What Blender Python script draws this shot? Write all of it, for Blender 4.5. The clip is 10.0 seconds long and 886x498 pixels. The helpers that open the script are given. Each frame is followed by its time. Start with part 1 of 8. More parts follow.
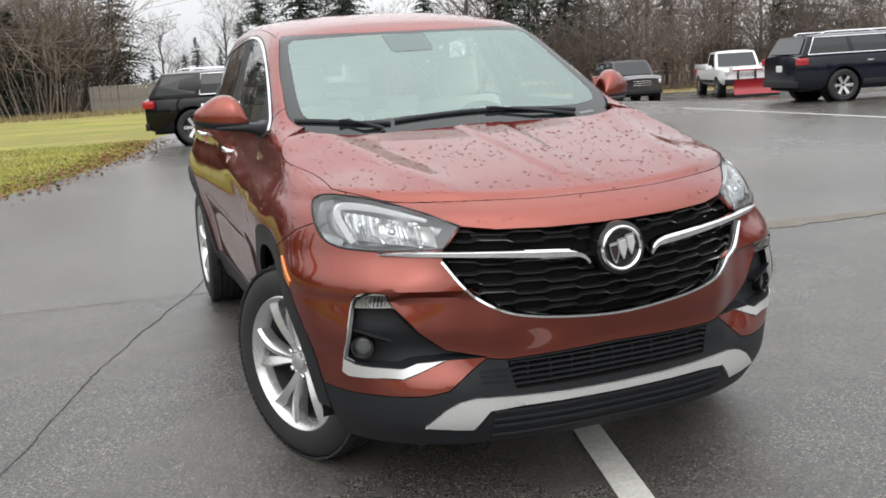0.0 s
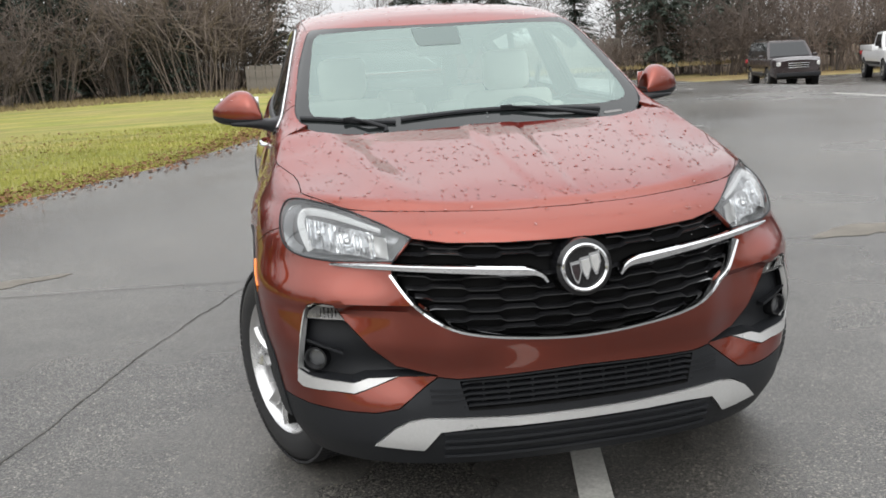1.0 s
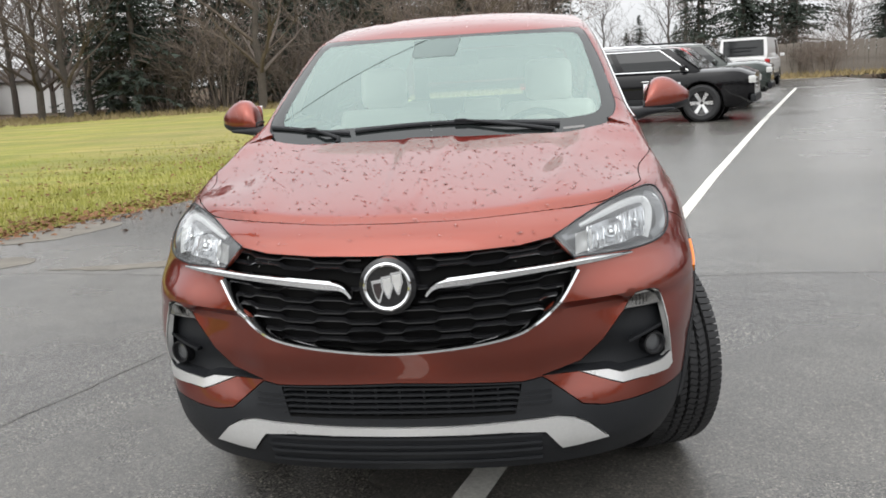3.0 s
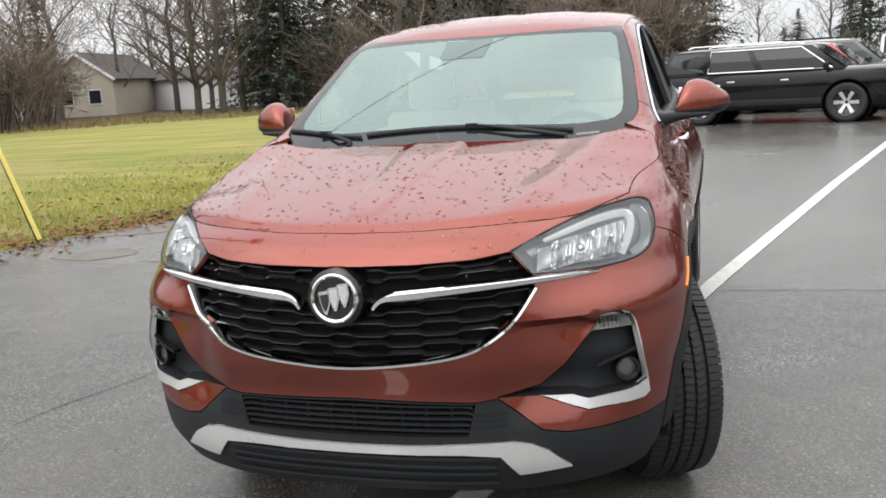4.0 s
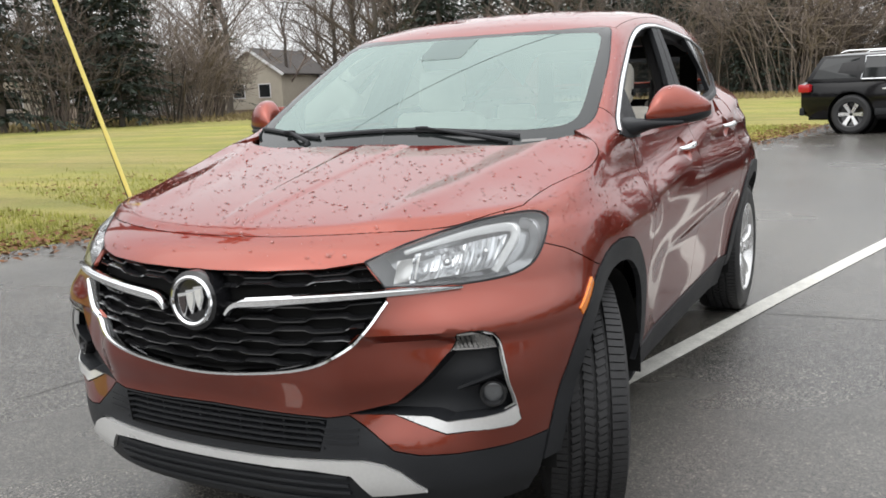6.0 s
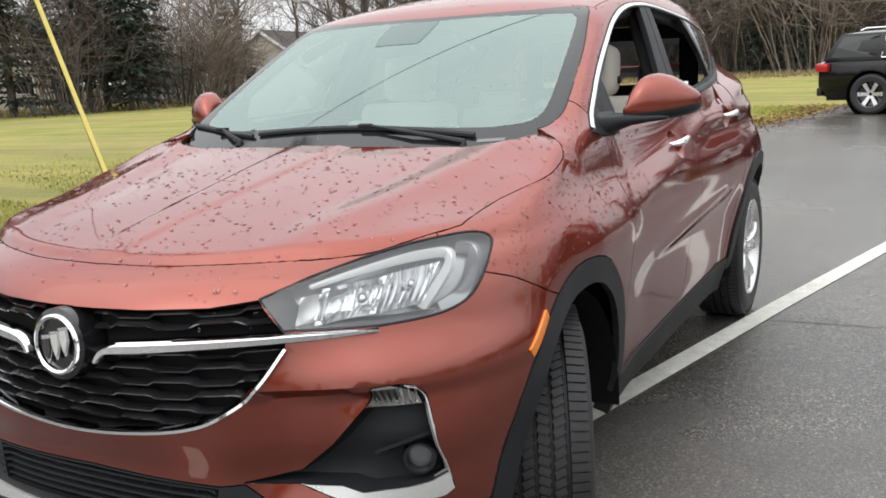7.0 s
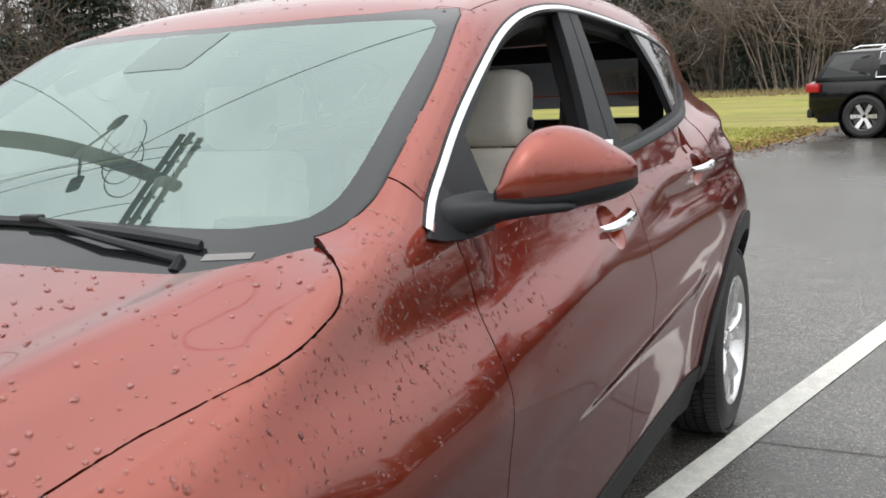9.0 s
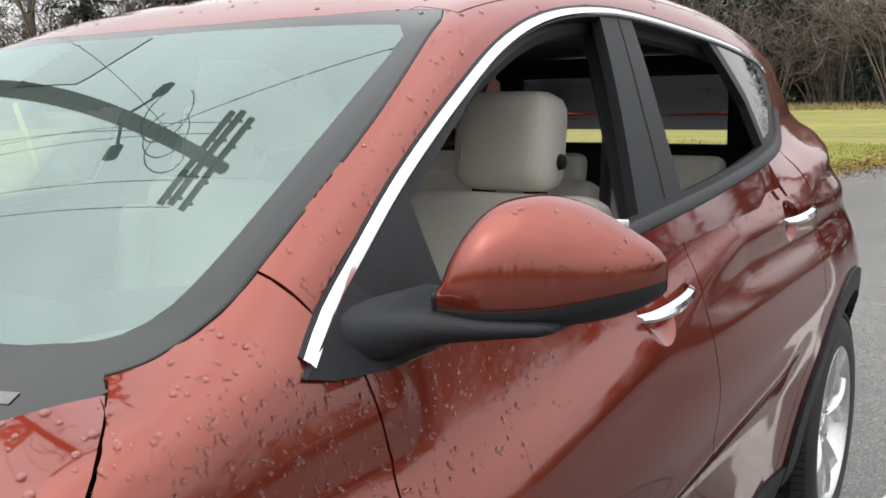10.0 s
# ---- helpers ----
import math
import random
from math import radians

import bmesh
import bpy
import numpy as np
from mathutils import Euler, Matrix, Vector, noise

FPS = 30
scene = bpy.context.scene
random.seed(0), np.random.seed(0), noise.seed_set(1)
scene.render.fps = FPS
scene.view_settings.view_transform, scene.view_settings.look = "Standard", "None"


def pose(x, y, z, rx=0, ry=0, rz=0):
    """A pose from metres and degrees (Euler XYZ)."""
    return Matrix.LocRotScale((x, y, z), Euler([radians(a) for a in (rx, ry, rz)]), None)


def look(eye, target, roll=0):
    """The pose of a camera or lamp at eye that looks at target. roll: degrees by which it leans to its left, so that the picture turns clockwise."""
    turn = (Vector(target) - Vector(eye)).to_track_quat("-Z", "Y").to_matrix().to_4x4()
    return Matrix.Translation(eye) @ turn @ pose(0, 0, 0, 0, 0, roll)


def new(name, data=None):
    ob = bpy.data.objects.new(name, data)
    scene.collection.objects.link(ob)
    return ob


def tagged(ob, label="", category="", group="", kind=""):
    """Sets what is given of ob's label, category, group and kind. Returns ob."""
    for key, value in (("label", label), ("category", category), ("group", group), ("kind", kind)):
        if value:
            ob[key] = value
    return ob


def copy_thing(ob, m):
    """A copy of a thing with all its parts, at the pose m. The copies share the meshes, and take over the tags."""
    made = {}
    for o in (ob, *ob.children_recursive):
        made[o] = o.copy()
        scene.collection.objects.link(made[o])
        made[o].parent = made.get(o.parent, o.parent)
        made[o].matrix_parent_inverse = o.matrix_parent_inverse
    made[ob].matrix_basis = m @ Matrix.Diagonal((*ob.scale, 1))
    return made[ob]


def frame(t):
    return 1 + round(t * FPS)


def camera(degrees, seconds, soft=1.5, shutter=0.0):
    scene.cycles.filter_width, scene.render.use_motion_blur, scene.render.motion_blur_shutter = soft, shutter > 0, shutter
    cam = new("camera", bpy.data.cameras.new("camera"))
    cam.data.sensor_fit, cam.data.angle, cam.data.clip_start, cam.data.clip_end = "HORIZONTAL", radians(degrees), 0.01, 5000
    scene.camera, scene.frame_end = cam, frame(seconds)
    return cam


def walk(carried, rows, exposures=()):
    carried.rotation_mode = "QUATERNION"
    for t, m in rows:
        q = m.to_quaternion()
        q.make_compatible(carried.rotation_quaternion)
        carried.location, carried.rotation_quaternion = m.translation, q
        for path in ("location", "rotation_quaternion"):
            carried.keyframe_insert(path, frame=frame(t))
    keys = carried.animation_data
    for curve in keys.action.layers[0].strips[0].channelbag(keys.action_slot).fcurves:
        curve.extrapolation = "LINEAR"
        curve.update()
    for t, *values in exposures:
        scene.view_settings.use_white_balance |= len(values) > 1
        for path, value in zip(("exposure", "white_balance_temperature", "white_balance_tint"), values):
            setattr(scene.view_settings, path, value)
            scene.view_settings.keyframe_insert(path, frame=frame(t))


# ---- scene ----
cam = camera(51.91, 10.0, soft=1.7)
PATH = [  # seconds, x, y, z, and turn about x, y, z in degrees
    (0.0, -1.334, -4.353, 1.314, 78.73, 3.47, -20.75),
    (0.5, -1.099, -4.245, 1.306, 78.93, 3.44, -16.59),
    (1.0, -0.782, -4.372, 1.347, 78.02, 3.38, -11.21),
    (1.5, -0.467, -4.320, 1.320, 78.47, 3.42, -6.79),
    (2.0, -0.179, -4.348, 1.298, 78.69, 3.43, -1.99),
    (2.5, 0.148, -4.453, 1.324, 79.02, 3.19, 2.27),
    (3.8, 0.864, -4.333, 1.330, 79.08, 3.61, 14.89),
    (4.0, 0.934, -4.241, 1.321, 79.35, 3.46, 16.42),
    (4.5, 1.145, -4.148, 1.297, 79.74, 3.51, 20.17),
    (5.0, 1.448, -4.134, 1.318, 79.80, 3.35, 23.04),
    (5.5, 1.524, -3.956, 1.313, 79.72, 2.91, 25.20),
    (5.7, 1.589, -3.925, 1.292, 79.98, 2.62, 25.92),
    (7.0, 1.580, -3.391, 1.312, 78.66, 2.90, 27.67),
    (7.5, 1.625, -3.043, 1.330, 78.51, 2.91, 27.43),
    (8.0, 1.448, -2.737, 1.316, 78.81, 2.95, 26.81),
    (8.5, 1.404, -2.464, 1.319, 79.10, 2.86, 26.34),
    (9.0, 1.386, -2.092, 1.338, 79.64, 2.75, 27.02),
    (9.5, 1.236, -1.807, 1.341, 80.30, 2.46, 29.04),
    (10.0, 1.308, -1.511, 1.372, 80.00, 1.34, 33.63),
]
walk(cam, [(t, pose(x, y, z, rx, ry, rz)) for t, x, y, z, rx, ry, rz in PATH],
     exposures=[(0.0, 0.04), (2.5, 0.12), (5.0, 0.18), (7.0, 0.14), (8.5, 0.12), (10.0, 0.13)])

# ---------------------------------------------------------------- light
world = bpy.data.worlds.new("overcast_sky")
scene.world = world
world.use_nodes = True
wn, wl = world.node_tree.nodes, world.node_tree.links
wn.clear()
w_out = wn.new("ShaderNodeOutputWorld")
w_bg = wn.new("ShaderNodeBackground")
w_sky = wn.new("ShaderNodeTexSky")
w_sky.sky_type, w_sky.sun_disc = "NISHITA", False
w_sky.sun_elevation, w_sky.sun_rotation = radians(38), radians(200)
w_sky.air_density, w_sky.dust_density = 1.0, 4.0
w_hsv = wn.new("ShaderNodeHueSaturation")
w_hsv.inputs["Saturation"].default_value = 0.12
w_mix = wn.new("ShaderNodeMix")
w_mix.data_type = "RGBA"
w_mix.inputs["Factor"].default_value = 0.8
w_cloud = wn.new("ShaderNodeTexNoise")
w_cloud.inputs["Scale"].default_value = 2.2
w_cloud.inputs["Detail"].default_value = 5
w_ramp = wn.new("ShaderNodeValToRGB")
w_ramp.color_ramp.elements[0].position, w_ramp.color_ramp.elements[0].color = 0.3, (7.2, 7.35, 7.6, 1)
w_ramp.color_ramp.elements[1].position, w_ramp.color_ramp.elements[1].color = 0.7, (9.6, 9.7, 9.8, 1)
w_co = wn.new("ShaderNodeTexCoord")
w_map = wn.new("ShaderNodeMapping")
w_map.inputs["Scale"].default_value = (1, 1, 2.5)
wl.new(w_co.outputs["Generated"], w_map.inputs["Vector"])
wl.new(w_map.outputs["Vector"], w_cloud.inputs["Vector"])
wl.new(w_cloud.outputs["Fac"], w_ramp.inputs["Fac"])
wl.new(w_sky.outputs["Color"], w_hsv.inputs["Color"])
wl.new(w_hsv.outputs["Color"], w_mix.inputs["A"])
wl.new(w_ramp.outputs["Color"], w_mix.inputs["B"])
wl.new(w_mix.outputs["Result"], w_bg.inputs["Color"])
w_bg.inputs["Strength"].default_value = 0.131
w_sep = wn.new("ShaderNodeSeparateXYZ")
w_up = wn.new("ShaderNodeMapRange")
w_up.inputs["To Min"].default_value, w_up.inputs["To Max"].default_value = 0.85, 2.5
w_mul = wn.new("ShaderNodeMix")
w_mul.data_type, w_mul.blend_type = "RGBA", "MULTIPLY"
w_mul.inputs["Factor"].default_value = 1.0
wl.new(w_co.outputs["Generated"], w_sep.inputs[0])
wl.new(w_sep.outputs["Z"], w_up.inputs["Value"])
wl.new(w_mix.outputs["Result"], w_mul.inputs["A"])
wl.new(w_up.outputs["Result"], w_mul.inputs["B"])
wl.new(w_mul.outputs["Result"], w_bg.inputs["Color"])
wl.new(w_bg.outputs["Background"], w_out.inputs["Surface"])

sun = new("sun", bpy.data.lights.new("sun", "SUN"))
sun.data.energy, sun.data.angle, sun.data.color = 0.35, radians(70), (1.0, 0.97, 0.93)
sun.matrix_world = look((-10, -14, 20), (0, 0, 0))
scene.view_settings.exposure = 0.0


# ---------------------------------------------------------------- materials
def material(name, color, rough=0.5, metal=0.0, spec=0.5, coat=0.0, var=0.12, scale=8.0, fine=120.0, bump=0.0, bump_scale=60.0,
             rough_var=0.08, transmission=0.0, ior=1.45, coords="Object", each=0.0):
    m = bpy.data.materials.new(name)
    m.use_nodes = True
    n, l = m.node_tree.nodes, m.node_tree.links
    p = n["Principled BSDF"]
    p.inputs["Metallic"].default_value = metal
    p.inputs["Specular IOR Level"].default_value = spec
    p.inputs["Coat Weight"].default_value = coat
    p.inputs["Coat Roughness"].default_value = 0.03
    p.inputs["Transmission Weight"].default_value = transmission
    p.inputs["IOR"].default_value = ior
    co = n.new("ShaderNodeTexCoord")
    big, small = n.new("ShaderNodeTexNoise"), n.new("ShaderNodeTexNoise")
    big.inputs["Scale"].default_value, small.inputs["Scale"].default_value = scale, fine
    big.inputs["Detail"].default_value, small.inputs["Detail"].default_value = 4, 3
    add = n.new("ShaderNodeMath")
    add.operation = "ADD"
    rng = n.new("ShaderNodeMapRange")
    rng.inputs["From Min"].default_value, rng.inputs["From Max"].default_value = 0.6, 1.4
    rng.inputs["To Min"].default_value, rng.inputs["To Max"].default_value = 1 - var, 1 + var
    mul = n.new("ShaderNodeVectorMath")
    mul.operation = "MULTIPLY"
    mul.inputs[0].default_value = color
    for t in (big, small):
        l.new(co.outputs[coords], t.inputs["Vector"])
    l.new(big.outputs["Fac"], add.inputs[0])
    l.new(small.outputs["Fac"], add.inputs[1])
    l.new(add.outputs[0], rng.inputs["Value"])
    l.new(rng.outputs["Result"], mul.inputs[1])
    tone = mul.outputs["Vector"]
    if each:
        who, span, mul2 = n.new("ShaderNodeObjectInfo"), n.new("ShaderNodeMapRange"), n.new("ShaderNodeVectorMath")
        span.inputs["To Min"].default_value, span.inputs["To Max"].default_value = 1 - each, 1 + each
        mul2.operation = "MULTIPLY"
        l.new(who.outputs["Random"], span.inputs["Value"])
        l.new(tone, mul2.inputs[0])
        l.new(span.outputs["Result"], mul2.inputs[1])
        tone = mul2.outputs["Vector"]
    l.new(tone, p.inputs["Base Color"])
    rr = n.new("ShaderNodeMapRange")
    rr.inputs["To Min"].default_value, rr.inputs["To Max"].default_value = max(rough - rough_var, 0.0), rough + rough_var
    l.new(big.outputs["Fac"], rr.inputs["Value"])
    l.new(rr.outputs["Result"], p.inputs["Roughness"])
    if bump:
        bt, bn = n.new("ShaderNodeTexNoise"), n.new("ShaderNodeBump")
        bt.inputs["Scale"].default_value, bt.inputs["Detail"].default_value = bump_scale, 4
        bn.inputs["Strength"].default_value, bn.inputs["Distance"].default_value = bump, 0.01
        l.new(co.outputs[coords], bt.inputs["Vector"])
        l.new(bt.outputs["Fac"], bn.inputs["Height"])
        l.new(bn.outputs["Normal"], p.inputs["Normal"])
    return m


def glass(name, color, through_color, rough=0.0, solid=0.35, ior=1.52, sheen=(1, 1, 1)):
    """Thin automotive glass: clear pane with gloss on top, and a diffuse share, dark in tints, pale in the windscreen.
    """
    m = bpy.data.materials.new(name)
    m.use_nodes = True
    n, l = m.node_tree.nodes, m.node_tree.links
    n.clear()
    out, mix, mix2 = n.new("ShaderNodeOutputMaterial"), n.new("ShaderNodeMixShader"), n.new("ShaderNodeMixShader")
    clear, gloss, body, fres = n.new("ShaderNodeBsdfTransparent"), n.new("ShaderNodeBsdfGlossy"), n.new("ShaderNodeBsdfDiffuse"), n.new("ShaderNodeFresnel")
    clear.inputs["Color"].default_value = (*through_color, 1)
    gloss.inputs["Roughness"].default_value = rough
    gloss.inputs["Color"].default_value = (*sheen, 1)
    body.inputs["Color"].default_value = (*color, 1)
    fres.inputs["IOR"].default_value = ior
    mix2.inputs["Fac"].default_value = solid
    l.new(clear.outputs[0], mix2.inputs[1])
    l.new(body.outputs[0], mix2.inputs[2])
    l.new(fres.outputs[0], mix.inputs["Fac"])
    l.new(mix2.outputs[0], mix.inputs[1])
    l.new(gloss.outputs[0], mix.inputs[2])
    l.new(mix.outputs[0], out.inputs["Surface"])
    return m


PAINT = material("copper_metallic_paint", (0.218, 0.0375, 0.0195), 0.34, 0.88, 0.5, 1.0, 0.06, 3, 1400, rough_var=0.03)
PAINT.node_tree.nodes["Principled BSDF"].inputs["Specular Tint"].default_value = (0.50, 0.15, 0.09, 1)
PAINT.node_tree.nodes["Principled BSDF"].inputs["Coat Roughness"].default_value = 0.04
PAINT.node_tree.nodes["Principled BSDF"].inputs["Coat IOR"].default_value = 1.6
BLACK = material("black_textured_plastic", (0.014, 0.015, 0.017), 0.5, 0, 0.3, 0, 0.2, 6, 300, 0.15, 500)
GREY_PLASTIC = material("dark_grey_cladding", (0.017, 0.018, 0.020), 0.5, 0, 0.25, 0, 0.2, 5, 300, 0.15, 500)
GLOSS_BLACK = material("gloss_black_plastic", (0.008, 0.008, 0.009), 0.12, 0, 0.5, 0.3, 0.1)
CHROME = material("chrome", (0.74, 0.75, 0.76), 0.07, 1.0, 0.5, 0, 0.03, rough_var=0.03)
SILVER = material("silver_painted_plastic", (0.62, 0.62, 0.61), 0.3, 0.5, 0.5, 0.3, 0.06)
ALLOY = material("silver_alloy", (0.60, 0.60, 0.60), 0.28, 0.8, 0.5, 0.3, 0.06)
# Darker than the rim alloy, to make the gaps between spokes dark.
BARREL = material("dark_alloy_barrel", (0.10, 0.10, 0.105), 0.45, 0.7, 0.5, 0, 0.2)
RUBBER = material("tyre_rubber", (0.026, 0.026, 0.027), 0.55, 0, 0.3, 0, 0.25, 10, 80, 0.1, 300)
# Near-black for recesses, seams and undersides: their shade is in the colour.
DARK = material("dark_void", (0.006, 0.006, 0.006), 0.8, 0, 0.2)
LEATHER = material("cream_leather", (0.72, 0.68, 0.60), 0.5, 0, 0.4, 0, 0.08, 6, 200, 0.2, 250)
TRIM = material("charcoal_cabin_trim", (0.03, 0.03, 0.032), 0.6, 0, 0.4)
LINING = material("grey_headliner", (0.20, 0.195, 0.19), 0.9, 0, 0.2)
AMBER = material("amber_lens", (0.75, 0.20, 0.01), 0.15, 0, 0.5, 0.5, 0.05)
REDLENS = material("red_lens", (0.35, 0.01, 0.015), 0.12, 0, 0.5, 0.5, 0.05)
# Pale green diffuse share paints in the milky sky reflection on the windscreen.
SCREEN = glass("windscreen_glass", (0.40, 0.55, 0.51), (0.52, 0.65, 0.61), 0.0, 0.10, 2.25, (0.84, 1.0, 0.95))
CLEAR = glass("clear_lens", (0.6, 0.6, 0.6), (0.92, 0.93, 0.93), 0.0, 0.03)
TINT = glass("tinted_glass", (0.02, 0.02, 0.02), (0.20, 0.21, 0.21), 0.0, 0.3)
REAR_GLASS = glass("rear_window_glass", (0.05, 0.06, 0.06), (0.45, 0.48, 0.47), 0.0, 0.02)
SENSOR = glass("sensor_window_glass", (0.05, 0.06, 0.06), (0.12, 0.15, 0.14), 0.0, 0.6, 1.85, (0.84, 1.0, 0.95))
FRIT = material("black_ceramic_border", (0.012, 0.014, 0.014), 0.08, 0, 0.5, 0.0, 0.1)
WHITE_PAINT = material("white_car_paint", (0.72, 0.72, 0.72), 0.3, 0, 0.5, 0.8, 0.04)
BLACK_PAINT = material("black_car_paint", (0.004, 0.004, 0.005), 0.06, 0, 0.45, 0.0, 0.1, rough_var=0.02)
NAVY_PAINT = material("navy_car_paint", (0.005, 0.007, 0.014), 0.06, 0, 0.45, 0.0, 0.1, rough_var=0.02)
MAROON_PAINT = material("dark_maroon_paint", (0.022, 0.013, 0.014), 0.25, 0.2, 0.5, 1.0, 0.1)
GREEN_PAINT = material("dark_green_paint", (0.03, 0.04, 0.035), 0.25, 0.3, 0.5, 1.0, 0.1)
RED_PAINT = material("red_plough_paint", (0.30, 0.010, 0.016), 0.4, 0, 0.5, 0.3, 0.1)
LAMP = material("headlamp_glass", (0.62, 0.62, 0.60), 0.15, 0.2, 0.5, 0.5, 0.05)
BARK = material("grey_bark", (0.095, 0.082, 0.072), 0.9, 0, 0.2, 0, 0.35, 3, 40, 0.5, 30, each=0.3)
TWIG = material("brown_twigs", (0.135, 0.110, 0.095), 0.9, 0, 0.2, 0, 0.4, 1.2, 12, each=0.45)
NEEDLE = material("conifer_needles", (0.058, 0.072, 0.058), 0.8, 0, 0.2, 0, 0.5, 1.0, 14, each=0.35)
LEAF_DRY = material("dry_brown_leaves", (0.17, 0.085, 0.045), 0.85, 0, 0.2, 0, 0.45, 1.2, 14)
STRAW = material("dry_straw_grass", (0.30, 0.22, 0.11), 0.9, 0, 0.2, 0, 0.4, 0.4, 20, 0.5, 30)
WOOD_GREY = material("weathered_fence_wood", (0.20, 0.18, 0.16), 0.85, 0, 0.2, 0, 0.3, 2, 40, 0.3, 40)
SIDING = material("beige_siding", (0.42, 0.38, 0.31), 0.8, 0, 0.3, 0, 0.1, 2, 30)
ROOFING = material("grey_shingle", (0.11, 0.10, 0.095), 0.9, 0, 0.2, 0, 0.25, 3, 40)
YELLOW = material("yellow_guy_guard", (0.70, 0.58, 0.16), 0.45, 0, 0.4, 0, 0.1)
LINE = material("worn_white_road_paint", (0.55, 0.54, 0.50), 0.7, 0, 0.3, 0, 0.25, 12, 90, 0.3, 150)


# ---------------------------------------------------------------- mesh tools
def mesh_of(bm, name):
    me = bpy.data.meshes.new(name)
    bm.to_mesh(me)
    bm.free()
    return me


def part(name, bm, mat, parent=None, label="", smooth=True, flat_angle=None):
    """Links a bmesh as one mesh object, under a thing or a part."""
    for f in bm.faces:
        f.smooth = smooth
    me = mesh_of(bm, name)
    me.materials.append(mat)
    if smooth:
        me.set_sharp_from_angle(angle=radians(flat_angle or 35))
    ob = new(name, me)
    if parent:
        ob.parent = parent
    if label:
        tagged(ob, label)
    return ob


def thing(name, label, category, group="", kind="", at=None):
    ob = new(name)
    ob.empty_display_size = 0.2
    if at is not None:
        ob.matrix_world = at
    return tagged(ob, label, category, group, kind)


def box(bm, size, m=Matrix(), bevel=0.0, seg=2):
    r = bmesh.ops.create_cube(bm, size=1.0, matrix=m @ Matrix.Diagonal((*size, 1)))
    if bevel:
        es = {e for v in r["verts"] for e in v.link_edges}
        bmesh.ops.bevel(bm, geom=list(es), offset=bevel, segments=seg, affect="EDGES", profile=0.6)
    return bm


def tube(bm, pts, radius, sides=8, caps=True):
    """A round bar along points; radius may be one number or one for each point."""
    pts = [Vector(p) for p in pts]
    rad = radius if isinstance(radius, (list, tuple)) else [radius] * len(pts)
    rings, up = [], Vector((0, 0, 1))
    for i, p in enumerate(pts):
        d = (pts[min(i + 1, len(pts) - 1)] - pts[max(i - 1, 0)]).normalized()
        a = d.cross(up if abs(d.z) < 0.95 else Vector((1, 0, 0))).normalized()
        b = d.cross(a)
        rings.append([bm.verts.new(p + (a * math.cos(k * math.tau / sides) + b * math.sin(k * math.tau / sides)) * rad[i]) for k in range(sides)])
    for r, s in zip(rings, rings[1:]):
        for k in range(sides):
            bm.faces.new((r[k], r[(k + 1) % sides], s[(k + 1) % sides], s[k]))
    if caps:
        bm.faces.new(rings[0][::-1])
        bm.faces.new(rings[-1])
    return bm


def lathe(bm, profile, sides=40, axis="x", m=Matrix()):
    """Turns (along, radius) pairs round an axis."""
    rings = []
    for a, r in profile:
        ring = []
        for k in range(sides):
            c, s = math.cos(k * math.tau / sides) * r, math.sin(k * math.tau / sides) * r
            ring.append(bm.verts.new(m @ Vector((a, c, s) if axis == "x" else (c, a, s) if axis == "y" else (c, s, a))))
        rings.append(ring)
    for r, s in zip(rings, rings[1:]):
        for k in range(sides):
            bm.faces.new((r[k], r[(k + 1) % sides], s[(k + 1) % sides], s[k]))
    return bm


def sheet(bm, pts, z=0.0):
    return bm.faces.new([bm.verts.new((*p, z)) for p in pts])


def prism(bm, pts, lo, hi, m=Matrix()):
    """An upright slab over a flat outline."""
    a = [bm.verts.new(m @ Vector((*p, lo))) for p in pts]
    b = [bm.verts.new(m @ Vector((*p, hi))) for p in pts]
    bm.faces.new(a[::-1])
    bm.faces.new(b)
    for i in range(len(pts)):
        j = (i + 1) % len(pts)
        bm.faces.new((a[i], a[j], b[j], b[i]))
    bmesh.ops.recalc_face_normals(bm, faces=bm.faces)
    return bm


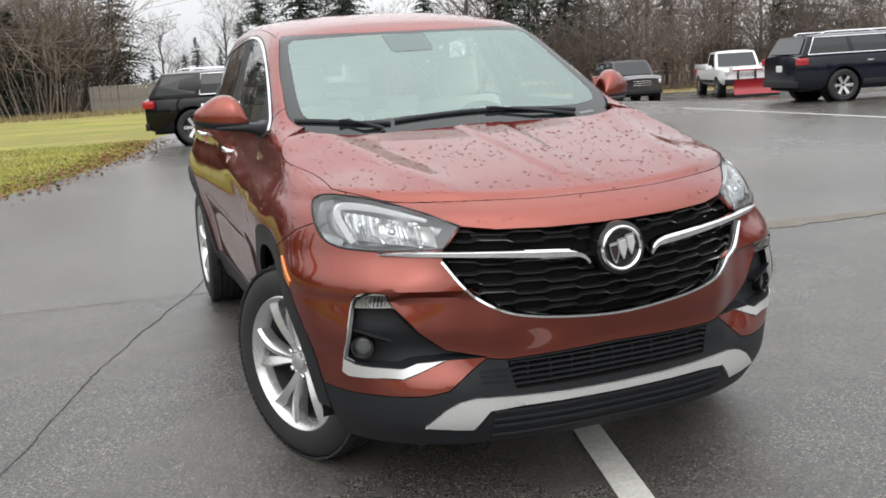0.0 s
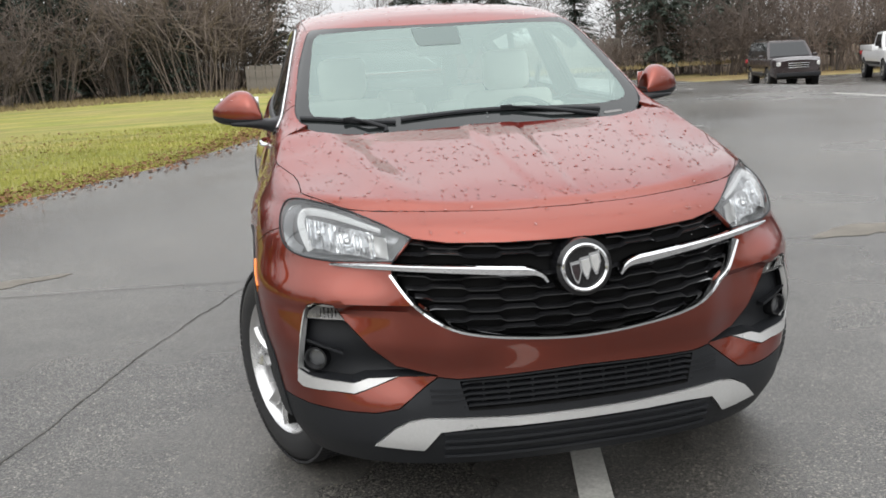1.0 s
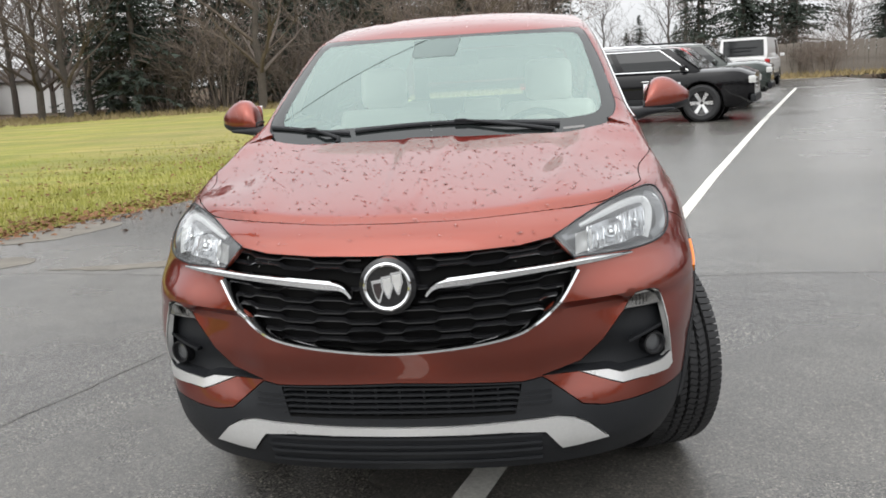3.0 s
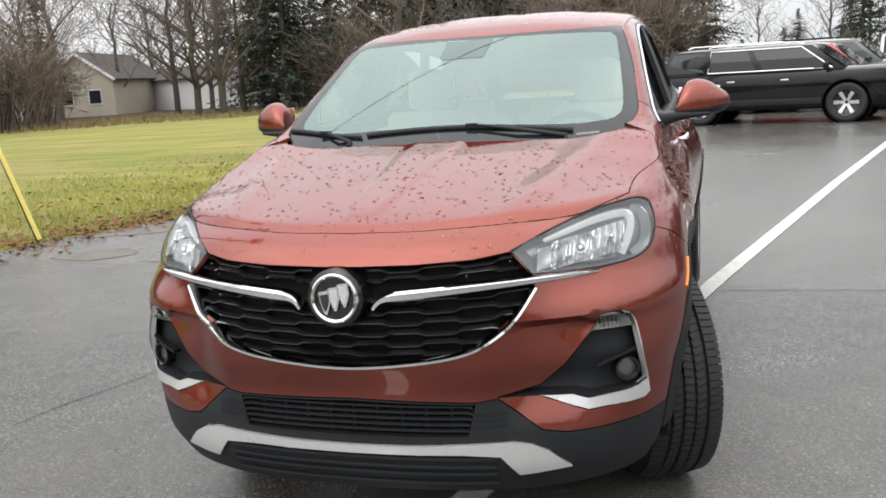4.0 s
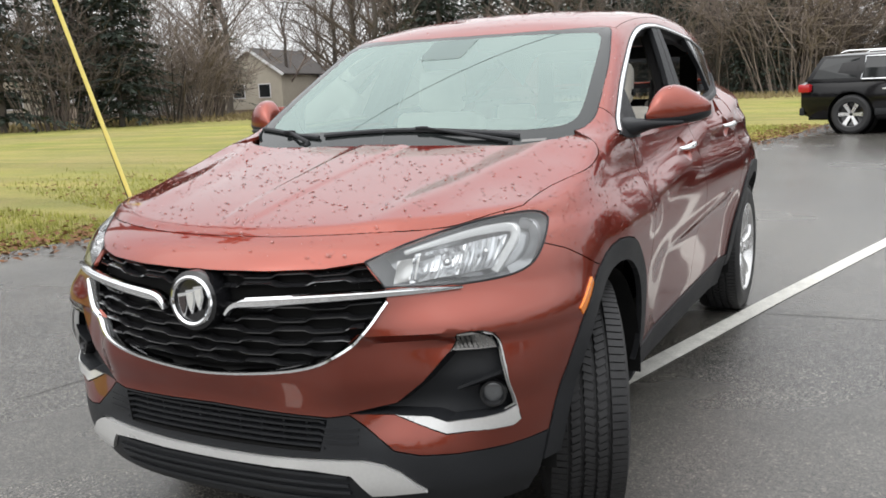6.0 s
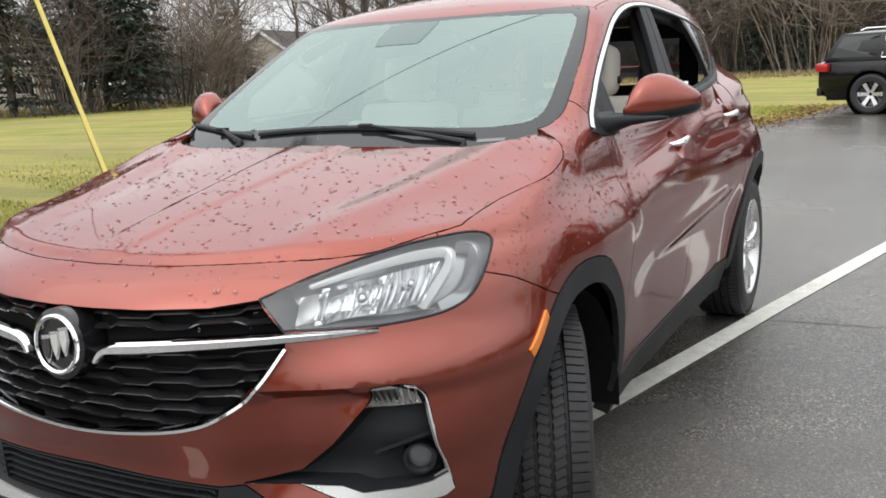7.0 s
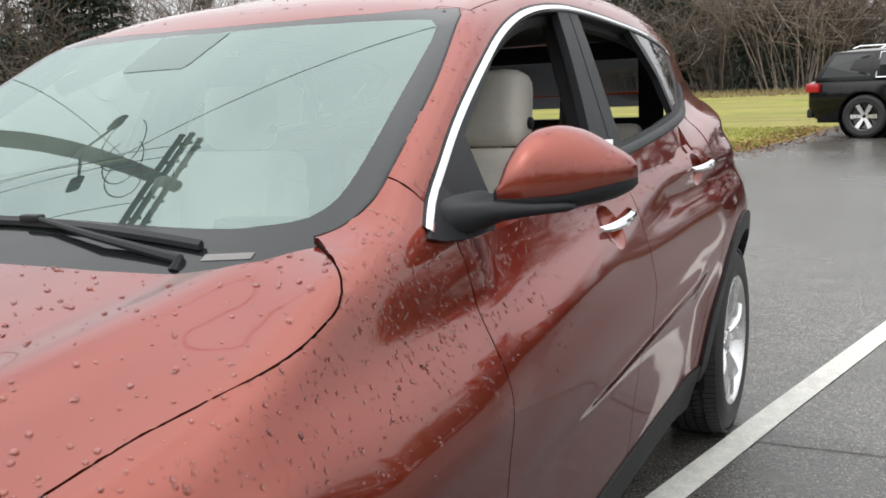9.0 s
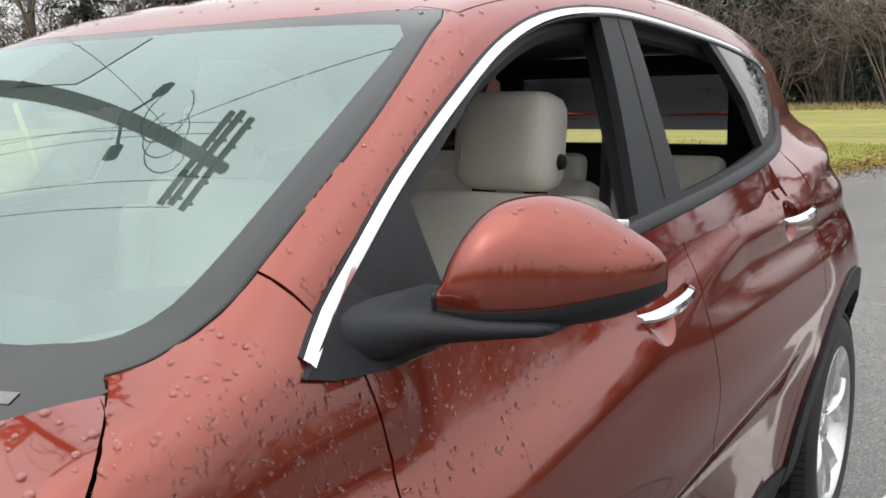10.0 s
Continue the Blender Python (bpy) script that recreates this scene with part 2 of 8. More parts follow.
# ---------------------------------------------------------------- ground
def ground_material(name, kind):
    m = bpy.data.materials.new(name)
    m.use_nodes = True
    n, l = m.node_tree.nodes, m.node_tree.links
    p = n["Principled BSDF"]
    co = n.new("ShaderNodeTexCoord")

    def noise_tex(scale, detail=5, rough=0.6):
        t = n.new("ShaderNodeTexNoise")
        t.inputs["Scale"].default_value, t.inputs["Detail"].default_value, t.inputs["Roughness"].default_value = scale, detail, rough
        l.new(co.outputs["Object"], t.inputs["Vector"])
        return t.outputs["Fac"]

    def ramp_node(src, stops):
        r = n.new("ShaderNodeValToRGB")
        el = r.color_ramp.elements
        while len(el) < len(stops):
            el.new(0.5)
        for e, (pos, col) in zip(el, stops):
            e.position, e.color = pos, (*col, 1)
        l.new(src, r.inputs["Fac"])
        return r.outputs["Color"]

    def mix(f, a, b, mode="MIX"):
        x = n.new("ShaderNodeMix")
        x.data_type, x.blend_type = "RGBA", mode
        for sock, val in (("Factor", f), ("A", a), ("B", b)):
            s = x.inputs[sock] if sock == "Factor" else [i for i in x.inputs if i.name == sock and i.type == "RGBA"][0]
            if isinstance(val, (int, float)):
                s.default_value = val
            else:
                l.new(val, s)
        return [o for o in x.outputs if o.type == "RGBA"][0]

    bump = n.new("ShaderNodeBump")
    if kind == "asphalt":
        grains = ramp_node(noise_tex(120, 5, 0.85), [(0.28, (0.026, 0.025, 0.0235)), (0.50, (0.070, 0.0675, 0.063)), (0.70, (0.24, 0.232, 0.215))])
        patch = ramp_node(noise_tex(0.35, 5), [(0.30, (0.72, 0.72, 0.73)), (0.72, (1.22, 1.20, 1.17))])
        streak = ramp_node(noise_tex(2.6, 5), [(0.32, (0.84, 0.84, 0.84)), (0.7, (1.12, 1.12, 1.11))])
        vor = n.new("ShaderNodeTexVoronoi")
        vor.inputs["Scale"].default_value = 135
        l.new(co.outputs["Object"], vor.inputs["Vector"])
        stone = n.new("ShaderNodeSeparateColor")
        l.new(vor.outputs["Color"], stone.inputs[0])
        chips = ramp_node(stone.outputs[0], [(0.0, (0.42, 0.42, 0.42)), (0.45, (0.95, 0.95, 0.95)), (0.86, (1.15, 1.14, 1.11)), (0.97, (2.1, 2.03, 1.92))])
        col = mix(1.0, mix(1.0, mix(1.0, grains, patch, "MULTIPLY"), streak, "MULTIPLY"), chips, "MULTIPLY")
        where, lean, side = n.new("ShaderNodeSeparateXYZ"), n.new("ShaderNodeMath"), n.new("ShaderNodeMapRange")
        l.new(co.outputs["Object"], where.inputs[0])
        lean.operation = "MULTIPLY_ADD"
        lean.inputs[1].default_value = 0.115
        l.new(where.outputs["X"], lean.inputs[0])
        l.new(where.outputs["Y"], lean.inputs[2])
        side.inputs["From Min"].default_value, side.inputs["From Max"].default_value = 1.40, 1.46
        l.new(lean.outputs[0], side.inputs["Value"])
        old = ramp_node(side.outputs["Result"], [(0.0, (1.0, 1.0, 1.0)), (1.0, (1.12, 1.11, 1.09))])
        l.new(mix(1.0, col, old, "MULTIPLY"), p.inputs["Base Color"])
        wet = ramp_node(noise_tex(0.45, 4), [(0.36, (0.17, 0.17, 0.17)), (0.62, (0.36, 0.36, 0.36))])
        film = ramp_node(noise_tex(0.3, 4), [(0.34, (0.17, 0.17, 0.17)), (0.66, (0.30, 0.30, 0.30))])
        l.new(mix(side.outputs["Result"], wet, film), p.inputs["Roughness"])
        sheen = n.new("ShaderNodeMapRange")
        sheen.inputs["To Min"].default_value, sheen.inputs["To Max"].default_value = 0.55, 0.8
        l.new(side.outputs["Result"], sheen.inputs["Value"])
        l.new(sheen.outputs["Result"], p.inputs["Specular IOR Level"])
        l.new(noise_tex(190, 3, 0.7), bump.inputs["Height"])
        bump.inputs["Strength"].default_value, bump.inputs["Distance"].default_value = 0.4, 0.005
    else:
        green = ramp_node(noise_tex(0.5, 6), [(0.28, (0.42, 0.34, 0.13)), (0.46, (0.31, 0.30, 0.085)), (0.70, (0.21, 0.245, 0.06))])
        brown = ramp_node(noise_tex(0.7, 6), [(0.3, (0.30, 0.22, 0.11)), (0.5, (0.24, 0.17, 0.085)), (0.7, (0.16, 0.12, 0.07))])
        sx = n.new("ShaderNodeSeparateXYZ")
        l.new(co.outputs["Object"], sx.inputs[0])
        mr = n.new("ShaderNodeMapRange")
        mr.inputs["From Min"].default_value, mr.inputs["From Max"].default_value = 3.0, 9.0
        l.new(sx.outputs["X"], mr.inputs["Value"])
        base = mix(mr.outputs["Result"], green, brown)
        ln, far = n.new("ShaderNodeVectorMath"), n.new("ShaderNodeMapRange")
        ln.operation = "LENGTH"
        l.new(co.outputs["Object"], ln.inputs[0])
        far.inputs["From Min"].default_value, far.inputs["From Max"].default_value = 52, 60
        l.new(ln.outputs["Value"], far.inputs["Value"])
        dry = ramp_node(noise_tex(0.16, 5, 0.65), [(0.40, (0, 0, 0)), (0.62, (0.75, 0.75, 0.75))])
        base = mix(dry, base, ramp_node(noise_tex(3.0, 5), [(0.3, (0.36, 0.29, 0.14)), (0.7, (0.26, 0.24, 0.10))]))
        band, bt = n.new("ShaderNodeMapping"), n.new("ShaderNodeTexNoise")
        band.inputs["Scale"].default_value = (0.05, 0.75, 1)
        band.inputs["Rotation"].default_value = (0, 0, radians(-8))
        l.new(co.outputs["Object"], band.inputs["Vector"])
        l.new(band.outputs["Vector"], bt.inputs["Vector"])
        bt.inputs["Scale"].default_value, bt.inputs["Detail"].default_value = 1.6, 3
        base = mix(1.0, base, ramp_node(bt.outputs["Fac"], [(0.36, (0.80, 0.83, 0.80)), (0.64, (1.12, 1.10, 1.08))]), "MULTIPLY")
        litter = ramp_node(noise_tex(0.6, 6), [(0.3, (0.10, 0.065, 0.04)), (0.7, (0.055, 0.04, 0.028))])
        base = mix(far.outputs["Result"], base, litter)
        speck = ramp_node(noise_tex(38, 4, 0.7), [(0.3, (0.62, 0.62, 0.6)), (0.7, (1.35, 1.35, 1.3))])
        l.new(mix(1.0, base, speck, "MULTIPLY"), p.inputs["Base Color"])
        p.inputs["Roughness"].default_value = 0.9
        p.inputs["Specular IOR Level"].default_value = 0.15
        l.new(noise_tex(45, 5, 0.7), bump.inputs["Height"])
        bump.inputs["Strength"].default_value, bump.inputs["Distance"].default_value = 0.9, 0.05
    l.new(bump.outputs["Normal"], p.inputs["Normal"])
    return m


ASPHALT = ground_material("wet_asphalt", "asphalt")
GRASS = ground_material("late_autumn_grass", "grass")



def fall(x, y):
    """How far the lot dips towards its far corner."""
    a, b = min(max((x - 13) / 6, 0), 1), min(max((y - 12) / 12, 0), 1)
    return 0.62 * a * a * (3 - 2 * a) * b * b * (3 - 2 * b)


bm = bmesh.new()
gx = [-900, -300, -120] + list(np.arange(-70, 91, 2.5)) + [120, 300, 900]
gv = [[bm.verts.new((x, y, -0.03 - fall(x, y))) for y in gx] for x in gx]
for i in range(len(gx) - 1):
    for j in range(len(gx) - 1):
        bm.faces.new((gv[i][j], gv[i + 1][j], gv[i + 1][j + 1], gv[i][j + 1]))
ground = part("ground", bm, GRASS, smooth=False)
tagged(ground, "yellowing green mown lawn turning to straw-brown grass", "lawn", kind="structure")

LOT = [(-9.5, -30), (-7.2, -8), (-5.55, 1.2), (-5.15, 3.2), (-4.35, 5.0), (-3.45, 7.2), (-2.3, 9.6), (-1.25, 12.8), (-0.6, 15.6), (-0.1, 19.6),
       (1.6, 26), (5, 36), (8, 42), (11, 43.5), (15, 40.5), (21, 37), (28, 34.5), (45, 32), (88, 26), (88, -30)]
bm = bmesh.new()
edge = []
for (x0, y0), (x1, y1) in zip(LOT, LOT[1:]):
    k = max(1, int(math.hypot(x1 - x0, y1 - y0) / 0.35)) if x0 < 28 and y0 > -9 else 1
    for i in range(k):
        t = i / k
        w = 0.10 * noise.noise((x0 + (x1 - x0) * t, (y0 + (y1 - y0) * t) * 1.3, 3.1)) + 0.05 * noise.noise((x0 * 4 + t * 9, y0 * 4, 7))
        edge.append((x0 + (x1 - x0) * t + w, y0 + (y1 - y0) * t + w * 0.6))
edge.append(LOT[-1])
prism(bm, edge, -0.2, 0.0)
bmesh.ops.triangulate(bm, faces=bm.faces)
for axis, lo, hi in ((0, 10, 34), (1, 10, 40)):
    for c in np.arange(lo, hi, 1.5):
        co, no = [0, 0, 0], [0, 0, 0]
        co[axis], no[axis] = c, 1
        bmesh.ops.bisect_plane(bm, geom=list(bm.verts) + list(bm.edges) + list(bm.faces), dist=1e-5, plane_co=co, plane_no=no)
for v in bm.verts:
    v.co.z -= fall(v.co.x, v.co.y)
lot = part("road", bm, ASPHALT, smooth=False)
tagged(lot, "dark damp asphalt parking lot with worn patches", "parking lot", kind="structure")


def stripe(name, pts, width, z=0.004):
    """A painted line along points."""
    bm = bmesh.new()
    rows = []
    for i, p in enumerate(pts):
        a, b = Vector(pts[max(i - 1, 0)]), Vector(pts[min(i + 1, len(pts) - 1)])
        d = (b - a).normalized()
        s = Vector((-d.y, d.x)) * width / 2
        rows.append((bm.verts.new((p[0] + s.x, p[1] + s.y, z)), bm.verts.new((p[0] - s.x, p[1] - s.y, z))))
    for (a, b), (c, d) in zip(rows, rows[1:]):
        bm.faces.new((a, b, d, c))
    return tagged(part(name, bm, LINE, smooth=False), "worn white painted bay line on asphalt", "road marking", kind="structure")


stripe("bay_line", [(-0.105, -2.75), (0.208, -1.50), (0.575, 0.0), (0.948, 1.50), (1.315, 2.90), (2.13, 6.0), (4.32, 14.0), (8.95, 30.5)], 0.105)
stripe("bay_line", [(11.95, 14.5), (11.7, 10.5), (11.45, 7.5), (11.2, 4.0)], 0.11)


# ---------------------------------------------------------------- the copper crossover
def curve(*pts):
    """A smooth monotone curve through (a, b) pairs."""
    a, b = np.array([p[0] for p in pts], float), np.array([p[1] for p in pts], float)
    h = np.diff(a)
    d = np.diff(b) / h
    m = np.zeros(len(a))
    m[0], m[-1] = d[0], d[-1]
    for i in range(1, len(a) - 1):
        m[i] = 0 if d[i - 1] * d[i] <= 0 else 2 * d[i - 1] * d[i] / (d[i - 1] + d[i])

    def f(v):
        v = np.clip(np.asarray(v, float), a[0], a[-1])
        i = np.clip(np.searchsorted(a, v) - 1, 0, len(h) - 1)
        t = (v - a[i]) / h[i]
        return (b[i] * (1 + 2 * t) * (1 - t) ** 2 + m[i] * h[i] * t * (1 - t) ** 2
                + b[i + 1] * t * t * (3 - 2 * t) + m[i + 1] * h[i] * t * t * (t - 1))
    return f


def ramp(v, lo, hi):
    t = np.clip((v - lo) / (hi - lo), 0, 1)
    return t * t * (3 - 2 * t)


def smax(a, b, r):
    """The larger of two distances, rounded off over r."""
    h = np.clip(0.5 + 0.5 * (a - b) / r, 0, 1)
    return b + (a - b) * h + r * h * (1 - h)


NOSE = curve((0.18, -2.05), (0.26, -2.095), (0.33, -2.122), (0.40, -2.126), (0.50, -2.120), (0.60, -2.147),
             (0.70, -2.16), (0.785, -2.155), (0.85, -2.14), (0.90, -2.105), (0.94, -2.04), (1.0, -1.9))
WIDE = curve((-2.2, 0.86), (-1.75, 0.858), (-1.5, 0.852), (-1.2, 0.848), (-0.8, 0.842), (-0.2, 0.842),
             (0.6, 0.848), (1.1, 0.856), (1.4, 0.848), (1.8, 0.765), (2.2, 0.62))
SECT = curve((0.15, 0.85), (0.28, 0.905), (0.40, 0.946), (0.55, 0.970), (0.70, 0.993), (0.80, 1.0), (0.90, 0.978),
             (1.0, 0.918), (1.06, 0.890), (1.13, 0.866), (1.25, 0.79))
BLUNT = curve((0.30, 2.6), (0.54, 2.6), (0.68, 2.25), (0.80, 2.13), (0.95, 2.14))
LONG = curve((0.30, 0.60), (0.50, 0.72), (0.62, 0.75), (0.95, 0.75))
HOOD = curve((-2.2, 0.84), (-2.10, 0.912), (-2.035, 0.942), (-1.9, 0.978), (-1.7, 1.02), (-1.5, 1.055), (-1.25, 1.095), (-1.05, 1.12), (2.2, 1.2))
FALL = curve((-2.2, 0.02), (-1.9, 0.042), (-1.75, 0.050), (-1.55, 0.060), (-1.3, 0.040), (-1.05, 0.008), (0, 0.01))
GLASS_W = curve((-1.2, 0.705), (-0.9, 0.722), (-0.4, 0.740), (0.2, 0.750), (0.7, 0.742), (1.13, 0.705), (1.6, 0.63), (2.1, 0.54))
ROOF = curve((-0.8, 1.40), (-0.455, 1.500), (-0.25, 1.552), (0.0, 1.588), (0.35, 1.606), (0.9, 1.580), (1.4, 1.525), (2.0, 1.45))


SWELL = curve((0.20, 0.016), (0.38, 0.032), (0.50, 0.032), (0.62, 0.032), (0.70, 0.023), (0.78, 0.009), (0.86, 0.0), (1.2, 0.0))


def relief(x, z):
    """How far the bumper skin steps back under its brow beside the grille, and out over the corners."""
    side = ramp(x, 0.36, 0.50) * (1 - ramp(x, 0.56, 0.68))
    brow = ramp(x, 0.46, 0.70) * ramp(z, 0.675, 0.708) * (1 - ramp(z, 0.725, 0.815))
    corner = ramp(x, 0.64, 0.74) * (1 - ramp(z, 0.675, 0.708)) * ramp(z, 0.36, 0.50)
    return 0.035 * side * ramp(z, 0.40, 0.56) * (1 - ramp(z, 0.683, 0.710)) - 0.044 * brow - 0.032 * corner


def swell(y, z):
    """The bumper corners' extra width ahead of the front wheels."""
    return SWELL(z) * (1 - ramp(y, -1.66, -1.34))


def hood_top(x, y):
    edge = 0.40 + 0.20 * np.clip((y + 2.0) / 0.95, 0, 1)
    ridge = np.exp(-((x - edge) / 0.058) ** 2) * 0.0075 * ramp(y, -2.05, -1.75)
    spine = 0.005 * (1 - ramp(x, 0.035 + 0.05 * (y + 2.0), 0.06 + 0.06 * (y + 2.0))) * ramp(y, -2.06, -1.9)
    return HOOD(y) + spine - FALL(y) * np.abs(x / 0.72) ** 2.6 + ridge - 0.006 * (1 - ramp(x, edge - 0.12, edge)) * ramp(y, -2.05, -1.6)


def crease(y, z):
    """The sharp line low on the doors and the shoulder line over the rear wheel."""
    low = 0.675 + 0.052 * (y + 0.57)
    high = 1.035 + 0.11 * (y - 0.43)
    shoulder = 0.018 * np.exp(-((z - 0.855) / 0.075) ** 2) * ramp(y, -1.44, -1.15) * (1 - ramp(y, -0.96, -0.70))
    hip = np.minimum(0.875 + 0.135 * (y + 0.83), 1.045)
    shoulder = shoulder + (0.010 + 0.015 * ramp(y, -0.1, 0.9)) * np.exp(-((z - hip) / 0.050) ** 2) * ramp(y, -0.95, -0.6) * (1 - ramp(y, 1.5, 1.9))
    tuck = np.exp(-(np.maximum(z - 0.62, 0) / 0.09) ** 2) * ramp(y, -0.95, -0.5) * (1 - ramp(y, 0.65, 0.95))
    return (shoulder - 0.022 * tuck + 0.009 * np.exp(-((z - low) / 0.022) ** 2) * ramp(y, -0.60, -0.15) * (1 - ramp(y, 0.50, 0.80))
            + 0.013 * np.exp(-((z - high) / 0.040) ** 2) * ramp(y, 0.40, 0.95) * (1 - ramp(y, 1.6, 1.9)))


def lower(x, y, z):
    """Signed distance, roughly, to the skin of the lower body (x is the half's own side)."""
    x = np.abs(x)
    s = y - NOSE(np.minimum(z, 0.94)) - relief(x, z)
    full = WIDE(y) * SECT(z) + crease(y, z) + swell(y, z)
    n, length = BLUNT(z), LONG(z)
    e = np.clip(1 - s / length, 0, 1)
    half = np.maximum(1 - e ** n, 0) ** (1 / n) * full
    xx = np.clip(x / full, 0, 1)
    front = length * (1 - (1 - xx ** n) ** (1 / n)) - s
    d = np.where((s < 0.25) & (x < full), front, x - half)
    d = smax(d, y - 2.15 + 0.25 * np.maximum(z - 0.8, 0), 0.25)
    return smax(d, (z - hood_top(x, y)) * 0.95, 0.035)


def cabin(x, y, z):
    x = np.abs(x)
    screen = (z - (1.484 + 0.56 * (y + 0.455 - 0.19 * x * x) - 0.05 * (y + 0.8) ** 2 + 0.006)) * 0.87
    side = (x - (GLASS_W(y) - 0.373 * (z - 1.13) - 0.25 * np.maximum(z - 1.35, 0) ** 2)) * 0.94
    roof = z - (ROOF(y) - 0.046 * (x / 0.6) ** 2.4)
    rear = (y - (2.02 - 0.75 * (z - 1.1))) * 0.8
    return smax(smax(smax(screen, roof, 0.012), side, 0.05), rear, 0.1)


def cast(shell, origin, way, near=0.02, far=2.6):
    """Where rays from inside leave a shell."""
    o, w = np.asarray(origin, float), np.asarray(way, float)
    lo, hi = np.full(w.shape[:-1], near), np.full(w.shape[:-1], far)
    for _ in range(34):
        mid = (lo + hi) / 2
        p = o + w * mid[..., None]
        out = shell(p[..., 0], p[..., 1], p[..., 2]) > 0
        hi, lo = np.where(out, mid, hi), np.where(out, lo, mid)
    return o + w * lo[..., None]


def grid_mesh(points):
    """A bmesh from an (n, m, 3) array."""
    bm = bmesh.new()
    n, m = points.shape[:2]
    vs = [[bm.verts.new(points[i, j]) for j in range(m)] for i in range(n)]
    for i in range(n - 1):
        for j in range(m - 1):
            q = (vs[i][j], vs[i + 1][j], vs[i + 1][j + 1], vs[i][j + 1])
            if (q[0].co - q[1].co).length + (q[2].co - q[3].co).length > 1e-5:
                bm.faces.new(q)
    return bm


def inside(poly, a, b):
    ok = False
    for i in range(len(poly)):
        (x0, y0), (x1, y1) = poly[i - 1], poly[i]
        if (y0 > b) != (y1 > b) and a < (x1 - x0) * (b - y0) / (y1 - y0) + x0:
            ok = not ok
    return ok


def score(bm, line, ax, keep, closed=True):
    """Cuts the faces that keep() accepts along a line drawn in two of the axes."""
    pairs = zip(line, line[1:] + line[:1]) if closed else zip(line, line[1:])
    reach = [(min(p[k] for p in line) - 0.03, max(p[k] for p in line) + 0.03) for k in (0, 1)]

    def span(f, k):
        cs = [v.co[ax[k]] for v in f.verts]
        return min(cs), max(cs)

    near = [f for f in bm.faces if all(reach[k][0] < f.verts[0].co[ax[k]] < reach[k][1] for k in (0, 1)) and keep(f.calc_center_median(), f.normal)]
    near = {f: (span(f, 0), span(f, 1)) for f in near}
    for p, q in pairs:
        d = Vector((q[0] - p[0], q[1] - p[1]))
        if d.length < 1e-6:
            continue
        co, no = [0, 0, 0], [0, 0, 0]
        co[ax[0]], co[ax[1]] = p
        no[ax[0]], no[ax[1]] = -d.y, d.x
        lo = [min(p[k], q[k]) - 0.012 for k in (0, 1)]
        hi = [max(p[k], q[k]) + 0.012 for k in (0, 1)]
        faces = [f for f, (u, v) in near.items() if u[0] < hi[0] and u[1] > lo[0] and v[0] < hi[1] and v[1] > lo[1]]
        if faces:
            geom = list({v for f in faces for v in f.verts}) + list({e for f in faces for e in f.edges}) + faces
            r = bmesh.ops.bisect_plane(bm, geom=geom, dist=1e-5, plane_co=co, plane_no=Vector(no).normalized())
            for f in faces:
                near.pop(f, None)
            for g in r["geom"]:
                if isinstance(g, bmesh.types.BMFace):
                    near[g] = (span(g, 0), span(g, 1))


def take(bm, faces):
    """A new bmesh of some faces."""
    out, made = bmesh.new(), {}
    for f in faces:
        vs = []
        for v in f.verts:
            if v.index not in made:
                made[v.index] = out.verts.new(v.co)
            vs.append(made[v.index])
        try:
            out.faces.new(vs)
        except ValueError:
            pass
    return out


def mirrored(bm, both=False):
    """The other half; both: joined with this one."""
    src = bm.copy()
    for v in src.verts:
        v.co.x = -v.co.x
    bmesh.ops.reverse_faces(src, faces=src.faces)
    if not both:
        return src
    me = mesh_of(src, "half")
    bm.from_mesh(me)
    bpy.data.meshes.remove(me)
    bmesh.ops.remove_doubles(bm, verts=bm.verts, dist=2e-4)
    return bm


def flange(bm, gap=0.0018, depth=0.012, out=0.0):
    """Draws a panel's rim in a little and folds it inwards."""
    bm.normal_update()
    for v in bm.verts:
        v.co += v.normal * out
    rim = [e for e in bm.edges if e.is_boundary]
    move, norm = {}, {}
    for e in rim:
        f = e.link_faces[0]
        mid = (e.verts[0].co + e.verts[1].co) / 2
        d = (e.verts[1].co - e.verts[0].co).cross(f.normal).normalized()
        if d.dot(f.calc_center_median() - mid) < 0:
            d = -d
        for v in e.verts:
            move[v] = move.get(v, Vector()) + d
            norm[v] = v.normal.copy()
    for v, d in move.items():
        if d.length > 1e-6:
            v.co += d.normalized() * gap
    r = bmesh.ops.extrude_edge_only(bm, edges=rim)
    new_v = [g for g in r["geom"] if isinstance(g, bmesh.types.BMVert)]
    old = {tuple(round(c, 6) for c in v.co): n for v, n in norm.items()}
    for v in new_v:
        n = old.get(tuple(round(c, 6) for c in v.co))
        if n is not None:
            v.co -= n * depth
    bmesh.ops.recalc_face_normals(bm, faces=bm.faces)
    return bm


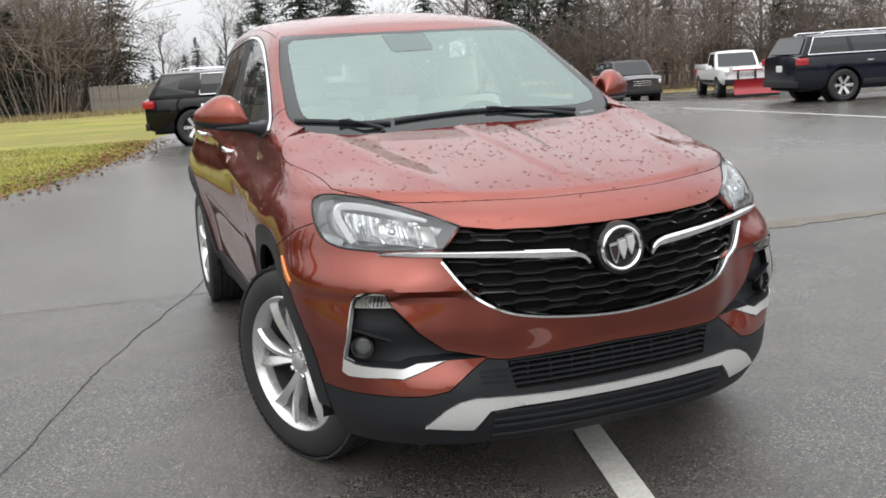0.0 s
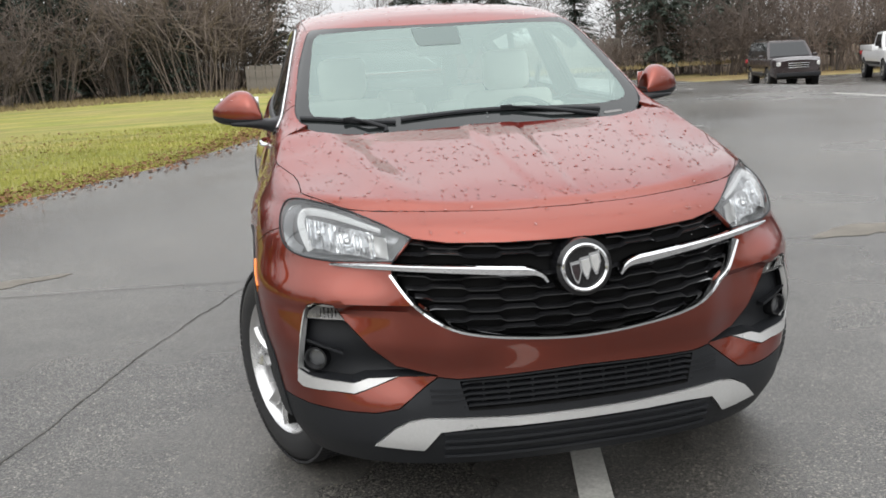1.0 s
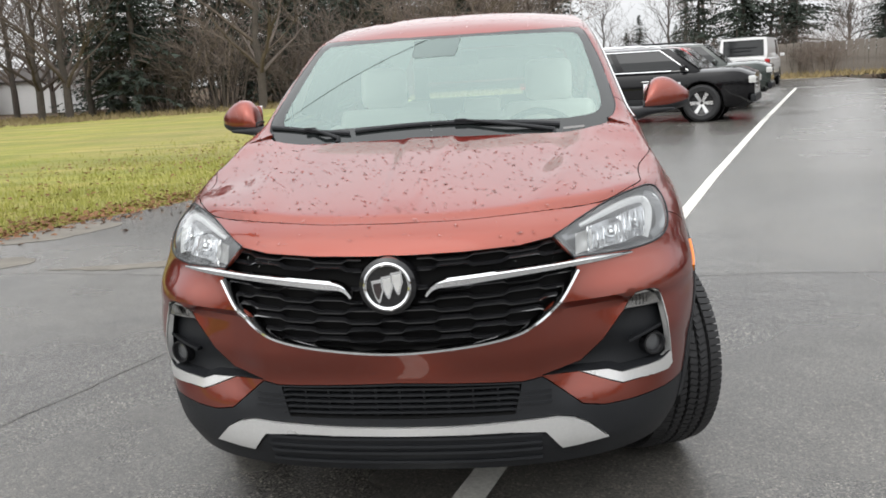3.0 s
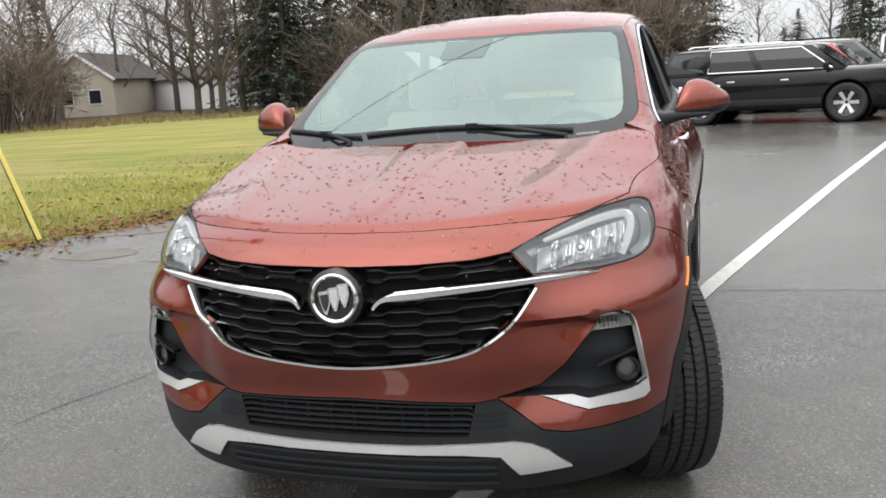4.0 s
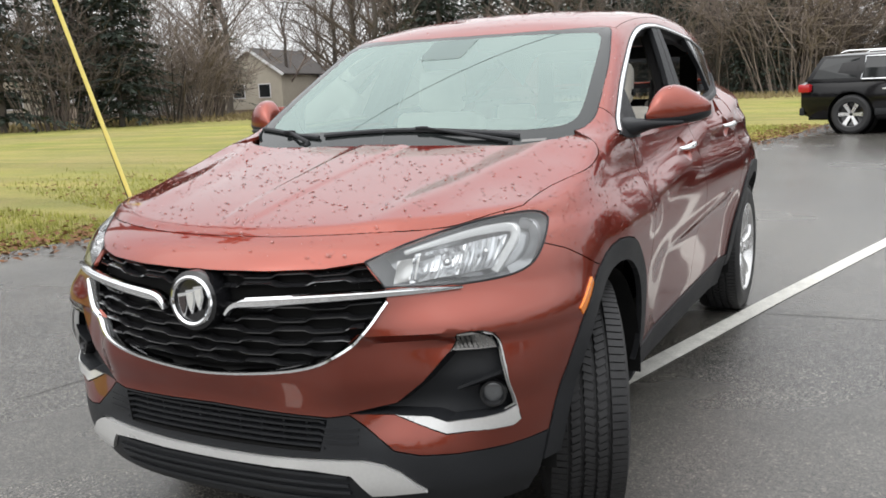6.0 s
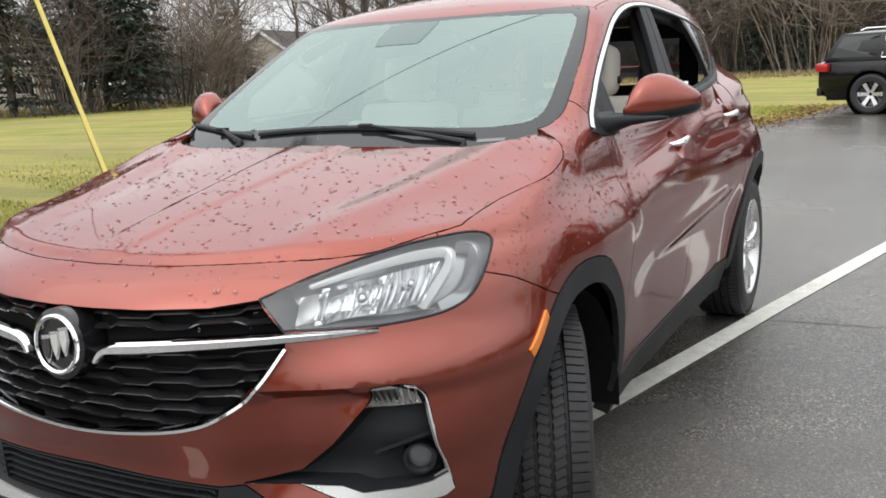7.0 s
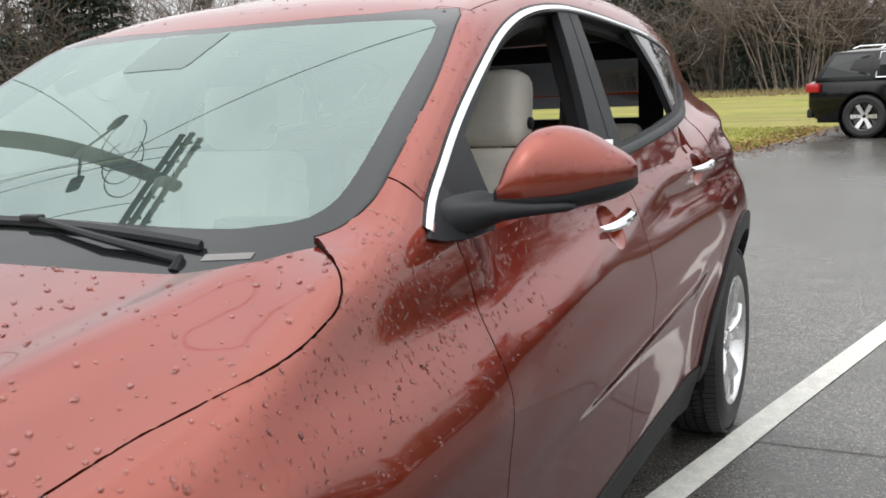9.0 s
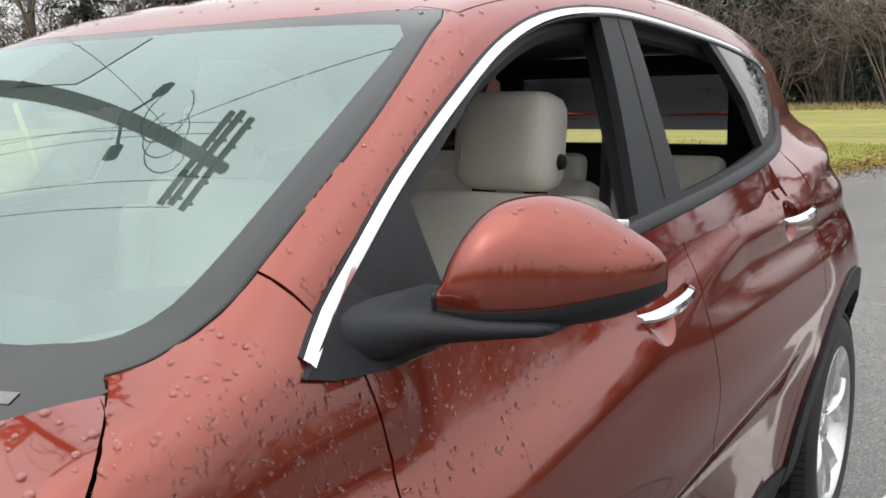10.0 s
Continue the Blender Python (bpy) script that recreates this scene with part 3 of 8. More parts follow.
class Table:
    """A surface sampled once over two axes, read back by linear interpolation."""

    def __init__(self, shell, a, b, place, way, axis, far):
        self.a, self.b = a, b
        ga, gb = np.meshgrid(a, b, indexing="ij")
        self.v = cast(shell, place(ga, gb), np.broadcast_to(np.array(way, float), (*ga.shape, 3)), 0.0, far)[..., axis]

    def __call__(self, p, q):
        u = np.clip((np.asarray(p, float) - self.a[0]) / (self.a[1] - self.a[0]), 0, len(self.a) - 1.001)
        v = np.clip((np.asarray(q, float) - self.b[0]) / (self.b[1] - self.b[0]), 0, len(self.b) - 1.001)
        i, j = u.astype(int), v.astype(int)
        f, g = u - i, v - j
        return (self.v[i, j] * (1 - f) * (1 - g) + self.v[i + 1, j] * f * (1 - g) + self.v[i, j + 1] * (1 - f) * g + self.v[i + 1, j + 1] * f * g)


NOSE_Y = Table(lower, np.linspace(0, 0.86, 130), np.linspace(0.22, 0.97, 90), lambda a, b: np.stack([a, np.full_like(a, -1.2), b], -1), (0, -1, 0), 1, 1.2)
FLANK_X = Table(lower, np.linspace(-1.9, 1.9, 160), np.linspace(0.22, 1.24, 80), lambda a, b: np.stack([np.zeros_like(a), a, b], -1), (1, 0, 0), 0, 1.3)
CABIN_X = Table(cabin, np.linspace(-1.1, 1.6, 130), np.linspace(1.05, 1.56, 60), lambda a, b: np.stack([np.zeros_like(a), a, b], -1), (1, 0, 0), 0, 1.3)
CABIN_Z = Table(cabin, np.linspace(0, 0.7, 60), np.linspace(-1.2, 1.7, 180), lambda a, b: np.stack([a, b, np.full_like(a, 0.7)], -1), (0, 0, 1), 2, 1.3)
HOOD_Z = Table(lower, np.linspace(0, 0.75, 60), np.linspace(-2.1, -0.9, 90), lambda a, b: np.stack([a, b, np.full_like(a, 0.7)], -1), (0, 0, 1), 2, 0.8)


def front_y(x, z, off=0.0):
    """The skin's y at a place on the nose, off metres in front of it."""
    return NOSE_Y(x, z) - off


def side_x(y, z, off=0.0, shell=None):
    return (CABIN_X if shell is cabin else FLANK_X)(y, z) + off


def top_z(x, y, shell=None, off=0.0):
    return (CABIN_Z if shell is cabin else HOOD_Z)(x, y) + off


def ribbon(bm, rows):
    """A solid strip through rows of (outer, inner) pairs of points, thick along their mean outward way."""
    vs = [[bm.verts.new(p) for p in r] for r in rows]
    k = len(vs[0])
    for a, b in zip(vs, vs[1:]):
        for i in range(k):
            bm.faces.new((a[i], a[(i + 1) % k], b[(i + 1) % k], b[i]))
    bm.faces.new(vs[0][::-1])
    bm.faces.new(vs[-1])
    bmesh.ops.recalc_face_normals(bm, faces=bm.faces)
    return bm


def nose_bar(pts, height, out=0.012, back=0.012, taper=None):
    """A moulding that follows the nose through (x, z) points: a flat-faced bar with a soft edge."""
    bm, rows = bmesh.new(), []
    n = len(pts)
    for i, (x, z) in enumerate(pts):
        h = height * (taper(i / (n - 1)) if taper else 1)
        y = float(front_y(abs(x), z))
        nx = (float(front_y(abs(x) + 0.02, z)) - float(front_y(max(abs(x) - 0.02, 0), z))) / 0.04
        nrm = Vector((nx * (1 if x >= 0 else -1), -1, 0)).normalized()
        c = Vector((x, y, z))
        a, b = Vector(pts[max(i - 1, 0)]), Vector(pts[min(i + 1, n - 1)])
        t = (b - a).normalized()
        up = Vector((-t.y, 0, t.x))
        rows.append([c + up * h * 0.5 - nrm * back, c + up * h * 0.5 + nrm * out * 0.4, c + up * h * 0.28 + nrm * out,
                     c - up * h * 0.28 + nrm * out, c - up * h * 0.5 + nrm * out * 0.4, c - up * h * 0.5 - nrm * back])
    return ribbon(bm, rows)


def spline(pts, n=40):
    """Evenly spread points of a soft line through a few."""
    pts = [np.array(p, float) for p in pts]
    full, per = [], 16
    for i in range(len(pts) - 1):
        p0, p1, p2, p3 = pts[max(i - 1, 0)], pts[i], pts[i + 1], pts[min(i + 2, len(pts) - 1)]
        for k in range(per):
            t = k / per
            full.append(0.5 * (2 * p1 + (p2 - p0) * t + (2 * p0 - 5 * p1 + 4 * p2 - p3) * t ** 2 + (3 * p1 - p0 - 3 * p2 + p3) * t ** 3))
    full.append(pts[-1])
    full = np.array(full)
    s = np.r_[0, np.cumsum(np.linalg.norm(np.diff(full, axis=0), axis=1))]
    want = np.linspace(0, s[-1], n)
    return [tuple(float(np.interp(w, s, full[:, k])) for k in range(full.shape[1])) for w in want]


HEADLIGHT = [(0.434, 0.881), (0.505, 0.914), (0.57, 0.937), (0.64, 0.955), (0.70, 0.961), (0.735, 0.954), (0.756, 0.932), (0.768, 0.898), (0.767, 0.860), (0.752, 0.835), (0.715, 0.822), (0.640, 0.817), (0.488, 0.822)]
HEADLIGHT = HEADLIGHT[:3] + [tuple(p) for p in spline(HEADLIGHT[3:12], 30)] + HEADLIGHT[12:]
GRILLE = [(-0.01, 0.862), (0.2, 0.862), (0.35, 0.868), (0.434, 0.879), (0.488, 0.822), (0.493, 0.787), (0.442, 0.714), (0.376, 0.661), (0.313, 0.635), (0.191, 0.614), (-0.01, 0.599)]
FOG_RIM = [tuple(p) for p in spline([(0.698, 0.708), (0.722, 0.693), (0.742, 0.618), (0.755, 0.510), (0.760, 0.468)], 14)]
FOG_FOOT = [(0.748, 0.456), (0.690, 0.455), (0.611, 0.450), (0.550, 0.474), (0.492, 0.500)]
FOG = [(0.622, 0.657), (0.651, 0.707), (0.680, 0.710)] + FOG_RIM + FOG_FOOT + [(0.392, 0.507), (0.496, 0.527), (0.560, 0.581)]
FOG_TRIM = FOG_RIM + FOG_FOOT + [(0.571, 0.494), (0.610, 0.480), (0.688, 0.488), (0.732, 0.496)] + [tuple(p) for p in spline([(0.7535, 0.507), (0.751, 0.540), (0.739, 0.613), (0.7205, 0.687), (0.699, 0.7035)], 12)]
TURN = [(0.622, 0.657), (0.651, 0.707), (0.680, 0.710), (0.697, 0.701), (0.715, 0.684), (0.724, 0.662)]
INTAKE = [(-0.01, 0.495), (0.335, 0.488), (0.315, 0.408), (-0.01, 0.405)]
SKID = [(-0.01, 0.379), (0.16, 0.381), (0.31, 0.387), (0.43, 0.391), (0.475, 0.382), (0.515, 0.360), (0.567, 0.308), (0.437, 0.296), (0.393, 0.350), (0.30, 0.357), (-0.01, 0.354)]
VALANCE = [(-0.01, 0.503), (0.34, 0.495), (0.392, 0.503), (0.45, 0.456), (0.50, 0.415), (0.56, 0.402), (0.64, 0.400), (0.76, 0.407), (0.82, 0.415), (0.95, 0.43)]
HOOD_EDGE = [(-0.01, -2.044), (0.18, -2.031), (0.345, -1.984), (0.465, -1.928), (0.565, -1.858), (0.628, -1.785), (0.676, -1.704), (0.697, -1.655),
             (0.698, -1.56), (0.708, -1.478), (0.728, -1.415), (0.749, -1.349), (0.757, -1.285), (0.755, -1.215), (0.743, -1.144), (0.696, -1.091), (0.643, -1.047),
             (0.627, -1.080), (0.604, -1.125), (0.555, -1.160), (0.35, -1.180), (-0.01, -1.19)]
HOOD_EDGE = ([tuple(p) for p in spline(HOOD_EDGE[:8], 26)] + [tuple(p) for p in spline(HOOD_EDGE[7:17], 34)][1:] + HOOD_EDGE[17:])
DOOR_FRONT = [(-0.835, 1.14), (-0.826, 1.07), (-0.818, 1.0), (-0.842, 0.92), (-0.852, 0.82), (-0.850, 0.65), (-0.825, 0.45), (-0.80, 0.20)]
DOOR_MID = [(0.135, 1.16), (0.130, 1.04), (0.09, 0.90), (0.05, 0.70), (0.035, 0.50), (0.035, 0.20)]
DOOR_REAR = [(1.12, 1.22), (1.08, 1.10), (1.00, 0.95), (0.90, 0.78), (0.80, 0.60), (0.74, 0.40), (0.72, 0.2)]
BUMPER_SIDE = [(-1.72, 0.89), (-1.64, 0.862), (-1.53, 0.805), (-1.30, 0.72)]
AXLES, HUB_Z, ARCH, RING = (-1.2975, 1.2975), 0.345, 0.415, 0.484


def circle(cy, r, n=44):
    return [(cy + r * math.cos(k * math.tau / n), HUB_Z + r * math.sin(k * math.tau / n)) for k in range(n)]


def rocker_z(y):
    return 0.365 + 0.025 * (y + 0.9) / 1.7


HANDLES = ((-0.165, 0.055, 1.000, 1.012), (0.72, 0.94, 1.040, 1.050))


def handle_dish(y0, y1, z0, z1, r=1.0, n=24):
    """The oval hollow behind a door handle, in (y, z)."""
    return [(y0 + 0.065 + 0.060 * r * math.cos(k * math.tau / n), (z0 + z1) / 2 - 0.010 + 0.048 * r * math.sin(k * math.tau / n)) for k in range(n)]


car = thing("crossover_suv", "copper-red metallic crossover beaded with rain, front wheels turned", "car")

# the lower shell: a fan round the nose, then along the flank
el = np.radians(np.concatenate([np.linspace(-34, -8, 26), np.linspace(-7, 30, 50), np.linspace(31.5, 74, 26)]))
fan = np.radians(np.concatenate([np.linspace(0, 60, 62), np.linspace(61, 90, 20)]))
cols = [((0, -1.35, 0.62), (math.sin(a), -math.cos(a))) for a in fan]
cols += [((0, y, 0.62), (1.0, 0.0)) for y in np.linspace(-1.33, 1.55, 118)]
cols += [((0, 1.57, 0.62), (math.cos(a), math.sin(a))) for a in np.radians(np.linspace(3, 90, 22))]
org = np.array([[c[0]] * len(el) for c in cols], float)
way = np.array([[(c[1][0] * math.cos(e), c[1][1] * math.cos(e), math.sin(e)) for e in el] for c in cols])


def blended(x, y, z):
    """The lower skin, filleted up into the foot of the windscreen pillar."""
    a, b = lower(x, y, z), cabin(x, y, z)
    k = 0.05
    h = np.clip(0.5 + 0.5 * (b - a) / k, 0, 1)
    both = b + (a - b) * h - k * h * (1 - h)
    f = (ramp(y, -1.16, -1.08) * (1 - ramp(y, -0.80, -0.72))) * ramp(z, 0.98, 1.06)
    return a * (1 - f) + both * f


def above_seam(c):
    """Past the joint between wing and windscreen pillar."""
    return (c.y + 0.87) * 0.86 + (c.z - 1.175) * 0.5


SCREEN_EDGE = [(-0.01, -1.170), (0.35, -1.150), (0.55, -1.115), (0.60, -1.085), (0.634, -1.040), (0.653, -1.009), (0.664, -0.965), (0.668, -0.92), (0.664, -0.884), (0.649, -0.773), (0.622, -0.611), (0.572, -0.406),
               (0.553, -0.372), (0.38, -0.424), (0.18, -0.452), (-0.01, -0.46)]
SCREEN_EDGE = SCREEN_EDGE[:3] + [tuple(p) for p in spline(SCREEN_EDGE[3:12], 40)] + SCREEN_EDGE[12:]
shell = grid_mesh(cast(blended, org, way))
bmesh.ops.recalc_face_normals(shell, faces=shell.faces)
if sum(f.normal.x * f.calc_center_median().x for f in shell.faces) < 0:
    bmesh.ops.reverse_faces(shell, faces=shell.faces)


def at_nose(c, n):
    return c.y < -1.45 and n.y < -0.06 and c.z < 1.0


def at_side(c, n):
    return c.x > 0.5 and n.x > 0.25


score(shell, HOOD_EDGE, (0, 1), lambda c, n: n.z > 0.15 and c.y < -0.9 and c.z > 0.85)
score(shell, SCREEN_EDGE, (0, 1), lambda c, n: n.z > 0.15 and c.y < -0.7 and c.z > 1.0)
score(shell, [(0.60, -1.046), (0.71, -1.046)], (0, 1), lambda c, n: n.z > 0.15 and c.z > 1.0, closed=False)
score(shell, [(0.634, -1.2), (0.634, -0.98)], (0, 1), lambda c, n: n.z > 0.15 and c.z > 1.0, closed=False)
for line in (HEADLIGHT, GRILLE, FOG, FOG_TRIM, TURN, INTAKE, SKID):
    score(shell, line, (0, 2), at_nose)
near = [f for f in shell.faces if abs(f.calc_center_median().z - 0.33) < 0.06 and -1.9 < f.calc_center_median().y < 1.9]
bmesh.ops.bisect_plane(shell, geom=list({v for f in near for v in f.verts}) + list({e for f in near for e in f.edges}) + near, dist=1e-5, plane_co=(0, 0, 0.33), plane_no=(0, 0, 1))
score(shell, VALANCE, (0, 2), lambda c, n: c.y < -1.5, closed=False)
for a in AXLES:
    score(shell, circle(a, ARCH), (1, 2), at_side)
    score(shell, circle(a, RING), (1, 2), at_side)
for h in HANDLES:
    score(shell, handle_dish(*h), (1, 2), at_side)
for line in (DOOR_FRONT, DOOR_MID, DOOR_REAR, BUMPER_SIDE, [(-1.0, rocker_z(-1.0)), (1.0, rocker_z(1.0))]):
    score(shell, line, (1, 2), at_side, closed=False)
for co, no in (((0, 0, 0.235), (0, 0, 1)), ((0, 0, 1.118), (0, 0, 1)), ((0, 0, 0.95), (0, 0, 1)), ((0, -0.87, 1.175), (0, 0.86, 0.5))):
    near = [f for f in shell.faces if co[1] == 0 or (f.calc_center_median() - Vector((0.7, *co[1:]))).length < 0.3]
    bmesh.ops.bisect_plane(shell, geom=list({v for f in near for v in f.verts}) + list({e for f in near for e in f.edges}) + near, dist=1e-5, plane_co=co, plane_no=no)


def left_of(line, a, b):
    """Which side of an open line (drawn downwards in z) a place lies on: True where it is nearer the nose."""
    zs = [p[1] for p in line]
    return a < float(np.interp(-b, [-z for z in zs], [p[0] for p in line]))


def valance_z(x):
    return float(np.interp(x, [p[0] for p in VALANCE], [p[1] for p in VALANCE]))


near = [f for f in shell.faces if f.calc_center_median().z > 0.93 and abs(f.calc_center_median().y - 1.05) < 0.1]
bmesh.ops.bisect_plane(shell, geom=list({v for f in near for v in f.verts}) + list({e for f in near for e in f.edges}) + near, dist=1e-5, plane_co=(0, 1.05, 0), plane_no=(0, 1, 0))
groups = {}
shell.verts.index_update()
shell.normal_update()
for f in shell.faces:
    c, n = f.calc_center_median(), f.normal
    r = [math.hypot(c.y - a, c.z - HUB_Z) for a in AXLES]
    key = None
    if c.z < 0.235:
        continue
    if n.z > 0.15 and c.y < -0.9 and inside(HOOD_EDGE, c.x, c.y) and c.z > 0.85:
        continue
    if c.z > 1.0 and c.y > -1.24 and n.z > 0.05 and (inside(SCREEN_EDGE, c.x, c.y) or c.x < (0.634 if c.y < -1.042 else 0.60)):
        continue
    if c.y > 1.05 and c.z > 0.95:
        continue
    if c.z > 1.08 and -1.09 < c.y < -1.046 and n.z > 0.05 and c.x < 0.641:
        continue
    if -0.845 < c.y <= 1.05 and c.z > 1.118 or (c.y > -1.1 and c.z > 1.1 and above_seam(c) > 0):
        continue
    if at_side(c, n) and any(inside(handle_dish(*h), c.y, c.z) for h in HANDLES if abs(c.y - h[0]) < 0.2):
        continue
    if at_nose(c, n):
        for k, line in (("lamp", HEADLIGHT), ("grille", GRILLE), ("turn", TURN), ("fog_trim", FOG_TRIM), ("fog", FOG), ("intake", INTAKE), ("skid", SKID)):
            if inside(line, c.x, c.z):
                key = k
                break
    if key is None and at_side(c, n) and min(r) < ARCH and c.z < 0.9:
        continue
    if key is None and min(r) < RING and n.x > 0.2 and (c.y > -1.775):
        key = "arch_front" if r[0] < r[1] else "arch_rear"
    if key is None and c.y < -1.45 and c.z < valance_z(c.x):
        key = "valance"
    if key in ("arch_front", "arch_rear") and c.z < 0.33:
        continue
    if key is None and c.y > -1.3 and c.z < rocker_z(c.y):
        key = "rocker" if c.y < 1.3 else "rear_valance"
    if key is None:
        if c.y < -1.30 and (c.y < -1.72 or c.z < float(np.interp(c.y, [p[0] for p in BUMPER_SIDE], [p[1] for p in BUMPER_SIDE]))) and not (c.y > -1.72 and c.z > 0.9):
            key = "bumper"
        elif left_of(DOOR_FRONT, c.y, c.z):
            key = "fender"
        elif left_of(DOOR_MID, c.y, c.z):
            key = "door_front"
        elif left_of(DOOR_REAR, c.y, c.z) and r[1] > RING:
            key = "door_rear"
        else:
            key = "quarter"
    groups.setdefault(key, []).append(f)
pieces = {k: take(shell, v) for k, v in groups.items()}
shell.free()

# the haunch over the rear wheel, where the flank runs up into the rear pillar
def haunch(x, y, z):
    a, b = lower(x, y, z), cabin(x, y, z)
    k = 0.03 + 0.07 * ramp(y, 1.05, 1.35)
    h = np.clip(0.5 + 0.5 * (b - a) / k, 0, 1)
    return b + (a - b) * h - k * h * (1 - h)


gy, gz = np.meshgrid(np.linspace(1.05, 1.95, 46), np.linspace(0.95, 1.26, 34), indexing="ij")
o3 = np.stack([np.zeros_like(gy), gy, gz], -1)
side = grid_mesh(cast(haunch, o3, np.broadcast_to(np.array([1.0, 0.0, 0.0]), o3.shape), 0.0, 1.3))
rows = []
for y in np.linspace(0.83, 1.05, 14):
    rows.append([(0.0, y, z) for z in np.linspace(1.070, float(np.interp(y, [0.0, 0.40, 0.80, 1.05], [1.138, 1.158, 1.180, 1.208])), 8)])
rows = np.array(rows)
pieces["belt"] = grid_mesh(cast(haunch, rows, np.broadcast_to(np.array([1.0, 0.0, 0.0]), rows.shape), 0.0, 1.3) - np.array([0.002, 0, 0]))
side.verts.index_update()
lit, rest = [], []
for f in side.faces:
    c = f.calc_center_median()
    (lit if c.y > 1.66 and c.z < 1.09 else rest).append(f)
pieces["tail"], pieces["haunch"] = take(side, lit), take(side, rest)
side.free()

# the bonnet, from above
xs, ys = np.linspace(0, 0.78, 70), np.linspace(-2.06, -0.98, 110)
gx, gy = np.meshgrid(xs, ys, indexing="ij")
o3 = np.stack([gx, gy, np.full_like(gx, 0.7)], -1)
bonnet = grid_mesh(cast(lower, o3, np.broadcast_to(np.array([0.0, 0.0, 1.0]), o3.shape), 0.0, 0.8))
score(bonnet, HOOD_EDGE, (0, 1), lambda c, n: True)
keep = [f for f in bonnet.faces if inside(HOOD_EDGE, f.calc_center_median().x, f.calc_center_median().y)]
bonnet.verts.index_update()
pieces["hood"] = take(bonnet, keep)
bonnet.free()
for key, b in pieces.items():
    bmesh.ops.remove_doubles(b, verts=b.verts, dist=0.0014 if key in ("hood", "fender", "door_front", "door_rear") else 1e-5)
    bmesh.ops.recalc_face_normals(b, faces=b.faces)
    if sum((f.normal.dot(f.calc_center_median() - Vector((0, 0, 0.6)))) for f in b.faces) < 0:
        bmesh.ops.reverse_faces(b, faces=b.faces)


def centre_panel(name, key, mat, label="", out=0.0, depth=0.012):
    return part(name, flange(mirrored(pieces[key], True), depth=depth, out=out), mat, car, label)


def side_panels(name, key, mat, label="", out=0.0, depth=0.012):
    other = mirrored(pieces[key])
    return (part(name, flange(pieces[key], depth=depth, out=out), mat, car, label), part(name, flange(other, depth=depth, out=out), mat, car, label))


hood = centre_panel("hood", "hood", PAINT, "copper-red bonnet with two ridges and raindrops")
for v in hood.data.vertices:
    if abs(v.co.x) > 0.56 and v.co.y > -1.14:
        v.co.z = min(v.co.z, float(top_z(abs(v.co.x), v.co.y)) + 0.0005)
bumper = centre_panel("bumper_cover", "bumper", PAINT, "copper-red bumper skin")
valance = centre_panel("lower_valance", "valance", GREY_PLASTIC, "dark grey plastic lower bumper", depth=0.03)
skid = centre_panel("skid_plate", "skid", SILVER, "silver painted skid trim", out=0.010, depth=0.03)
fenders = side_panels("fender", "fender", PAINT)
front_doors = side_panels("front_door", "door_front", PAINT)
rear_doors = side_panels("rear_door", "door_rear", PAINT)
quarters = side_panels("quarter_panel", "quarter", PAINT)
arches = side_panels("front_arch_trim", "arch_front", GREY_PLASTIC, "dark grey wheel arch cladding", out=0.004, depth=0.018)
rear_arches = side_panels("rear_arch_trim", "arch_rear", GREY_PLASTIC, "dark grey wheel arch cladding", out=0.008, depth=0.04)
sills = side_panels("sill_trim", "rocker", GREY_PLASTIC, "dark grey sill cladding", out=0.006, depth=0.05)
fog_trims = side_panels("fog_lamp_trim", "fog_trim", SILVER, "bright silver surround", out=0.003, depth=0.02)
haunches = side_panels("haunch", "haunch", PAINT)
side_panels("belt_panel", "belt", PAINT)
if "tail" in pieces:
    side_panels("tail_lamp", "tail", REDLENS, "dark red tail lamp lens")
if "rear_valance" in pieces:
    side_panels("rear_valance", "rear_valance", GREY_PLASTIC)


def pocket(bm, depth, squeeze=0.85):
    """Sinks a patch of the skin straight back, with walls."""
    r = bmesh.ops.extrude_face_region(bm, geom=list(bm.faces))
    vs = [g for g in r["geom"] if isinstance(g, bmesh.types.BMVert)]
    c = sum((v.co for v in vs), Vector()) / len(vs)
    old = [f for f in bm.faces if all(v not in vs for v in f.verts)]
    bmesh.ops.delete(bm, geom=old, context="FACES_ONLY")
    for v in vs:
        v.co = Vector((c.x + (v.co.x - c.x) * squeeze, v.co.y + depth, c.z + (v.co.z - c.z) * squeeze))
    bmesh.ops.recalc_face_normals(bm, faces=bm.faces)
    return bm


for half in (pieces["fog"].copy(), mirrored(pieces["fog"])):
    part("fog_lamp_pocket", pocket(half, 0.05, 0.93), BLACK, car, "black recessed fog lamp housing")
# Intake and grille backs: the shade behind the bars is put into their colour.
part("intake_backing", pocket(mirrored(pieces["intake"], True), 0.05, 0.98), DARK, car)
part("grille_backing", pocket(mirrored(pieces["grille"].copy(), True), 0.05, 0.99), DARK, car, "near-black sheet standing for the shade behind the grille")

take_lamp, take_turn = pieces["lamp"], pieces["turn"]

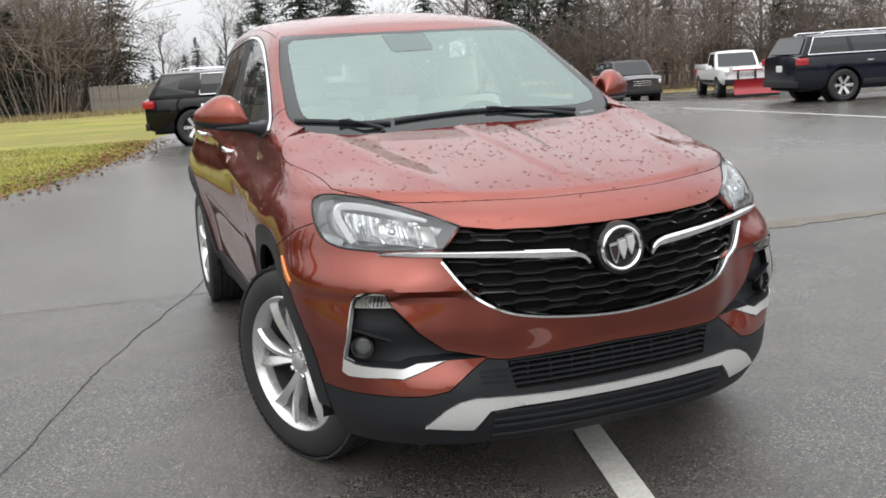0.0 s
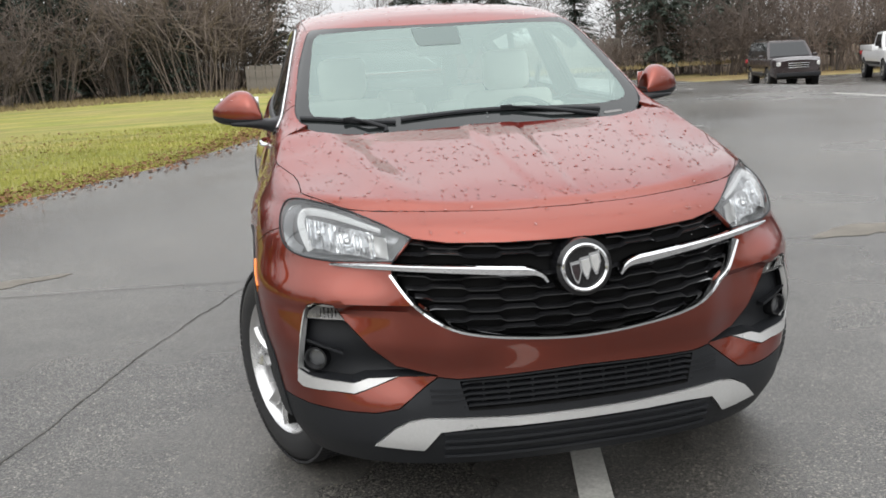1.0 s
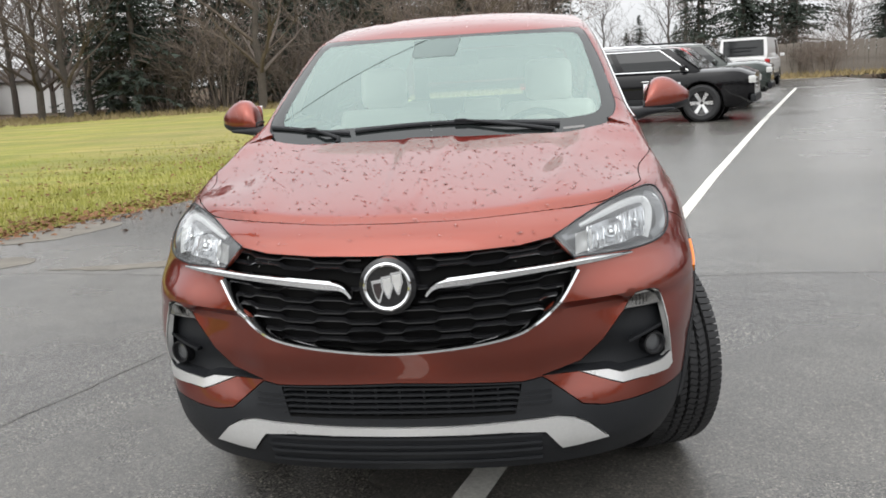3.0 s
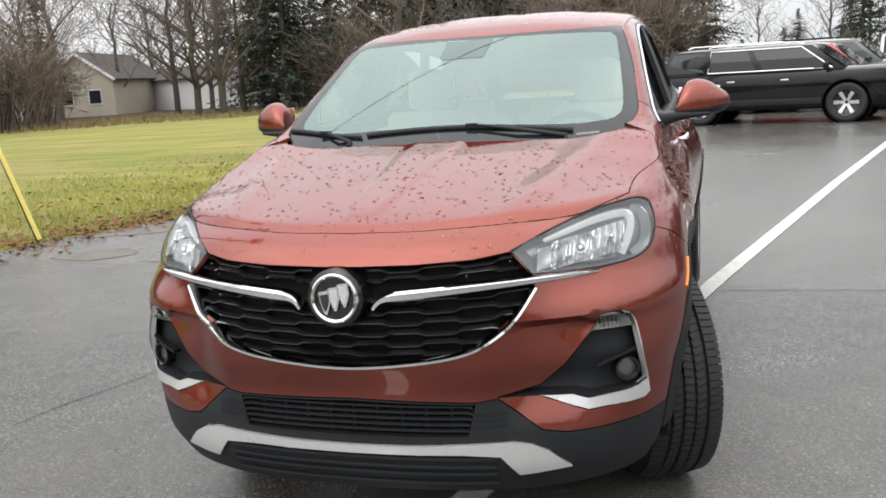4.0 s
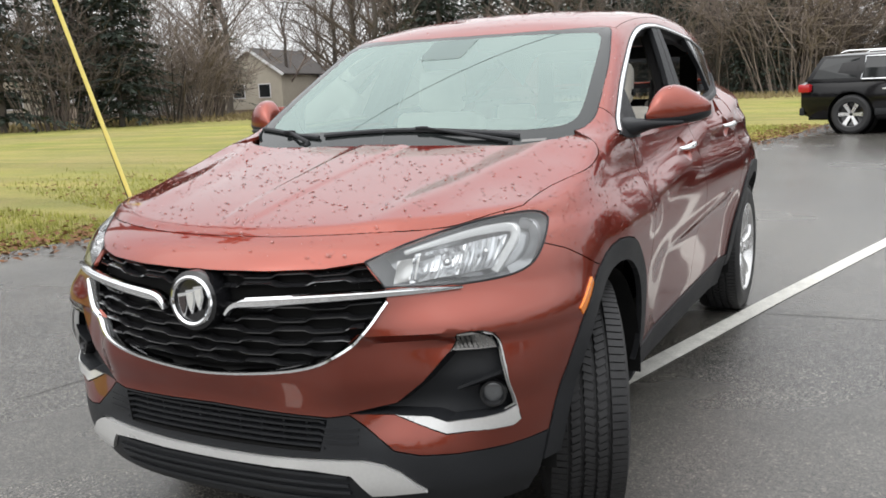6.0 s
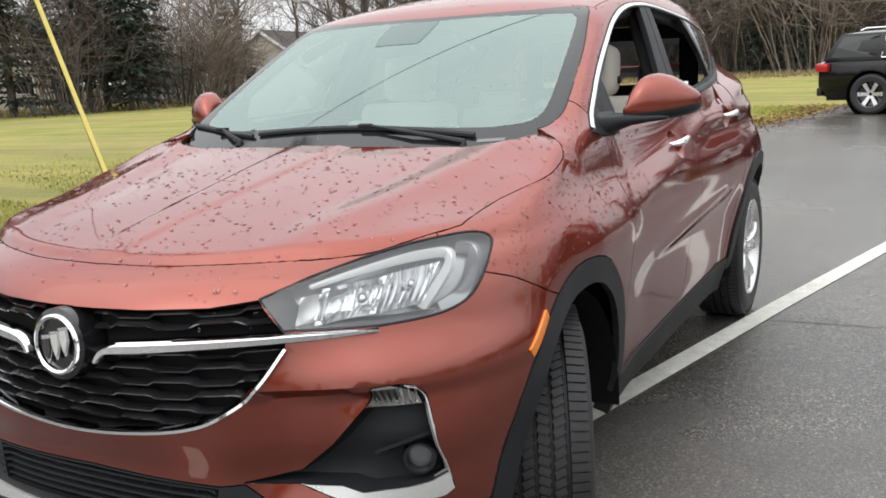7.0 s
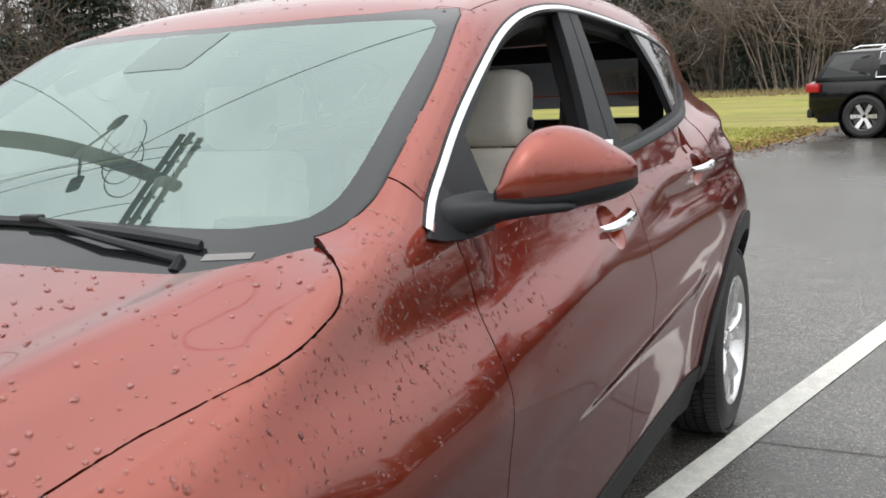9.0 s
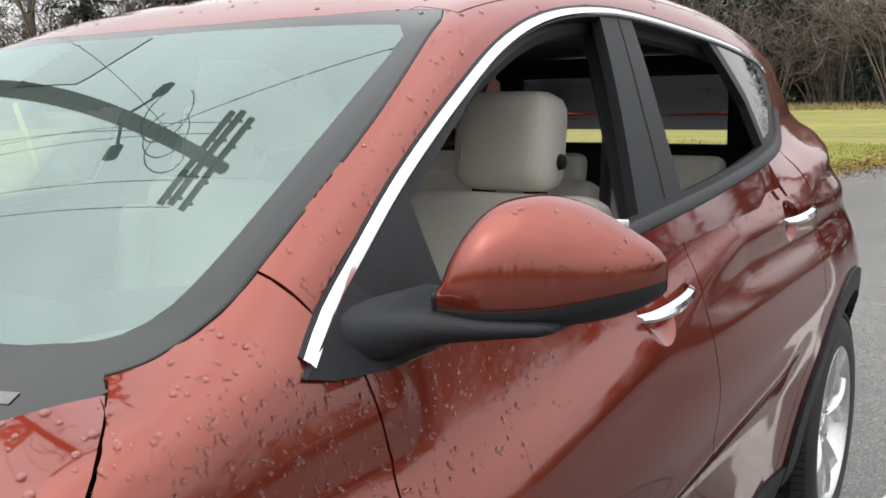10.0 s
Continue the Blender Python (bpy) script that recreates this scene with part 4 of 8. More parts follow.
# the cabin shell: sections across the car
SIGHT_EDGE = [(-0.01, -1.062), (0.33, -1.053), (0.47, -1.038), (0.531, -1.020), (0.578, -1.001), (0.604, -0.975), (0.615, -0.935), (0.610, -0.850), (0.588, -0.690), (0.562, -0.517), (0.550, -0.468),
              (0.525, -0.440), (0.3, -0.466), (-0.01, -0.487)]
SIGHT_EDGE = [tuple(p) for p in spline(SIGHT_EDGE[:10], 44)] + SIGHT_EDGE[10:]
DLO = [(-0.905, 1.120), (-0.820, 1.183), (-0.69, 1.262), (-0.495, 1.368), (-0.33, 1.443), (-0.165, 1.490), (0.02, 1.512), (0.24, 1.513), (0.66, 1.485), (1.13, 1.442), (1.28, 1.405),
       (1.20, 1.30), (1.06, 1.215), (0.80, 1.185), (0.40, 1.162), (0.0, 1.142), (-0.5, 1.125)]
FRONT_LIGHT = [(-0.66, 1.140), (-0.66, 1.240), (-0.50, 1.333), (-0.36, 1.412), (-0.22, 1.462), (-0.07, 1.486), (0.055, 1.492), (-0.01, 1.30), (-0.07, 1.158), (-0.40, 1.148)]
REAR_LIGHT = [(0.205, 1.492), (0.66, 1.464), (0.80, 1.32), (0.83, 1.215), (0.55, 1.192), (0.155, 1.172), (0.175, 1.30)]
QUARTER_LIGHT = [(0.72, 1.458), (1.10, 1.425), (1.18, 1.395), (1.10, 1.30), (0.97, 1.238), (0.88, 1.228), (0.84, 1.34)]

ys = np.concatenate([np.linspace(-1.19, -0.2, 78), np.linspace(-0.18, 1.95, 92)])
rows_o, rows_w = [], []
for y in ys:
    zo = min(1.02, max(0.45, float(cast(cabin, np.array([[0, y, 0.9]]), np.array([[0, 0, 1.0]]), 0, 1.0)[0][2]) - 0.55))
    lo = math.atan2(1.085 - zo, 0.76)
    a = np.linspace(lo, math.pi / 2, 84)
    rows_o.append([(0, y, zo)] * len(a))
    rows_w.append([(math.cos(t), 0, math.sin(t)) for t in a])
top = grid_mesh(cast(cabin, np.array(rows_o, float), np.array(rows_w, float)))
bmesh.ops.recalc_face_normals(top, faces=top.faces)
if sum(f.normal.z for f in top.faces) < 0:
    bmesh.ops.reverse_faces(top, faces=top.faces)


def on_screen(c, n):
    return c.y < -0.25 and n.y < -0.2 and n.z > 0.4


def on_flank(c, n):
    return n.x > 0.6


for line in (SCREEN_EDGE, SIGHT_EDGE):
    score(top, line, (0, 1), lambda c, n: c.y < -0.2 and n.z > 0.25)
for line in (DLO, FRONT_LIGHT, REAR_LIGHT, QUARTER_LIGHT):
    score(top, line, (1, 2), on_flank)
score(top, [(0.575, -0.5), (0.575, 1.6)], (0, 1), lambda c, n: n.z > 0.3 and c.y > -0.4, closed=False)
near = [f for f in top.faces if f.calc_center_median().y < -0.6]
bmesh.ops.bisect_plane(top, geom=list({v for f in near for v in f.verts}) + list({e for f in near for e in f.edges}) + near, dist=1e-5, plane_co=(0, -0.87, 1.175), plane_no=(0, 0.86, 0.5))
groups = {}
top.verts.index_update()
top.normal_update()
for f in top.faces:
    c, n = f.calc_center_median(), f.normal
    key = "roof"
    if c.y < -0.2 and n.z > 0.25 and inside(SCREEN_EDGE, c.x, c.y):
        key = "sight" if inside(SIGHT_EDGE, c.x, c.y) else "border"
    elif on_flank(c, n) and inside(DLO, c.y, c.z):
        key = "frame"
        for k, line in (("front_light", FRONT_LIGHT), ("rear_light", REAR_LIGHT), ("quarter_light", QUARTER_LIGHT)):
            if inside(line, c.y, c.z):
                key = k
    elif n.y > 0.3 and c.x < 0.50 and 1.19 < c.z < 1.42:
        key = "tail_glass"
    elif c.x > 0.575 or (c.x > 0.5 and c.y < -0.365):
        key = "pillar"
    if key in ("pillar", "roof") and (c.y < -0.7 and above_seam(c) < 0 or c.y > 1.07 and c.z < 1.19):
        continue
    groups.setdefault(key, []).append(f)
pieces = {k: take(top, v) for k, v in groups.items()}
top.free()
for b in pieces.values():
    bmesh.ops.remove_doubles(b, verts=b.verts, dist=1e-5)
    bmesh.ops.recalc_face_normals(b, faces=b.faces)
    if sum(f.normal.dot(f.calc_center_median() - Vector((0, 0.2, 1.0))) for f in b.faces) < 0:
        bmesh.ops.reverse_faces(b, faces=b.faces)
screen = part("windscreen", mirrored(pieces["sight"], True), SCREEN, car, "clear greenish windscreen reflecting sky")
screen.visible_shadow = False
part("windscreen_border", mirrored(pieces["border"], True), FRIT, car, "black ceramic windscreen edge")
for s in (1, -1):
    rows = []
    for x, y in spline([q for q in SCREEN_EDGE if q[0] > 0.565 and -1.042 < q[1] < -0.39], 60):
        z = float(cast(blended if y < -0.72 else cabin, np.array([[x, y, 0.7]]), np.array([[0, 0, 1.0]]), 0, 1.2)[0][2])
        rows.append(Vector((s * x, y, z)))
    ring = []
    for k, c in enumerate(rows):
        way2 = (rows[min(k + 1, len(rows) - 1)] - rows[max(k - 1, 0)]).normalized()
        side2 = Vector((way2.y, -way2.x, 0)).normalized() * 0.0024
        ring.append([c - side2 - Vector((0, 0, 0.012)), c - side2 + Vector((0, 0, 0.0004)), c + Vector((0, 0, 0.0012)), c + side2 + Vector((0, 0, 0.0004)), c + side2 - Vector((0, 0, 0.012))])
    part("windscreen_seal", ribbon(bmesh.new(), ring), BLACK, car, "black rubber seal beside the windscreen")
if "tail_glass" in pieces:
    part("rear_window", mirrored(pieces["tail_glass"], True), REAR_GLASS, car, "tinted rear window").visible_shadow = False
roof = part("roof", flange(mirrored(pieces["roof"], True), gap=0.001), PAINT, car, "copper-red roof")
side_panels("roof_pillar", "pillar", PAINT, "copper-red pillar and roof rail")
side_panels("window_frame", "frame", BLACK, "black door window frame", depth=0.02)
for key, name in (("rear_light", "rear_side_window"), ("quarter_light", "quarter_window")):
    for half in (mirrored(pieces[key]), pieces[key])[:1 if key == "rear_light" else 2]:
        part(name, half, TINT, car, "dark tinted side glass").visible_shadow = False
part("front_side_window", mirrored(pieces["front_light"]), CLEAR, car, "passenger side window").visible_shadow = False


def foot_x(y, z):
    """The outer skin where wing, pillar and door meet."""
    skin = float(CABIN_X(y, z))
    return max(skin, float(cast(blended, np.array([[0, y, z]]), np.array([[1.0, 0, 0]]), 0, 1.2)[0][0])) if y < -0.70 else skin


def flank_bar(line, width, mat, name, label, shell_f, out=0.010, sides=(1, -1), closed=False):
    """A moulding along (y, z) points of the flank."""
    for s in sides:
        bm, rows = bmesh.new(), []
        for i, (y, z) in enumerate(line):
            a, b = Vector(line[max(i - 1, 0)]), Vector(line[min(i + 1, len(line) - 1)])
            t = (b - a).normalized()
            up = Vector((0, -t.y, t.x))
            w = width(i / (len(line) - 1)) if callable(width) else width
            pts = []
            for k, o in ((-0.5, -0.012), (-0.5, out * 0.5), (-0.25, out), (0.25, out), (0.5, out * 0.5), (0.5, -0.012)):
                p = up * (k * w)
                yy, zz = y + p.y, z + p.z
                pts.append((s * ((foot_x(yy, zz) if shell_f is cabin else float(side_x(yy, zz))) + o), yy, zz))
            rows.append(pts)
        part(name, ribbon(bm, rows), mat, car, label)


WINDOW_LINE = spline([(-0.898, 1.119), (-0.835, 1.161), (-0.79, 1.190), (-0.66, 1.272), (-0.49, 1.362), (-0.33, 1.434), (-0.165, 1.480), (0.02, 1.502), (0.24, 1.503), (0.66, 1.475), (1.13, 1.433), (1.27, 1.400)], 72)
flank_bar(WINDOW_LINE, 0.0205, BLACK, "window_gasket", "thin black gasket under the chrome", cabin, 0.0035)
flank_bar(WINDOW_LINE, 0.0130, CHROME, "window_chrome", "bright chrome window moulding", cabin, 0.008)
flank_bar(spline([(-0.62, 1.122), (-0.3, 1.130), (0.0, 1.142), (0.4, 1.160), (0.80, 1.183), (1.05, 1.210), (1.18, 1.29)], 40), 0.024, BLACK, "window_sill_trim", "black weather strip", cabin, 0.012)

flank_bar(spline([(0.138, 1.492), (0.105, 1.36), (0.085, 1.26), (0.062, 1.168)], 14), 0.0035, DARK, "pillar_seam", "", cabin, 0.001)

# ------------------------------------------------ wheels
def wheel(at, turn, side):
    """side: 1 where the face looks to +x."""
    w = new("wheel")
    w.parent = car
    w.matrix_world = pose(*at, 0, 0, turn) @ Matrix.Diagonal((side, 1, 1, 1))
    bm = bmesh.new()
    R, r = 0.345, 0.236
    prof = [(-0.108, r), (-0.115, r + 0.02), (-0.118, 0.29), (-0.105, 0.325), (-0.088, R - 0.006), (-0.07, R - 0.001)]
    for g in (-0.055, -0.018, 0.018, 0.055):
        prof += [(g - 0.006, R), (g - 0.004, R - 0.009), (g + 0.004, R - 0.009), (g + 0.006, R)]
    prof += [(0.07, R - 0.001), (0.088, R - 0.006), (0.105, 0.325), (0.118, 0.29), (0.115, r + 0.02), (0.108, r)]
    lathe(bm, prof, 72)
    tyre = part("tyre", bm, RUBBER, w, "black tyre with ribbed tread")
    bm = bmesh.new()
    n = 96
    for k in range(n):
        a = k * math.tau / n
        for x0, x1, sk, turn_z in ((-0.104, -0.060, 0.0, 0.0), (0.060, 0.104, 0.0, 0.0), (-0.050, -0.023, 0.5, 0.45), (0.023, 0.050, 0.5, 0.45), (-0.014, 0.014, 0.25, -0.35)):
            shoulder = abs(x0 + x1) > 0.12
            tilt = Matrix.Rotation(math.copysign(0.16, x0 + x1), 4, "Y") if shoulder else Matrix()
            m = Matrix.Rotation(a + sk * math.tau / n, 4, "X") @ Matrix.Translation(((x0 + x1) / 2, 0, 0.3425 if shoulder else 0.3455))
            box(bm, (x1 - x0, 0.0182 if shoulder else 0.0165, 0.009), m @ tilt @ Matrix.Rotation(turn_z, 4, "Z"))
    tagged(part("tread", bm, RUBBER, w, smooth=False), kind="stuff")
    bm = bmesh.new()
    lathe(bm, [(0.055, 0.217), (0.085, 0.226), (0.100, 0.236), (0.108, 0.242), (0.112, 0.236), (0.105, 0.228), (0.075, 0.214), (0.055, 0.210)], 64)
    part("rim", bm, ALLOY, w, "bright silver alloy rim")
    bm = bmesh.new()
    lathe(bm, [(-0.10, 0.20), (-0.09, 0.228), (0.055, 0.218), (0.057, 0.210), (0.02, 0.204), (-0.08, 0.195)], 64)
    part("barrel", bm, BARREL, w, "dark grey inner barrel")
    for k in range(5):
        for tw in (-1, 1):
            bm = bmesh.new()
            a0 = k * math.tau / 5
            rows = []
            for t in np.linspace(0, 1, 9):
                rad = 0.045 + (0.232 - 0.045) * t
                ang = a0 + tw * (0.10 + 0.155 * t) + 0.10 * t * t
                wid = 0.026 + 0.020 * t
                xo = 0.072 + 0.020 * math.sin(t * 2.6) + 0.012 * t
                er, et = Vector((0, math.cos(ang), math.sin(ang))), Vector((0, -math.sin(ang), math.cos(ang)))
                c = er * rad
                rows.append([c + et * wid / 2 + Vector((xo - 0.045, 0, 0)), c + et * wid / 2 + Vector((xo - 0.006, 0, 0)), c + et * wid * 0.25 * tw + Vector((xo + 0.006, 0, 0)),
                             c - et * wid / 2 + Vector((xo - 0.006, 0, 0)), c - et * wid / 2 + Vector((xo - 0.045, 0, 0))])
            part("spoke", ribbon(bm, rows), ALLOY, w, "bright silver split spoke")
    bm = bmesh.new()
    lathe(bm, [(0.02, 0.075), (0.062, 0.072), (0.072, 0.060), (0.075, 0.034), (0.086, 0.032), (0.090, 0.024), (0.091, 0.001)], 32)
    part("hub_cap", bm, ALLOY, w, "silver centre cap")
    for k in range(5):
        a = (k + 0.5) * math.tau / 5
        bm = bmesh.new()
        lathe(bm, [(0.05, 0.011), (0.082, 0.010), (0.085, 0.007), (0.085, 0.001)], 6, m=Matrix.Translation((0, 0.052 * math.cos(a), 0.052 * math.sin(a))))
        part("wheel_nut", bm, CHROME, w)
    bm = bmesh.new()
    lathe(bm, [(-0.03, 0.03), (-0.03, 0.15), (-0.015, 0.15), (-0.015, 0.03)], 40)
    part("brake_disc", bm, BARREL, w)
    bm = bmesh.new()
    lathe(bm, [(-0.095, 0.001), (-0.095, 0.21)], 40)
    part("wheel_back", bm, DARK, w)
    return w


STEER = 24
for a, st in ((AXLES[0], STEER), (AXLES[1], 0)):
    for s in (1, -1):
        wheel((s * 0.715, a, HUB_Z), st, s)
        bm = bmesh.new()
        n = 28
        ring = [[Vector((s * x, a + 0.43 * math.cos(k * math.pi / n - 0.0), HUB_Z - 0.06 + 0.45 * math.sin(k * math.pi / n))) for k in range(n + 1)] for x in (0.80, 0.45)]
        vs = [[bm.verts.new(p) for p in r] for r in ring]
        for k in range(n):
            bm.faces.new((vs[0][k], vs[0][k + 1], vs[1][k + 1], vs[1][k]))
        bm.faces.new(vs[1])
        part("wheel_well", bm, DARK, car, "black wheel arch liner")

# near-black underside, added to block light from below, and inner block
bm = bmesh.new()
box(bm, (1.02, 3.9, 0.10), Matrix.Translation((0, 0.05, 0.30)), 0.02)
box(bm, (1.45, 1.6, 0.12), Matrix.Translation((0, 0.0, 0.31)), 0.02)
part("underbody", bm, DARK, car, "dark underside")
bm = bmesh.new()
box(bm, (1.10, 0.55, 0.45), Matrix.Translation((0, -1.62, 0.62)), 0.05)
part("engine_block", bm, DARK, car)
bm = bmesh.new()
box(bm, (1.42, 0.06, 0.62), Matrix.Translation((0, -0.98, 0.70)), 0.01)
box(bm, (1.40, 1.85, 0.05), Matrix.Translation((0, -0.05, 0.40)), 0.01)
box(bm, (1.40, 0.9, 0.35), Matrix.Translation((0, 1.45, 0.75)), 0.02)
part("cabin_floor", bm, TRIM, car, "charcoal cabin floor")

# ------------------------------------------------ lamps
LAMP_RIM = material("smoked_lamp_housing", (0.34, 0.35, 0.36), 0.22, 0.5, 0.5, 0.2, 0.1)
GRILLE_BLACK = material("satin_black_grille", (0.012, 0.012, 0.013), 0.09, 0, 0.7, 1.0, 0.2)
REFLECTOR = material("lamp_reflector", (0.66, 0.67, 0.68), 0.12, 0.9, 0.5, 0, 0.05)
FOG_LENS = material("fog_lamp_glass", (0.13, 0.135, 0.14), 0.08, 0.5, 0.5, 0.6, 0.1, 60, 200)
TURN_LENS = material("turn_lamp_glass", (0.26, 0.25, 0.24), 0.12, 0.5, 0.5, 0.6, 0.15, 60, 200)
DRL = material("white_light_guide", (0.66, 0.67, 0.67), 0.25, 0.0, 0.5, 0.3, 0.04)


def skin_points(pts, back):
    """Places behind the nose skin at (x, z) points."""
    return [Vector((x, float(front_y(x, z)) + back, z)) for x, z in pts]


def strip_behind(pts, width, back, thick, flare=None):
    bm, rows = bmesh.new(), []
    cs = skin_points(pts, back)
    for i, c in enumerate(cs):
        t = (cs[min(i + 1, len(cs) - 1)] - cs[max(i - 1, 0)]).normalized()
        up = Vector((-t.z, 0, t.x)).normalized()
        w = width * (flare(i / (len(cs) - 1)) if flare else 1)
        f = Vector((0, -1, 0))
        rows.append([c + up * w / 2 - f * thick, c + up * w / 2, c + f * 0.003, c - up * w / 2, c - up * w / 2 - f * thick])
    return ribbon(bm, rows)


def bowl(cx, cz, w, h, back, depth, flutes):
    """A fluted reflector bowl."""
    n, m = 29, 15
    pts = [(cx + w * (i / (n - 1) - 0.5), cz + h * (j / (m - 1) - 0.5) + 0.14 * w * (i / (n - 1) - 0.5)) for i in range(n) for j in range(m)]
    base = skin_points(pts, back)
    arr = np.zeros((n, m, 3))
    for i in range(n):
        for j in range(m):
            u, v = 2 * i / (n - 1) - 1, 2 * j / (m - 1) - 1
            p = base[i * m + j]
            arr[i, j] = (p.x, p.y + depth * max(0, 1 - u * u * 0.8 - v * v * 0.7) + flutes * 0.004 * math.cos(i * 2.4), p.z)
    bm = grid_mesh(arr)
    bmesh.ops.recalc_face_normals(bm, faces=bm.faces)
    return bm


lamp_bm = take_lamp
for s in (1, -1):
    lens = part("headlight", lamp_bm.copy() if s == 1 else mirrored(lamp_bm), CLEAR, car, "clear headlight with white light guide")
    lens.visible_shadow = False

    def lamp_part(name, bm, mat, label=""):
        return part(name, bm if s == 1 else mirrored(bm), mat, lens, label)

    lamp_part("housing", pocket(lamp_bm.copy(), 0.085, 0.97), LAMP_RIM, "smoked grey housing")
    lamp_part("light_guide", strip_behind(spline([(0.505, 0.893), (0.57, 0.912), (0.635, 0.926), (0.690, 0.927), (0.708, 0.905), (0.703, 0.870), (0.690, 0.836)], 34), 0.017, 0.022, 0.02, lambda t: 0.6 + 0.6 * min(t * 2, 1)), DRL, "white L-shaped light guide")
    lamp_part("marker_reflector", strip_behind(spline([(0.700, 0.932), (0.728, 0.922), (0.744, 0.890), (0.742, 0.850), (0.715, 0.828)], 18), 0.026, 0.034, 0.02), LAMP_RIM)
    lamp_part("main_reflector", bowl(0.575, 0.862, 0.100, 0.066, 0.024, 0.045, 0.4), REFLECTOR, "bright dipped beam bowl")
    lamp_part("outer_reflector", bowl(0.658, 0.874, 0.072, 0.070, 0.024, 0.030, 1.2), REFLECTOR, "fluted main beam reflector")
    lamp_part("inner_reflector", bowl(0.515, 0.852, 0.045, 0.052, 0.030, 0.02, 0.0), SILVER)
    bm = bmesh.new()
    c = skin_points([(0.590, 0.862)], 0.045)[0]
    bmesh.ops.create_uvsphere(bm, u_segments=14, v_segments=8, radius=0.014, matrix=Matrix.Translation(c))
    lamp_part("bulb", bm, CHROME)
    bm = bmesh.new()
    c = skin_points([(0.662, 0.880)], 0.035)[0]
    bmesh.ops.create_uvsphere(bm, u_segments=14, v_segments=8, radius=0.011, matrix=Matrix.Translation(c))
    lamp_part("bulb", bm, CHROME)
    ring = [p + Vector((0, -0.001, 0)) for p in skin_points(HEADLIGHT + HEADLIGHT[:1], 0.0)]
    lamp_part("lens_gasket", tube(bmesh.new(), ring, 0.0028, 6, caps=False), BLACK, "thin black seal round the lens")
    # turn lamp over the fog pocket
    turn = part("turn_signal", flange(take_turn.copy() if s == 1 else mirrored(take_turn), out=-0.002, depth=0.03), TURN_LENS, car, "clear ribbed turn signal lens")
    for k in range(9):
        x = 0.634 + 0.010 * k
        bm = strip_behind([(x, 0.664), (x, min(0.700, 0.657 + (x - 0.622) * 1.5, 0.716 - (x - 0.68) * 0.6))], 0.004, -0.001, 0.004)
        part("lens_rib", bm if s == 1 else mirrored(bm), CLEAR, turn)
    # fog lamp
    fog = new("fog_lamp")
    fog.parent = car
    m = Matrix.Translation((s * 0.706, float(front_y(0.706, 0.540)) + 0.028, 0.541)) @ Matrix.Rotation(radians(s * 24), 4, "Z")
    bm = bmesh.new()
    lathe(bm, [(0.085, 0.040), (0.01, 0.037), (-0.004, 0.033), (-0.004, 0.028), (0.012, 0.023)], 28, "y", m)
    part("bezel", bm, GLOSS_BLACK, fog)
    bm = bmesh.new()
    lathe(bm, [(0.03, 0.024), (0.011, 0.024), (0.0095, 0.020), (0.0088, 0.010), (0.0085, 0.001)], 24, "y", m)
    part("lens", bm, FOG_LENS, fog, "small clear round lens")
    bm = bmesh.new()
    a = skin_points([(0.632, 0.565), (0.675, 0.583), (0.727, 0.602)], 0.016)
    b2 = skin_points([(0.632, 0.561), (0.675, 0.572), (0.727, 0.587)], 0.06)
    rows = [[p, p + Vector((0, 0.0, -0.008)), q + Vector((0, 0, -0.012)), q] for p, q in zip(a, b2)]
    ribbon(bm, rows)
    part("pocket_fin", bm if s == 1 else mirrored(bm), BLACK, car)
    # amber side marker
    bm, rows = bmesh.new(), []
    for y, z in spline([(-1.656, 0.698), (-1.61, 0.730), (-1.562, 0.762)], 12):
        t = Vector((0, 0.6, 0.8))
        up = Vector((0, -0.62, 0.78)) * 0.0135
        x0 = float(side_x(y, z)) - 0.003
        rows.append([(s * (x0 - 0.01), y + up.y, z + up.z), (s * (x0 + 0.006), y + up.y, z + up.z), (s * (x0 + 0.006), y - up.y, z - up.z), (s * (x0 - 0.01), y - up.y, z - up.z)])
    part("side_marker", ribbon(bm, rows), AMBER, car, "amber side marker lamp")


# ------------------------------------------------ grille
def grille_x(z):
    """Half the grille's width at a height."""
    return float(np.interp(z, [0.597, 0.612, 0.632, 0.661, 0.714, 0.787, 0.812, 0.876], [0.02, 0.191, 0.313, 0.376, 0.442, 0.493, 0.486, 0.428]))


grille = new("grille")
grille.parent = car
tagged(grille, "black grille of wavy horizontal bars")


def wave(x, row):
    """The stepped wave of a grille bar."""
    p = (abs(x) / 0.185 + 0.5 * row) % 1.0
    return 0.0085 * (ramp(p, 0.10, 0.22) - ramp(p, 0.60, 0.72)) - 0.002


